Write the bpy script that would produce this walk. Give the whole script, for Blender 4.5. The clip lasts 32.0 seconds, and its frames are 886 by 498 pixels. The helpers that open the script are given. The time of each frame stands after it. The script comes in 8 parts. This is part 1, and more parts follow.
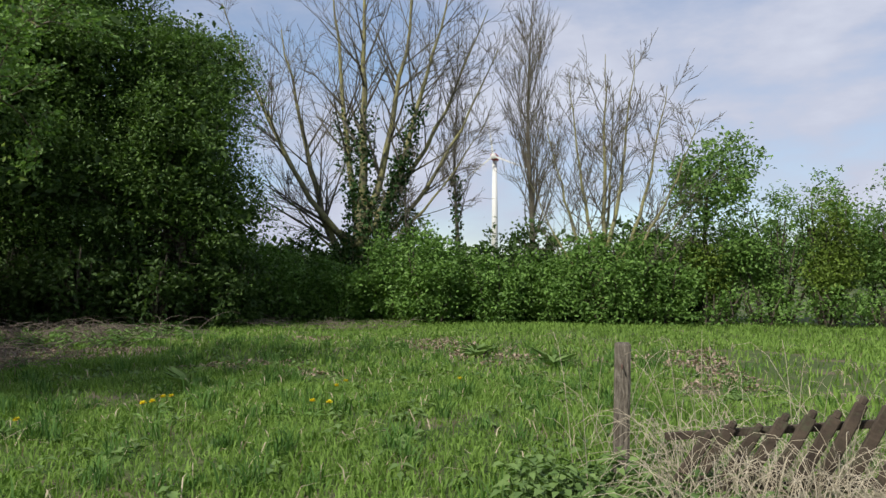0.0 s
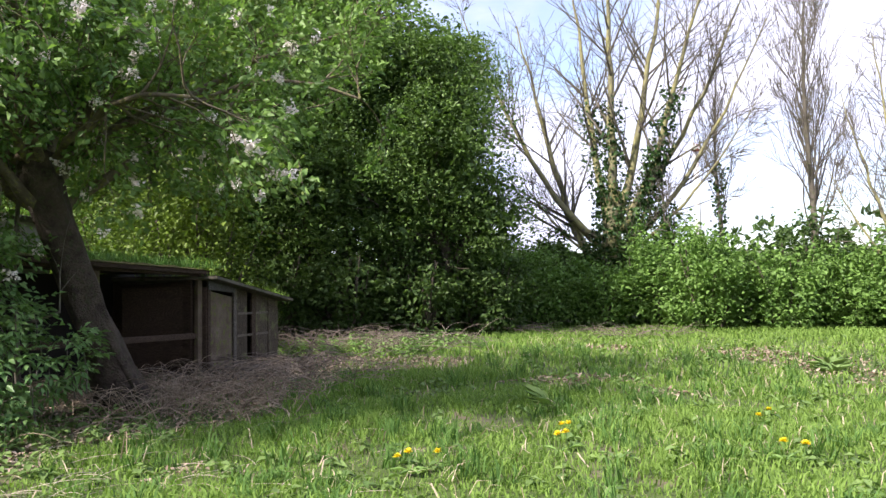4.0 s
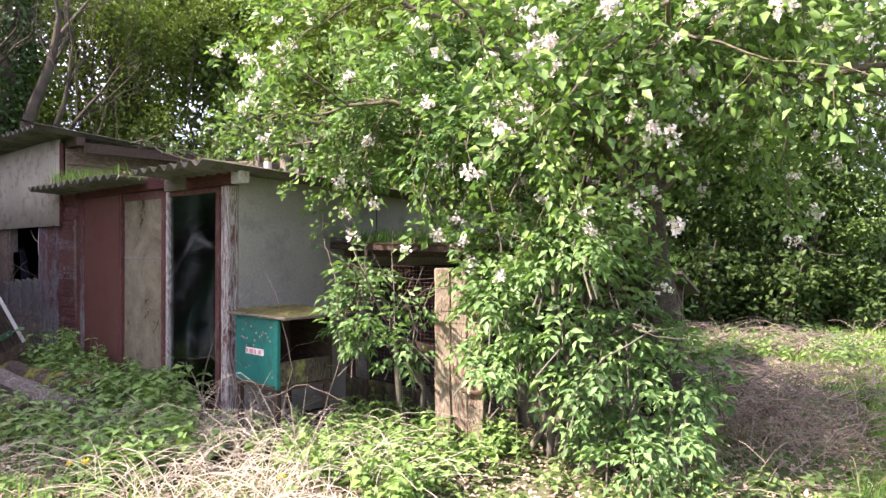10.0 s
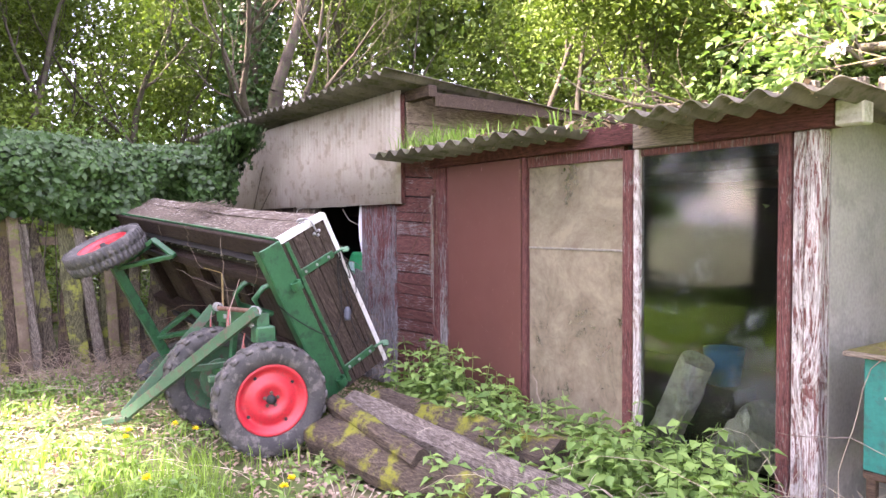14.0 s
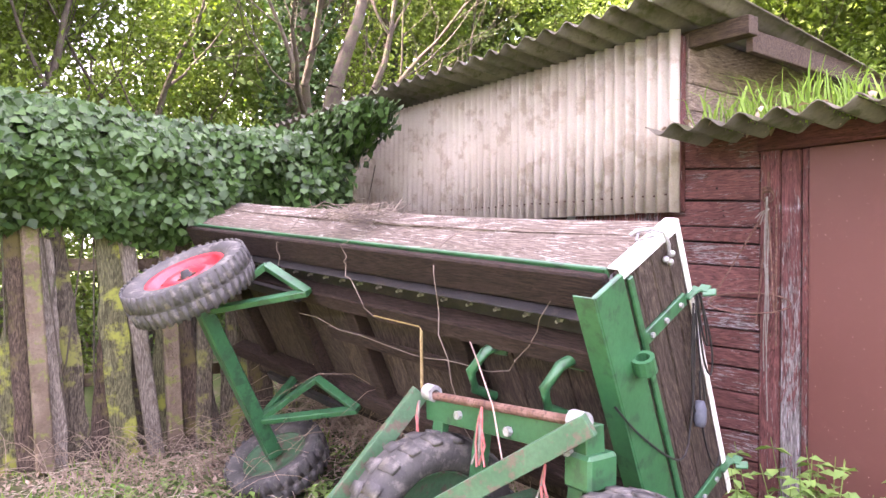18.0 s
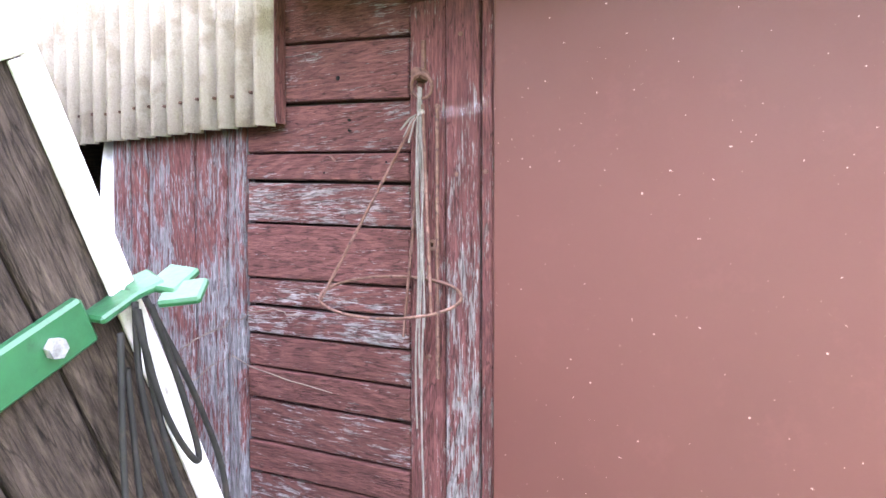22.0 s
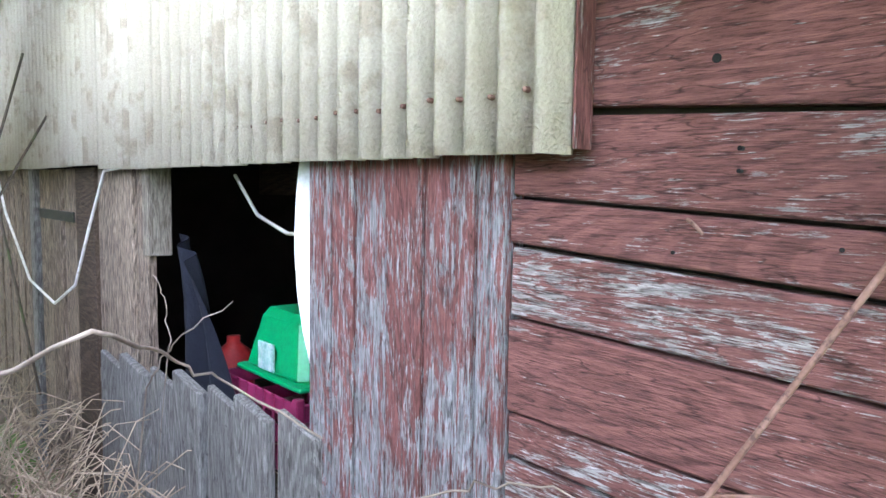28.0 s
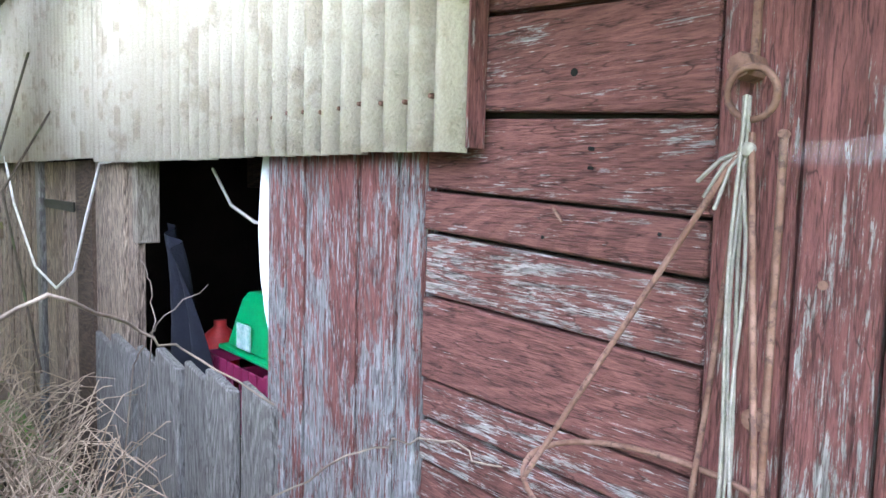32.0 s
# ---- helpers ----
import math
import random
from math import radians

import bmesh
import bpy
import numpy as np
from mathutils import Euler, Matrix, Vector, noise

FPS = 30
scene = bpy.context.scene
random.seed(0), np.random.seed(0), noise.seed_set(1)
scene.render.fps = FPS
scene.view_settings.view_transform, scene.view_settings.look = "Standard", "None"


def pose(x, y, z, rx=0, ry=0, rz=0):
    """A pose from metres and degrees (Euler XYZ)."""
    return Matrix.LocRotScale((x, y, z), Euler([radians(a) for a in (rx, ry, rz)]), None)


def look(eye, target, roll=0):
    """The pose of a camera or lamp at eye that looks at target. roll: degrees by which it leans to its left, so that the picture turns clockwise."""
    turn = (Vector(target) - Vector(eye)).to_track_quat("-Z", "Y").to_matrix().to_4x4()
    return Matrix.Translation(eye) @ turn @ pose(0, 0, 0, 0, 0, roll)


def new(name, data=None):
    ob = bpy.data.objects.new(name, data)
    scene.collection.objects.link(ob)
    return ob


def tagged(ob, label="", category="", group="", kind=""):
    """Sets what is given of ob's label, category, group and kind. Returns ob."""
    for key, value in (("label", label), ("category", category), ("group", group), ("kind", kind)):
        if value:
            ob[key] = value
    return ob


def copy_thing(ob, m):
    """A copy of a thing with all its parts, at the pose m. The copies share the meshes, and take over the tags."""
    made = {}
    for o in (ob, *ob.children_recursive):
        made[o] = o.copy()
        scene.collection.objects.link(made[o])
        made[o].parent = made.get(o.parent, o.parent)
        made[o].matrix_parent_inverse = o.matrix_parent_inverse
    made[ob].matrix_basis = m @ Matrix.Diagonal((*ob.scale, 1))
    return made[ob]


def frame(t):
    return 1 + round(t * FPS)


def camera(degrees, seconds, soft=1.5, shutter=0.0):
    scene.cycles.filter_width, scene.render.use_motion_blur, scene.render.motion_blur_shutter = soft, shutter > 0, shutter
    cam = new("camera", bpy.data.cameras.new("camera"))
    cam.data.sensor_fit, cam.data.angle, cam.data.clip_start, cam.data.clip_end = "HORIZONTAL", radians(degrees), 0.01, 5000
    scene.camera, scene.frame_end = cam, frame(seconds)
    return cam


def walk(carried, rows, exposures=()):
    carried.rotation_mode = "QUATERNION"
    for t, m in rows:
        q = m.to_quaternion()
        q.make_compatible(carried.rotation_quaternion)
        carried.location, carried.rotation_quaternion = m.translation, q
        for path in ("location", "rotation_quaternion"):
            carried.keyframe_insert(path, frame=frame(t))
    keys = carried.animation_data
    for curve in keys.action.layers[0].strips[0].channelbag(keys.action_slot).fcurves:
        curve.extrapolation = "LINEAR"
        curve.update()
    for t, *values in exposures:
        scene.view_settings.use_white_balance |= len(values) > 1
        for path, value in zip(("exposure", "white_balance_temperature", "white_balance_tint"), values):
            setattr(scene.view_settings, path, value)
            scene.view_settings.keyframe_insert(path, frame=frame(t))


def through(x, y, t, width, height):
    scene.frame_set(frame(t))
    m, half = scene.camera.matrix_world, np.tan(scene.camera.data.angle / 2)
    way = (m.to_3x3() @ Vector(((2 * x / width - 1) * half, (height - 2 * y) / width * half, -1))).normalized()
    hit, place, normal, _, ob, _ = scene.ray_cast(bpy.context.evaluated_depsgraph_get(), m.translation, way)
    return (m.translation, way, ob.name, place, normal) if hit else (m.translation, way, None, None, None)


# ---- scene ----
DEG = 65.22
PATH = [
    (0, (10.560, -2.096, 1.071), (10.077, -0.157, 1.160), 0.22),
    (0.5, (10.375, -2.095, 1.073), (9.827, -0.174, 1.159), 0.19),
    (1, (10.139, -1.935, 1.059), (9.549, -0.026, 1.138), 0.29),
    (1.5, (9.842, -1.753, 1.049), (9.210, 0.143, 1.131), 0.42),
    (2, (9.551, -1.712, 1.051), (8.886, 0.172, 1.133), 0.55),
    (2.5, (9.179, -1.685, 1.059), (8.442, 0.173, 1.141), 0.64),
    (3, (8.838, -1.627, 1.098), (8.009, 0.192, 1.177), 0.57),
    (3.5, (8.644, -1.663, 1.111), (7.733, 0.115, 1.202), -0.38),
    (5.5, (8.733, -2.333, 1.202), (7.508, -0.753, 1.273), -0.03),
    (6, (8.386, -2.497, 1.319), (7.086, -0.979, 1.385), 0.20),
    (6.5, (8.178, -2.576, 1.319), (6.817, -1.112, 1.380), 0.22),
    (7, (7.774, -2.562, 1.328), (6.396, -1.113, 1.384), 0.42),
    (7.5, (7.334, -2.641, 1.328), (5.957, -1.191, 1.389), 0.30),
    (8, (6.962, -2.733, 1.372), (5.591, -1.279, 1.426), 0.09),
    (8.5, (6.510, -2.765, 1.391), (5.142, -1.306, 1.430), 0.01),
    (9, (6.103, -2.838, 1.364), (4.727, -1.388, 1.411), -0.19),
    (9.5, (5.667, -2.936, 1.363), (4.297, -1.480, 1.412), -0.45),
    (10, (5.180, -3.051, 1.462), (3.828, -1.578, 1.465), 0.09),
    (10.5, (4.795, -3.121, 1.537), (3.379, -1.709, 1.530), -0.36),
    (11, (4.343, -3.243, 1.525), (2.898, -1.861, 1.526), -0.16),
    (11.5, (3.816, -3.263, 1.541), (2.337, -1.917, 1.524), -0.35),
    (12, (3.401, -3.343, 1.589), (1.847, -2.084, 1.553), -0.63),
    (12.5, (3.091, -3.376, 1.571), (1.432, -2.262, 1.497), -0.57),
    (13, (2.654, -3.363, 1.569), (1.007, -2.232, 1.477), -0.61),
    (13.5, (2.181, -3.370, 1.554), (0.535, -2.239, 1.472), -0.71),
    (15.5, (0.202, -3.502, 1.589), (-1.394, -2.298, 1.532), 1.00),
    (16, (-0.200, -3.442, 1.564), (-1.803, -2.247, 1.524), 0.56),
    (16.5, (-0.645, -3.474, 1.563), (-2.248, -2.278, 1.534), 1.27),
    (17, (-0.974, -3.525, 1.525), (-2.582, -2.336, 1.533), 0.95),
    (17.5, (-1.278, -3.462, 1.514), (-2.902, -2.293, 1.514), 0.39),
    (18, (-1.395, -3.436, 1.522), (-3.013, -2.261, 1.524), 0.39),
    (18.5, (-1.430, -3.397, 1.525), (-3.035, -2.203, 1.521), 0.48),
    (19, (-1.487, -3.130, 1.487), (-3.010, -1.834, 1.474), 0.16),
    (19.5, (-1.563, -2.807, 1.544), (-2.957, -1.374, 1.528), 0.11),
    (20, (-1.751, -2.489, 1.517), (-3.047, -0.966, 1.489), 0.09),
    (20.5, (-1.896, -2.205, 1.494), (-3.060, -0.578, 1.466), 0.02),
    (21, (-1.992, -1.879, 1.449), (-3.108, -0.220, 1.419), -0.18),
    (21.5, (-2.159, -1.663, 1.438), (-3.237, 0.021, 1.396), 0.38),
    (22, (-2.294, -1.569, 1.436), (-3.319, 0.147, 1.379), -0.06),
    (22.5, (-2.293, -1.466, 1.412), (-3.300, 0.261, 1.342), -0.16),
    (23, (-2.392, -1.331, 1.424), (-3.380, 0.406, 1.347), -0.19),
    (23.5, (-2.426, -1.253, 1.407), (-3.367, 0.511, 1.336), 0.00),
    (24, (-2.480, -1.183, 1.407), (-3.348, 0.617, 1.336), 0.05),
    (24.5, (-2.575, -0.966, 1.417), (-3.458, 0.826, 1.342), 0.35),
    (25, (-2.726, -0.818, 1.559), (-3.633, 0.964, 1.498), -0.46),
    (25.5, (-2.783, -0.862, 1.627), (-3.815, 0.851, 1.641), -0.16),
    (26, (-2.910, -0.904, 1.677), (-4.087, 0.712, 1.699), 0.22),
    (26.5, (-2.989, -0.924, 1.686), (-4.087, 0.746, 1.619), 0.00),
    (28.5, (-3.113, -0.919, 1.681), (-4.676, 0.316, 1.502), 1.40),
    (29, (-3.105, -0.900, 1.651), (-4.677, 0.322, 1.475), 1.58),
    (29.5, (-2.991, -0.902, 1.628), (-4.531, 0.363, 1.460), 2.03),
    (30, (-2.916, -0.844, 1.572), (-4.445, 0.430, 1.381), 1.91),
    (30.5, (-2.895, -0.863, 1.602), (-4.422, 0.415, 1.415), 1.77),
    (31, (-2.868, -0.867, 1.624), (-4.388, 0.420, 1.445), 1.85),
    (31.5, (-2.849, -0.868, 1.631), (-4.362, 0.427, 1.450), 1.80),
    (32, (-2.850, -0.900, 1.679), (-4.361, 0.398, 1.501), 1.58),
]
cam = camera(DEG, 32.0)
walk(cam, [(t, look(eye, target, roll)) for t, eye, target, roll in PATH], [(0, 0.2, 6500, 7), (2, 0.65, 6500, 9), (3.5, 1.15, 6500, 15), (5.5, 1.95, 6500, 22), (9, 2.4, 6600, 28), (11, 2.5, 6700, 32), (12, 2.8, 6800, 33), (13, 3.38, 6900, 34), (17, 4.4, 7300, 40), (21, 4.75, 7000, 32), (23, 5.15, 6500, 12), (24.5, 5.35, 6400, 4), (26, 4.95, 6500, 6), (29, 4.9, 6400, 8), (32, 4.9, 6400, 8)])

# ---------- daylight ----------
SUN_AZ, SUN_EL = 245, 41  # degrees from +x, and above the horizon
world = bpy.data.worlds.new("sky")
scene.world = world
world.use_nodes = True
sky = world.node_tree.nodes.new("ShaderNodeTexSky")
sky.sky_type, sky.sun_disc = "NISHITA", False
sky.sun_elevation, sky.sun_rotation = radians(SUN_EL), radians(90 - SUN_AZ)
wt = world.node_tree
way = wt.nodes.new("ShaderNodeTexCoord")
flat = wt.nodes.new("ShaderNodeMapping")
flat.inputs["Scale"].default_value = (1, 1, 2.6)
wt.links.new(way.outputs["Generated"], flat.inputs["Vector"])
cloud = wt.nodes.new("ShaderNodeTexNoise")
cloud.inputs["Scale"].default_value, cloud.inputs["Detail"].default_value, cloud.inputs["Roughness"].default_value = 2.2, 8, 0.55
wt.links.new(flat.outputs[0], cloud.inputs["Vector"])
cover = wt.nodes.new("ShaderNodeValToRGB")
cover.color_ramp.elements[0].position, cover.color_ramp.elements[1].position = 0.30, 0.56
wt.links.new(cloud.outputs["Fac"], cover.inputs["Fac"])
tone = wt.nodes.new("ShaderNodeValToRGB")
tone.color_ramp.elements[0].position, tone.color_ramp.elements[0].color = 0.40, (2.2, 2.4, 3.35, 1)
tone.color_ramp.elements[1].position, tone.color_ramp.elements[1].color = 0.66, (4.1, 4.25, 5.0, 1)
wt.links.new(cloud.outputs["Fac"], tone.inputs["Fac"])
mixed = wt.nodes.new("ShaderNodeMix")
mixed.data_type = "RGBA"
wt.links.new(cover.outputs["Color"], mixed.inputs[0])
wt.links.new(sky.outputs[0], mixed.inputs[6])
wt.links.new(tone.outputs["Color"], mixed.inputs[7])
wt.links.new(mixed.outputs[2], wt.nodes["Background"].inputs["Color"])
world.node_tree.nodes["Background"].inputs["Strength"].default_value = 0.15
sun = new("sun", bpy.data.lights.new("sun", "SUN"))
sun.data.energy, sun.data.angle, sun.data.color = 4.2, radians(2), (1.0, 0.95, 0.87)
az, el = radians(SUN_AZ), radians(SUN_EL)
sun.matrix_world = look((0, 0, 0), (-math.cos(az) * math.cos(el), -math.sin(az) * math.cos(el), -math.sin(el)))

# ---------- mesh helpers ----------
def mesh_np(name, verts, faces):
    """A mesh from an array of vertices and a list of arrays of faces (n x 3 or n x 4)."""
    me = bpy.data.meshes.new(name)
    verts = np.asarray(verts, np.float32).reshape(-1, 3)
    faces = [np.asarray(f, np.int32) for f in faces if len(f)]
    loops = np.concatenate([f.ravel() for f in faces])
    sizes = np.concatenate([np.full(len(f), f.shape[1], np.int32) for f in faces])
    starts = np.concatenate([[0], np.cumsum(sizes)[:-1]]).astype(np.int32)
    me.vertices.add(len(verts))
    me.vertices.foreach_set("co", verts.ravel())
    me.loops.add(len(loops))
    me.loops.foreach_set("vertex_index", loops)
    me.polygons.add(len(sizes))
    me.polygons.foreach_set("loop_start", starts)
    me.polygons.foreach_set("loop_total", sizes)
    me.update(calc_edges=True)
    return me


def solid(name, me, mat, parent=None, label="", smooth=False):
    """Links a mesh as one object under a thing, or at top level."""
    if mat and not me.materials:
        me.materials.append(mat)
    if smooth:
        me.polygons.foreach_set("use_smooth", np.ones(len(me.polygons), bool))
    ob = new(name, me)
    if parent:
        ob.parent = parent
    if label:
        ob["label"] = label
    return ob


def part(name, bm, mat, parent=None, label="", smooth=False):
    """Links a bmesh as one mesh object under a thing or under a part."""
    me = bpy.data.meshes.new(name)
    bm.to_mesh(me)
    bm.free()
    return solid(name, me, mat, parent, label, smooth)


def thing(name, at, label, category, group="", turn=0):
    ob = new(name)
    ob.matrix_world = at if isinstance(at, Matrix) else pose(*at, 0, 0, turn)
    ob.empty_display_size = 0.1
    return tagged(ob, label, category, group)


def box(bm, x0, x1, y0, y1, z0, z1, bevel=0.0, m=None):
    """A box between the given planes, with bevelled edges."""
    made = bmesh.ops.create_cube(bm, size=1)["verts"]
    for v in made:
        v.co = Vector(((x0 + x1) / 2 + v.co.x * (x1 - x0), (y0 + y1) / 2 + v.co.y * (y1 - y0), (z0 + z1) / 2 + v.co.z * (z1 - z0)))
    if bevel:
        edges = list({e for v in made for e in v.link_edges})
        done = bmesh.ops.bevel(bm, geom=edges, offset=bevel, segments=1, affect="EDGES", profile=0.5)
        made = list({v for f in done["faces"] for v in f.verts} | {v for v in made if v.is_valid})
    if m is not None:
        bmesh.ops.transform(bm, matrix=m, verts=made)
    return made


def boxed(*spans, bevel=0.004, m=None):
    bm = bmesh.new()
    box(bm, *spans, bevel=bevel, m=m)
    return bm


def bar(a, b, w, h, bevel=0.003, up=(0, 0, 1)):
    """A bmesh beam from a to b, w wide and h high."""
    a, b = Vector(a), Vector(b)
    d = (b - a).normalized()
    side = d.cross(Vector(up)).normalized()
    top = side.cross(d)
    m = Matrix((side, d, top)).transposed().to_4x4()
    m.translation = a
    bm = bmesh.new()
    box(bm, -w / 2, w / 2, 0, (b - a).length, -h / 2, h / 2, bevel=bevel, m=m)
    return bm


def lathe(profile, segments=32, m=None):
    """A bmesh turned round the local y axis from (radius, y) pairs, closed where the radius is 0."""
    bm = bmesh.new()
    rings = []
    for r, y in profile:
        if r < 1e-6:
            rings.append([bm.verts.new((0, y, 0))])
        else:
            rings.append([bm.verts.new((r * math.cos(2 * math.pi * k / segments), y, r * math.sin(2 * math.pi * k / segments))) for k in range(segments)])
    for a, b in zip(rings, rings[1:]):
        for k in range(segments):
            j = (k + 1) % segments
            if len(a) == 1 and len(b) > 1:
                bm.faces.new((a[0], b[j], b[k]))
            elif len(b) == 1 and len(a) > 1:
                bm.faces.new((a[k], a[j], b[0]))
            elif len(a) > 1:
                bm.faces.new((a[k], a[j], b[j], b[k]))
    bmesh.ops.recalc_face_normals(bm, faces=bm.faces)
    if m is not None:
        bmesh.ops.transform(bm, matrix=m, verts=bm.verts)
    return bm


def tube_arrays(lines, sides=5):
    """Vertices and quads of tubes along polylines: each line is (points n x 3, radii n)."""
    vs, fs, base = [], [], 0
    ang = np.arange(sides) * 2 * np.pi / sides
    ca, sa = np.cos(ang), np.sin(ang)
    for pts, rad in lines:
        pts = np.asarray(pts, float)
        n = len(pts)
        rad = np.broadcast_to(np.asarray(rad, float), (n,))
        t = np.gradient(pts, axis=0)
        t /= np.linalg.norm(t, axis=1, keepdims=True) + 1e-9
        ref = np.array([0.0, 0.0, 1.0]) if abs(t[:, 2]).mean() < 0.8 else np.array([1.0, 0.0, 0.0])
        u = np.cross(t, ref)
        u /= np.linalg.norm(u, axis=1, keepdims=True) + 1e-9
        w = np.cross(t, u)
        ring = pts[:, None] + rad[:, None, None] * (u[:, None] * ca[None, :, None] + w[:, None] * sa[None, :, None])
        vs.append(ring.reshape(-1, 3))
        i = np.arange(n - 1)[:, None] * sides
        k = np.arange(sides)[None]
        j = (k + 1) % sides
        fs.append((np.stack([i + k, i + j, i + sides + j, i + sides + k], -1).reshape(-1, 4) + base))
        base += n * sides
    return np.concatenate(vs), np.concatenate(fs)


def tubes(name, lines, mat, parent=None, sides=5, label=""):
    v, f = tube_arrays(lines, sides)
    return solid(name, mesh_np(name, v, [f]), mat, parent, label, smooth=True)


def leaf_arrays(at, ahead, up, length, width, fold=0.25, droop=0.15):
    """Folded pointed leaves: two triangles a leaf on each side of the midrib. All arguments are arrays of n rows."""
    n = len(at)
    ahead = ahead / (np.linalg.norm(ahead, axis=1, keepdims=True) + 1e-9)
    side = np.cross(ahead, up)
    side /= np.linalg.norm(side, axis=1, keepdims=True) + 1e-9
    up = np.cross(side, ahead)
    length, width = np.broadcast_to(length, n)[:, None], np.broadcast_to(width, n)[:, None]
    mid = at + ahead * length * 0.45
    tip = at + ahead * length - up * length * droop
    left = mid + side * width * 0.5 + up * width * fold
    right = mid - side * width * 0.5 + up * width * fold
    v = np.stack([at, left, tip, right], 1).reshape(-1, 3)
    i = np.arange(n)[:, None] * 4
    return v, np.concatenate([i + [0, 2, 1], i + [0, 3, 2]], 0)


def spread(n, rng):
    d = rng.normal(size=(n, 3))
    return d / (np.linalg.norm(d, axis=1, keepdims=True) + 1e-9)


def leaves(name, at, size, ratio, mat, rng, parent=None, label="", flat=0.5, out=None, vary=0.35):
    """One mesh of leaves at the given places; flat: how far they lie level; out: directions they tend to."""
    n = len(at)
    ahead = spread(n, rng)
    if out is not None:
        ahead = ahead * 0.8 + out
    ahead[:, 2] *= 1 - 0.6 * flat
    up = spread(n, rng) * (1 - flat) + np.array([0, 0, 1.0]) * (flat + 0.1)
    length = size * (1 + vary * rng.uniform(-1, 1, n))
    v, f = leaf_arrays(at, ahead, up, length, length * ratio)
    return solid(name, mesh_np(name, v, [f]), mat, parent, label)


# ---------- growth ----------
def branching(rng, start, way, length, radius, depth, kids=3, spreadang=0.6, shrink=0.68, lift=0.12, wobble=0.12, steps=5):
    """Polylines of a limb and its boughs; returns the lines and the tips of the last order."""
    lines, tips = [], []

    def grow(p, d, ln, r, k):
        pts, rad = [p], [r]
        d = d / np.linalg.norm(d)
        for i in range(steps):
            d = d + rng.normal(size=3) * wobble + np.array([0, 0, lift])
            d /= np.linalg.norm(d)
            p = p + d * ln / steps
            pts.append(p)
            rad.append(r * (1 - 0.55 * (i + 1) / steps))
        lines.append((np.array(pts), np.array(rad), k))
        if k == 0:
            tips.append((np.array(pts), d))
            return
        for c in range(kids):
            f = rng.uniform(0.35, 1.0) if c else 1.0
            i = min(int(f * steps), steps)
            a = spread(1, rng)[0]
            a -= d * (a @ d)
            a /= np.linalg.norm(a) + 1e-9
            ang = spreadang * rng.uniform(0.6, 1.3) * (0.6 if c == 0 else 1)
            grow(pts[i], d * math.cos(ang) + a * math.sin(ang), ln * shrink * rng.uniform(0.75, 1.15), max(rad[i] * (0.6 if c else 0.92), 0.0035), k - 1)

    grow(np.array(start, float), np.array(way, float), length, radius, depth)
    return lines, tips


def bark(name, lines, mat, parent, thin=0.03, label=""):
    """Limbs as tapered tubes, rounder where thick."""
    thick = [(p, r) for p, r, k in lines if r[0] > thin]
    fine = [(p, r) for p, r, k in lines if r[0] <= thin]
    if not thick:
        thick, fine = fine, []
    v, f = tube_arrays(thick, 8 if thick[0][1][0] > thin else 3)
    if fine:
        v2, f2 = tube_arrays(fine, 3)
        f = [f, f2 + len(v)]
        v = np.concatenate([v, v2])
    else:
        f = [f]
    return solid(name, mesh_np(name, v, f), mat, parent, label, smooth=True)


def along(tips, per, rng, jitter):
    """Places strewn along the last twigs, and the ways they point."""
    at, out = [], []
    for pts, d in tips:
        k = rng.uniform(0, len(pts) - 1.001, per)
        i = k.astype(int)
        f = (k - i)[:, None]
        at.append(pts[i] * (1 - f) + pts[i + 1] * f + rng.normal(size=(per, 3)) * jitter)
        out.append(np.repeat(d[None], per, 0))
    return np.concatenate(at), np.concatenate(out)


def blob_points(rng, n, centre, radii, shell=0.55, lump=0.3, freq=0.9, clump=16, size=0.16):
    """Places of leaves in clumps over the outer part of a lumpy mass."""
    m = max(n // clump, 8)
    d = spread(m, rng)
    k = np.array([1 + lump * 2 * noise.noise(Vector(q) * (1.5 / freq) + Vector(centre)) for q in d])
    r = (shell + (1 - shell) * rng.uniform(0, 1, m) ** 0.6) * k
    c = np.array(centre) + d * r[:, None] * np.array(radii)
    size = size * max(0.6, min(2.5, min(radii) / 1.2))
    p = np.repeat(c, clump, 0) + rng.normal(size=(m * clump, 3)) * size * np.repeat(rng.uniform(0.5, 1.3, m), clump)[:, None]
    return p[p[:, 2] > 0.02][:n]


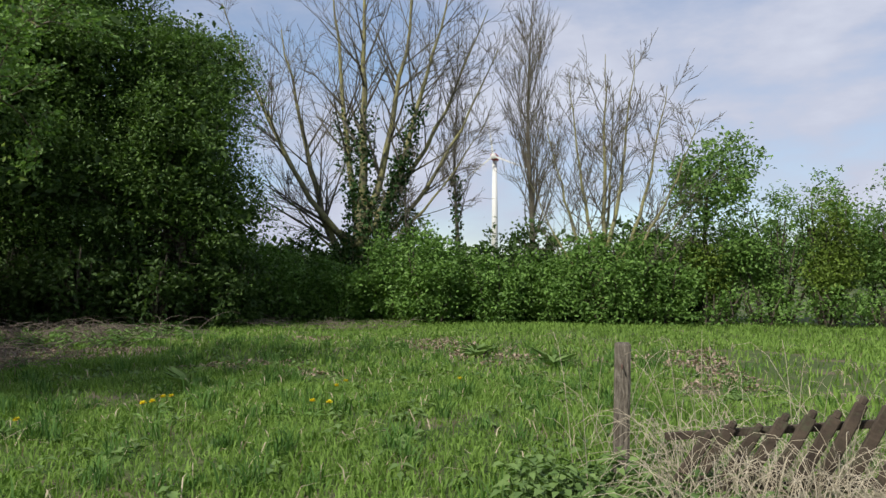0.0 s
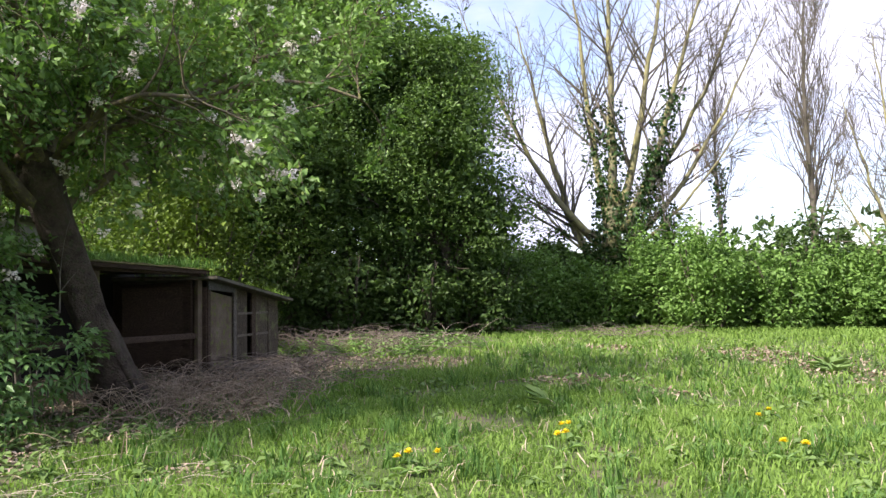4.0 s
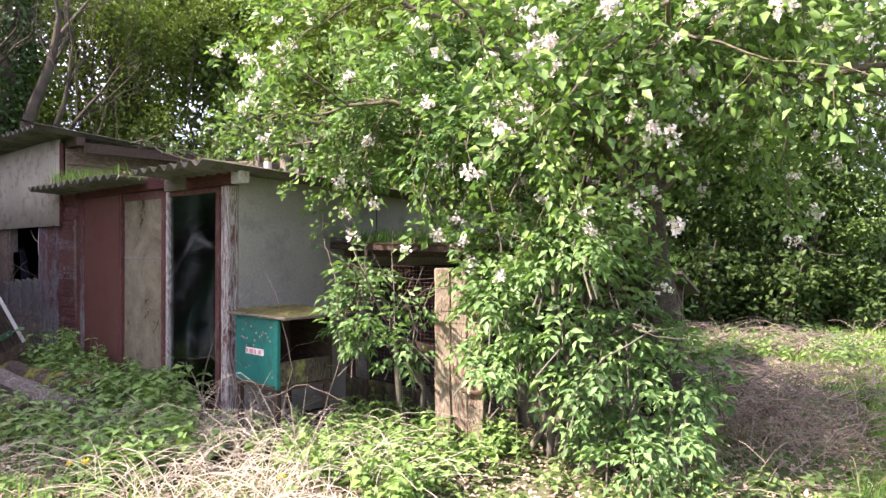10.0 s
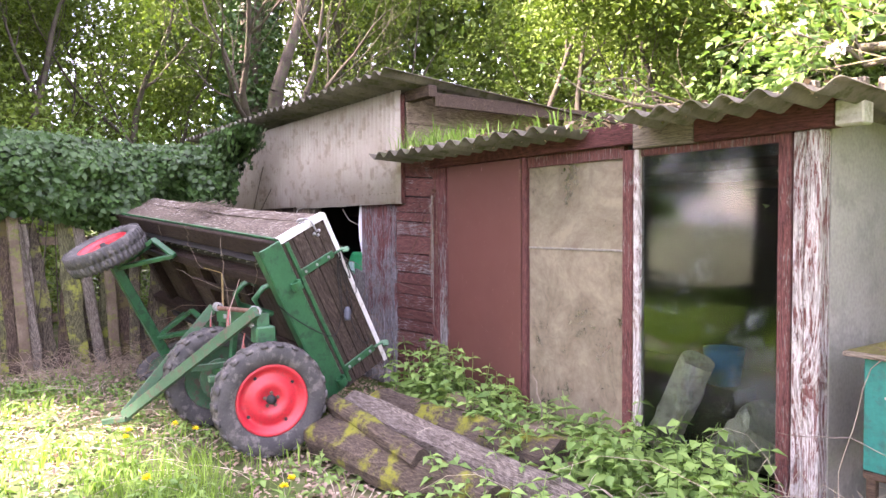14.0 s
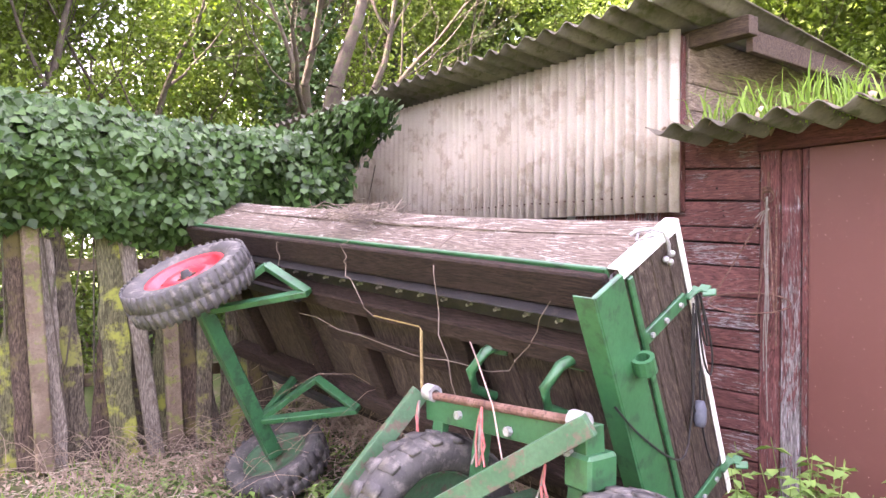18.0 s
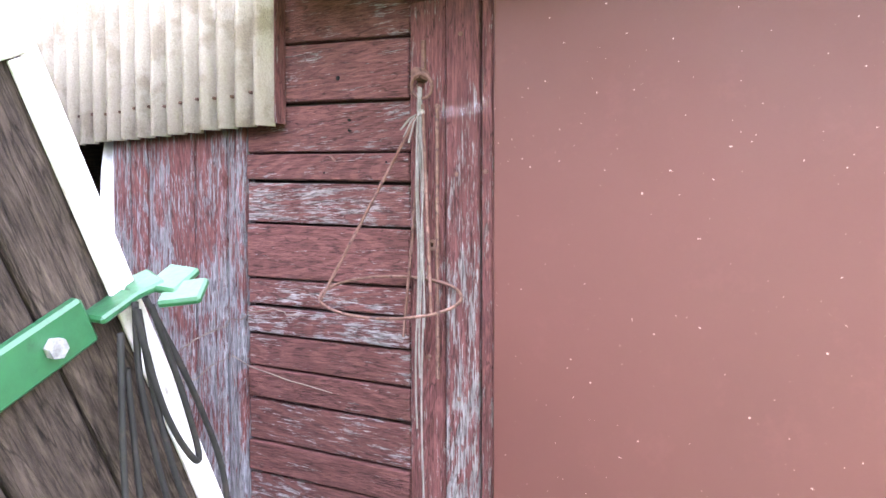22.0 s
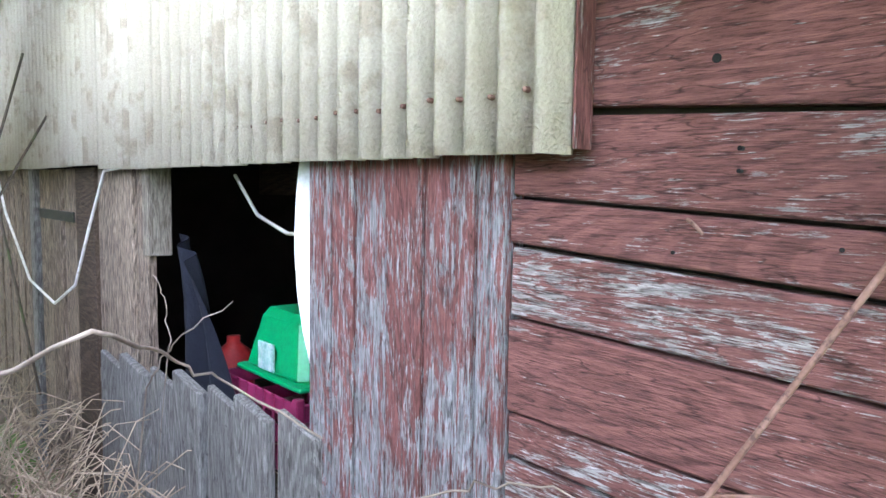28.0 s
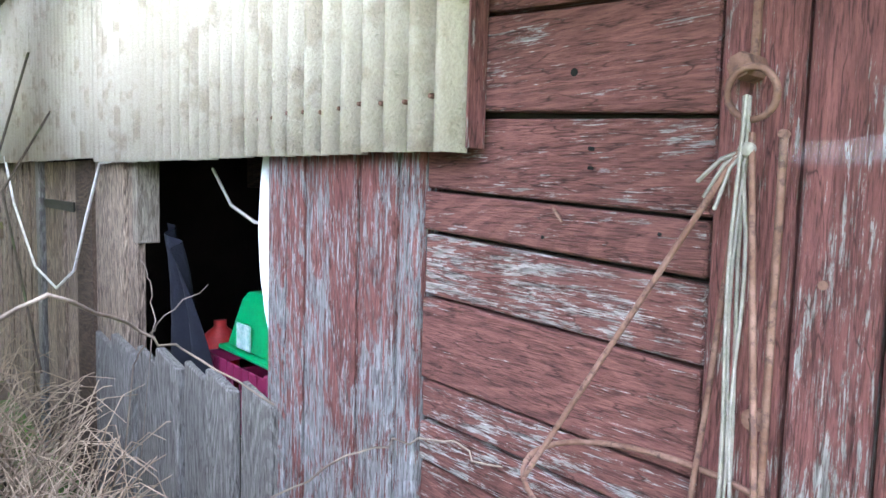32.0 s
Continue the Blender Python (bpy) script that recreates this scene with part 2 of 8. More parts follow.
# ---------- materials ----------
class Nodes:
    """Shorthand for wiring one material."""

    def __init__(self, name):
        self.mat = bpy.data.materials.new(name)
        self.mat.use_nodes = True
        self.tree = self.mat.node_tree
        self.bsdf = self.tree.nodes["Principled BSDF"]
        self.out = self.tree.nodes["Material Output"]

    def add(self, kind, **values):
        node = self.tree.nodes.new(kind)
        for key, value in values.items():
            if key in node.inputs:
                node.inputs[key].default_value = value
            else:
                setattr(node, key, value)
        return node

    def wire(self, a, b):
        self.tree.links.new(a, b)

    def place(self, scale=(1, 1, 1), local=False):
        src = self.add("ShaderNodeTexCoord").outputs["Object"] if local else self.add("ShaderNodeNewGeometry").outputs["Position"]
        m = self.add("ShaderNodeMapping")
        m.inputs["Scale"].default_value = scale
        self.wire(src, m.inputs["Vector"])
        return m.outputs["Vector"]

    def noise(self, vec, scale, detail=4, rough=0.55, distort=0.0):
        n = self.add("ShaderNodeTexNoise", Scale=scale, Detail=detail, Roughness=rough, Distortion=distort)
        self.wire(vec, n.inputs["Vector"])
        return n.outputs["Fac"]

    def ramp(self, fac, stops):
        r = self.add("ShaderNodeValToRGB")
        els = r.color_ramp.elements
        while len(els) < len(stops):
            els.new(0.5)
        for el, (p, c) in zip(els, stops):
            el.position = p
            el.color = c if len(c) == 4 else (*c, 1)
        self.wire(fac, r.inputs["Fac"])
        return r.outputs["Color"]

    def grey(self, fac, lo, hi):
        return self.ramp(fac, [(lo, (0, 0, 0)), (hi, (1, 1, 1))])

    def mix(self, fac, a, b, blend="MIX"):
        m = self.add("ShaderNodeMix", data_type="RGBA", blend_type=blend)
        for sock, val in ((m.inputs[0], fac), (m.inputs[6], a), (m.inputs[7], b)):
            if isinstance(val, (int, float)):
                sock.default_value = val
            elif isinstance(val, tuple):
                sock.default_value = (*val, 1) if len(val) == 3 else val
            else:
                self.wire(val, sock)
        return m.outputs[2]

    def math(self, op, a, b=0.5):
        m = self.add("ShaderNodeMath", operation=op)
        for sock, val in zip(m.inputs, (a, b)):
            if isinstance(val, (int, float)):
                sock.default_value = val
            else:
                self.wire(val, sock)
        return m.outputs[0]

    def bump(self, height, strength, distance=0.01):
        b = self.add("ShaderNodeBump", Strength=strength, Distance=distance)
        self.wire(height, b.inputs["Height"])
        self.wire(b.outputs["Normal"], self.bsdf.inputs["Normal"])

    def finish(self, colour, rough=0.8, metal=0.0, spec=0.3):
        if isinstance(colour, tuple):
            self.bsdf.inputs["Base Color"].default_value = (*colour, 1)
        else:
            self.wire(colour, self.bsdf.inputs["Base Color"])
        if isinstance(rough, float):
            self.bsdf.inputs["Roughness"].default_value = rough
        else:
            self.wire(rough, self.bsdf.inputs["Roughness"])
        self.bsdf.inputs["Metallic"].default_value = metal
        self.bsdf.inputs["Specular IOR Level"].default_value = spec
        return self.mat


def surface(name, c1, c2, c3=None, coarse=1.5, fine=30.0, rough=0.85, bump=0.3, metal=0.0, spec=0.3, dist=0.006, scale=(1, 1, 1)):
    """A plain surface in two or three tones with stains and grain."""
    n = Nodes(name)
    p = n.place(scale)
    a = n.noise(p, coarse, 5, 0.6)
    b = n.noise(p, fine, 4, 0.6)
    col = n.mix(n.grey(a, 0.35, 0.65), c1, c2)
    if c3:
        col = n.mix(n.grey(n.noise(p, coarse * 3.1, 6, 0.65), 0.52, 0.62), col, c3)
    col = n.mix(0.5, col, n.ramp(b, [(0.25, (0.45, 0.45, 0.45)), (0.75, (1, 1, 1))]), "MULTIPLY")
    n.bump(n.math("ADD", b, a), bump, dist)
    return n.finish(col, rough, metal, spec)


def dull(c, k=0.12):
    """A leaf colour with the dust and bloom that takes off its purity."""
    g = 0.3 * c[0] + 0.6 * c[1] + 0.1 * c[2]
    return tuple(a * (1 - k) + b * k for a, b in zip(c, (g * 1.3, g, g * 0.85)))


def leafy(name, dark, light, rough=0.5, through=0.35, tint=(0.95, 1.12, 0.5), spec=0.18):
    """Leaves: each in its own tone, letting some light through."""
    n = Nodes(name)
    dark, light = dull(dark), dull(light)
    r = n.add("ShaderNodeNewGeometry").outputs["Random Per Island"]
    col = n.mix(r, dark, light)
    patch = n.noise(n.place(), 0.7, 2)
    col = n.mix(n.grey(patch, 0.35, 0.7), col, n.mix(0.5, col, light))
    n.finish(col, rough, 0, spec)
    t = n.add("ShaderNodeBsdfTranslucent")
    n.wire(n.mix(1.0, col, tint, "MULTIPLY"), t.inputs["Color"])
    m = n.add("ShaderNodeMixShader", Fac=through)
    n.wire(n.bsdf.outputs[0], m.inputs[1])
    n.wire(t.outputs[0], m.inputs[2])
    n.wire(m.outputs[0], n.out.inputs["Surface"])
    return n.mat


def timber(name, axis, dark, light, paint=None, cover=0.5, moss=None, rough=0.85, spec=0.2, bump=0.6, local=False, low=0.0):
    """Weathered boards with grain along an axis; paint flakes off in streaks (cover: how much is left)."""
    n = Nodes(name)
    s = [1.0, 1.0, 1.0]
    s["xyz".index(axis)] = 0.11
    info = n.add("ShaderNodeObjectInfo").outputs["Random"]
    shift = n.add("ShaderNodeVectorMath", operation="ADD")
    n.wire(n.place(tuple(s), local), shift.inputs[0])
    comb = n.add("ShaderNodeCombineXYZ")
    for k in range(3):
        n.wire(n.math("MULTIPLY", info, 3.7 + 2.3 * k), comb.inputs[k])
    n.wire(comb.outputs[0], shift.inputs[1])
    p = shift.outputs[0]
    grain = n.noise(p, 150, 7, 0.72, 0.3)
    rings = n.noise(p, 9, 3, 0.5, 1.2)
    col = n.mix(n.grey(grain, 0.36, 0.66), dark, light)
    col = n.mix(0.35, col, n.ramp(rings, [(0.3, (0.4, 0.38, 0.35)), (0.7, (1, 1, 1))]), "MULTIPLY")
    col = n.mix(n.math("MULTIPLY", info, 0.35), col, dark)
    s["xyz".index(axis)] = 0.2
    loops = n.add("ShaderNodeVectorMath", operation="ADD")
    n.wire(n.place(tuple(s), local), loops.inputs[0])
    n.wire(comb.outputs[0], loops.inputs[1])
    bands = n.math("SINE", n.math("MULTIPLY", n.noise(loops.outputs[0], 4.2, 1.2, 0.3, 0.1), 190.0))
    bands = n.ramp(bands, [(0.0, (0.55, 0.52, 0.5)), (0.45, (1, 1, 1))])
    s["xyz".index(axis)] = 0.055
    hairs = n.add("ShaderNodeVectorMath", operation="ADD")
    n.wire(n.place(tuple(s), local), hairs.inputs[0])
    n.wire(comb.outputs[0], hairs.inputs[1])
    hair = n.noise(hairs.outputs[0], 420, 3, 0.6, 0.2)
    height = n.math("ADD", n.math("MULTIPLY", grain, 0.6), n.math("MULTIPLY", hair, 0.7))
    if paint:
        s["xyz".index(axis)] = 0.28
        chip = n.place(tuple(s), local)
        s["xyz".index(axis)] = 0.10
        flake = n.place(tuple(s), local)
        fine = n.math("ADD", n.math("MULTIPLY", n.noise(chip, 170, 9, 0.8, 0.2), 0.28), n.math("MULTIPLY", n.noise(flake, 70, 6, 0.65, 0.3), 0.40))
        wear = n.math("ADD", fine, n.math("MULTIPLY", n.noise(n.place(), 5.5, 5, 0.65), 0.24))
        wear = n.math("ADD", wear, 0.03)
        wear = n.math("ADD", wear, n.math("MULTIPLY", n.math("SUBTRACT", info, 0.5), 0.05))
        wear = n.math("ADD", wear, n.math("MULTIPLY", n.math("SUBTRACT", hair, 0.5), 0.26))
        wear = n.math("SUBTRACT", wear, n.math("MULTIPLY", n.math("SUBTRACT", bands, 0.9), 0.07))
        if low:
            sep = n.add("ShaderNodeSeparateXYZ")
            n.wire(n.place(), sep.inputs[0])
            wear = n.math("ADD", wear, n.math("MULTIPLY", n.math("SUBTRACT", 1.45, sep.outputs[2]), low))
        lim = 0.525 + (cover - 0.5) * 0.42
        mask = n.math("SUBTRACT", 1.0, n.grey(wear, lim - 0.002, lim + 0.003))
        tone = n.mix(n.grey(n.noise(n.place(), 3.0, 4), 0.3, 0.7), paint, tuple(c * 0.72 for c in paint))
        tone = n.mix(0.75, tone, n.ramp(grain, [(0.36, (0.4, 0.38, 0.38)), (0.58, (1, 1, 1))]), "MULTIPLY")
        rim = n.math("SUBTRACT", 1.0, n.grey(wear, lim - 0.03, lim + 0.002))
        edge = n.mix(0.5, tone, light)
        tone = n.mix(n.math("MULTIPLY", n.math("SUBTRACT", 1.0, rim), 0.45), tone, edge)
        col = n.mix(mask, col, tone)
        height = n.math("ADD", height, n.math("MULTIPLY", mask, 0.6))
    col = n.mix(0.5, col, bands, "MULTIPLY")
    col = n.mix(0.65, col, n.ramp(hair, [(0.36, (0.3, 0.28, 0.27)), (0.46, (1, 1, 1))]), "MULTIPLY")
    split = n.noise(p, 38, 3, 0.5, 0.2)
    split = n.math("ABSOLUTE", n.math("SUBTRACT", split, 0.5))
    split = n.ramp(split, [(0.0, (0.22, 0.2, 0.19)), (0.016, (1, 1, 1))])
    col = n.mix(0.8, col, split, "MULTIPLY")
    if moss:
        col = n.mix(n.grey(n.noise(n.place(), 5, 6, 0.7), 0.52, 0.62), col, moss)
    n.bump(height, min(1.0, bump * 1.6), 0.008)
    return n.finish(col, rough, 0, spec)


M = {}
M["grass"] = leafy("grass_blades", (0.088, 0.18, 0.024), (0.21, 0.36, 0.056), 0.6, 0.35, spec=0.12)
M["tuft"] = leafy("tuft_blades", (0.04, 0.115, 0.018), (0.11, 0.24, 0.045), 0.6, 0.3, spec=0.12)
M["straw"] = leafy("dry_grass", (0.30, 0.24, 0.15), (0.55, 0.47, 0.33), 0.7, 0.2, (1, 0.9, 0.7))
M["soil"] = surface("field_soil", (0.055, 0.085, 0.022), (0.085, 0.12, 0.03), (0.16, 0.13, 0.085), 0.5, 25, 0.95, 0.6, dist=0.02)
M["litter"] = leafy("leaf_litter", (0.17, 0.115, 0.08), (0.42, 0.33, 0.25), 0.8, 0.1, (1, 0.8, 0.6))
M["apple_leaf"] = leafy("apple_leaves", (0.045, 0.12, 0.024), (0.19, 0.33, 0.08), 0.42, 0.35)
M["elder_leaf"] = leafy("elder_leaves", (0.06, 0.155, 0.045), (0.17, 0.31, 0.095), 0.42, 0.3)
M["blossom"] = leafy("blossom_petals", (0.75, 0.66, 0.66), (0.85, 0.83, 0.80), 0.6, 0.3, (1, 0.97, 0.95))
M["wood_leaf"] = leafy("woodland_leaves", (0.042, 0.082, 0.008), (0.14, 0.225, 0.020), 0.5, 0.26)
# plain dark foliage, and the shade within the thicket put into leaf colour
M["dark_leaf"] = leafy("dark_leaves", (0.025, 0.06, 0.014), (0.075, 0.14, 0.03), 0.45, 0.3)
M["mid_leaf"] = leafy("hawthorn_sprays", (0.065, 0.13, 0.02), (0.18, 0.29, 0.05), 0.45, 0.3)
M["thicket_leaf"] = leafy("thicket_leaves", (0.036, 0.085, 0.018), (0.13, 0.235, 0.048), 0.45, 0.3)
M["hedge_leaf"] = leafy("hedge_leaves", (0.045, 0.115, 0.018), (0.16, 0.31, 0.055), 0.45, 0.3)
M["ivy_leaf"] = leafy("ivy_leaves", (0.009, 0.032, 0.007), (0.04, 0.105, 0.02), 0.40, 0.10, spec=0.25)
M["nettle"] = leafy("nettle_leaves", (0.07, 0.165, 0.034), (0.19, 0.34, 0.075), 0.55, 0.3, spec=0.25)
M["bramble"] = leafy("bramble_leaves", (0.06, 0.13, 0.028), (0.17, 0.28, 0.07), 0.55, 0.25, spec=0.25)
M["tan_wood"] = timber("bare_tan_boards", "y", (0.20, 0.145, 0.105), (0.46, 0.37, 0.29))
M["door_brown"] = timber("brown_door_boards", "z", (0.03, 0.022, 0.018), (0.50, 0.39, 0.30))
M["yellow"] = surface("dandelion_petals", (0.9, 0.74, 0.015), (0.86, 0.68, 0.015), None, 40, 300, 0.7, 0.1)
M["bark"] = surface("bark", (0.06, 0.047, 0.036), (0.115, 0.095, 0.072), (0.085, 0.10, 0.045), 3, 40, 0.95, 1.0, dist=0.02)
M["apple_bark"] = surface("apple_bark", (0.045, 0.032, 0.025), (0.115, 0.088, 0.068), (0.07, 0.07, 0.038), 7, 55, 0.95, 1.0, dist=0.03)
M["grey_bark"] = surface("pale_bark", (0.10, 0.088, 0.07), (0.17, 0.15, 0.12), (0.15, 0.15, 0.085), 3, 40, 0.95, 0.6, dist=0.01)
M["lichen_bark"] = surface("lichened_bark", (0.22, 0.21, 0.12), (0.33, 0.31, 0.13), (0.16, 0.14, 0.10), 2, 40, 0.95, 0.6, dist=0.01)
M["twig"] = surface("dead_twigs", (0.13, 0.10, 0.08), (0.27, 0.22, 0.175), None, 6, 60, 0.95, 0.4)
M["dry_twig"] = surface("bleached_twigs", (0.19, 0.14, 0.10), (0.37, 0.29, 0.21), None, 6, 60, 0.95, 0.4)
M["cement"] = surface("fibre_cement", (0.075, 0.068, 0.05), (0.145, 0.13, 0.10), (0.06, 0.062, 0.028), 2.5, 60, 0.95, 0.5)
M["cladding"] = surface("cream_fibre_cement", (0.41, 0.36, 0.29), (0.48, 0.43, 0.355), (0.33, 0.28, 0.22), 2.5, 170, 0.95, 0.7, dist=0.006, spec=0.08)
M["render"] = surface("grey_render", (0.27, 0.26, 0.225), (0.34, 0.325, 0.285), (0.235, 0.23, 0.195), 1.1, 45, 0.92, 0.3, dist=0.004)
M["moss"] = surface("moss", (0.085, 0.085, 0.024), (0.165, 0.15, 0.045), (0.12, 0.085, 0.048), 9, 90, 1.0, 1.0, dist=0.02)
M["rope_red"] = surface("red_rope", (0.42, 0.10, 0.10), (0.5, 0.2, 0.18), None, 30, 200, 0.95, 0.6)
RED = (0.185, 0.079, 0.068)
M["plank_red"] = timber("red_planks", "x", (0.13, 0.12, 0.115), (0.56, 0.55, 0.54), RED, 0.66)
M["plank_worn"] = timber("flaking_red_planks", "x", (0.16, 0.15, 0.145), (0.60, 0.59, 0.58), RED, 0.53)
M["plank_bare"] = timber("bare_weathered_planks", "x", (0.085, 0.075, 0.07), (0.52, 0.49, 0.47), RED, 0.45)
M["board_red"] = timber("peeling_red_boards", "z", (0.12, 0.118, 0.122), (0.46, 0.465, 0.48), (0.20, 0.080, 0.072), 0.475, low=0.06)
M["frame_red"] = timber("red_frame", "z", (0.17, 0.15, 0.14), (0.45, 0.42, 0.39), (0.19, 0.076, 0.068), 0.64)
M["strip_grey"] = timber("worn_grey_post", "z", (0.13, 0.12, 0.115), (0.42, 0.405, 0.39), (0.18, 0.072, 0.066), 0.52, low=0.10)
M["beam_red"] = timber("red_beam", "x", (0.16, 0.13, 0.11), (0.40, 0.36, 0.32), (0.14, 0.05, 0.046), 0.78)
M["post_white"] = timber("peeling_white_post", "z", (0.16, 0.05, 0.045), (0.30, 0.16, 0.14), (0.66, 0.62, 0.58), 0.52)
n = Nodes("red_door_sheet")
p = n.place()
col = n.mix(n.grey(n.noise(p, 1.1, 4, 0.6), 0.3, 0.7), (0.104, 0.040, 0.030), (0.090, 0.036, 0.027))
col = n.mix(n.grey(n.noise(p, 95, 3, 0.4), 0.745, 0.755), col, (0.36, 0.24, 0.21))
col = n.mix(n.grey(n.noise(n.place((1, 1, 0.12)), 28, 4, 0.6), 0.725, 0.74), col, (0.36, 0.22, 0.2))
col = n.mix(n.math("MULTIPLY", n.grey(n.noise(p, 6, 7, 0.75), 0.56, 0.72), 0.35), col, (0.13, 0.05, 0.042))
n.bump(n.noise(p, 220, 3), 0.06, 0.002)
M["door_red"] = n.finish(col, n.mix(n.grey(n.noise(p, 3.5, 5, 0.7), 0.35, 0.7), (0.56, 0.56, 0.56), (0.66, 0.66, 0.66)), 0, 0.32)
M["grey_wood_z"] = timber("grey_upright_boards", "z", (0.10, 0.085, 0.065), (0.34, 0.30, 0.25))
M["grey_wood_x"] = timber("grey_level_boards", "x", (0.13, 0.11, 0.085), (0.33, 0.28, 0.22))
M["pale_wood"] = timber("pale_picket_boards", "z", (0.10, 0.098, 0.095), (0.31, 0.30, 0.285))
M["brown_wood"] = timber("brown_boards", "x", (0.05, 0.034, 0.024), (0.15, 0.105, 0.075))
M["fence_wood"] = timber("mossy_paling_boards", "z", (0.025, 0.02, 0.015), (0.29, 0.25, 0.18), moss=(0.19, 0.20, 0.06))
M["rot_board"] = timber("rotten_paling_boards", "z", (0.018, 0.012, 0.009), (0.21, 0.155, 0.115), moss=(0.10, 0.085, 0.035))
M["green_board"] = timber("algae_covered_boards", "z", (0.04, 0.038, 0.018), (0.27, 0.27, 0.15), moss=(0.22, 0.24, 0.05))
M["rotten"] = surface("rotten_wood", (0.11, 0.08, 0.055), (0.20, 0.155, 0.11), (0.15, 0.16, 0.05), 4, 50, 0.95, 1.0, dist=0.02)
M["log"] = surface("log_wood", (0.06, 0.047, 0.037), (0.17, 0.14, 0.11), (0.06, 0.05, 0.04), 3, 45, 0.95, 0.9, dist=0.015)
M["green_paint"] = surface("green_paint", (0.012, 0.088, 0.033), (0.02, 0.115, 0.045), (0.015, 0.06, 0.026), 4, 60, 0.42, 0.15, spec=0.5)
M["green_old"] = surface("worn_green_paint", (0.03, 0.095, 0.045), (0.055, 0.13, 0.068), (0.10, 0.075, 0.055), 6, 60, 0.6, 0.3, spec=0.4)
M["teal"] = surface("teal_paint", (0.0, 0.125, 0.105), (0.0, 0.155, 0.13), (0.015, 0.10, 0.085), 5, 50, 0.5, 0.25, spec=0.4)
M["rubber"] = surface("tyre_rubber", (0.045, 0.044, 0.042), (0.085, 0.082, 0.076), (0.14, 0.13, 0.115), 5, 70, 0.8, 0.4)
M["rim_red"] = surface("red_rim", (0.50, 0.022, 0.035), (0.58, 0.035, 0.045), (0.42, 0.04, 0.045), 6, 60, 0.4, 0.1, spec=0.5)
M["black_steel"] = surface("black_steel", (0.012, 0.012, 0.012), (0.026, 0.025, 0.024), (0.035, 0.028, 0.024), 7, 80, 0.6, 0.3, 0.0)
M["rust"] = surface("rusty_iron", (0.12, 0.06, 0.04), (0.22, 0.13, 0.10), (0.09, 0.05, 0.04), 20, 90, 0.85, 0.5, 0.2)
M["zinc"] = surface("zinc", (0.34, 0.34, 0.34), (0.44, 0.44, 0.43), (0.24, 0.24, 0.24), 10, 90, 0.5, 0.2, 0.5)
M["white_trim"] = surface("white_edge_trim", (0.66, 0.65, 0.62), (0.74, 0.73, 0.70), (0.5, 0.47, 0.42), 8, 90, 0.6, 0.15)
M["cord"] = surface("hemp_cord", (0.17, 0.16, 0.135), (0.27, 0.25, 0.215), None, 30, 200, 0.95, 0.6)
# near-black: the shade inside sheds, pen, hutch and ivy put into the colour
M["dark"] = surface("shade_black", (0.02, 0.018, 0.016), (0.035, 0.03, 0.026), None, 2, 30, 0.95, 0.2)
M["straw_stalk"] = surface("dry_stalks", (0.42, 0.36, 0.26), (0.58, 0.51, 0.39), None, 6, 60, 0.85, 0.2)
M["split_plank"] = timber("sunlit_split_plank", "z", (0.30, 0.24, 0.16), (0.50, 0.43, 0.31), (0.27, 0.12, 0.09), 0.36)
M["mossy_log"] = surface("mossy_log", (0.08, 0.065, 0.045), (0.15, 0.125, 0.09), (0.16, 0.17, 0.03), 3, 50, 0.95, 1.0, dist=0.02)
M["dark_picket"] = surface("dark_picket_wood", (0.045, 0.034, 0.026), (0.10, 0.075, 0.055), (0.075, 0.07, 0.045), 6, 60, 0.95, 0.8)
M["mossy_bark"] = surface("mossy_bark", (0.10, 0.08, 0.055), (0.17, 0.145, 0.10), (0.19, 0.19, 0.06), 8, 60, 0.95, 1.0, dist=0.015)
M["concrete"] = surface("concrete", (0.36, 0.34, 0.30), (0.46, 0.44, 0.40), (0.28, 0.27, 0.22), 6, 70, 0.95, 0.5)


def glassy(name, tint, dirt, amount, rough=0.08):
    """A dirty pane: clear glass with a film of dust."""
    n = Nodes(name)
    p = n.place()
    d = n.math("ADD", n.math("MULTIPLY", n.noise(p, 2.2, 6, 0.7, 0.6), 0.8), n.math("MULTIPLY", n.noise(p, 14, 6, 0.7, 1.5), 0.35))
    mask = n.grey(d, 0.75 - amount * 0.5, 1.0 - amount * 0.3)
    n.finish(dirt, 0.9, 0, 0.2)
    g = n.add("ShaderNodeBsdfGlossy", Roughness=rough)
    t = n.add("ShaderNodeBsdfTransparent")
    t.inputs["Color"].default_value = (*tint, 1)
    f = n.add("ShaderNodeFresnel", IOR=1.45)
    m1 = n.add("ShaderNodeMixShader")
    n.wire(f.outputs[0], m1.inputs[0])
    n.wire(t.outputs[0], m1.inputs[1])
    n.wire(g.outputs[0], m1.inputs[2])
    m2 = n.add("ShaderNodeMixShader")
    n.wire(mask, m2.inputs[0])
    n.wire(m1.outputs[0], m2.inputs[1])
    n.wire(n.bsdf.outputs[0], m2.inputs[2])
    n.wire(m2.outputs[0], n.out.inputs["Surface"])
    return n.mat


M["glass"] = glassy("dirty_glass", (0.75, 0.8, 0.78), (0.10, 0.115, 0.115), 0.28, 0.05)
M["hazed_glass"] = glassy("hazed_glass", (0.6, 0.58, 0.46), (0.22, 0.187, 0.13), 1.0)


# ---------- ground ----------
def ground_z(x, y):
    """Height of the ground: level by the shed, softly uneven in the meadow."""
    w = 0.05 * math.sin(x * 0.7 + 1.3) * math.sin(y * 0.6 + 0.4)
    return w * min(1.0, max(0.0, (math.hypot(x - 0, y) - 3) / 4)) - 0.02


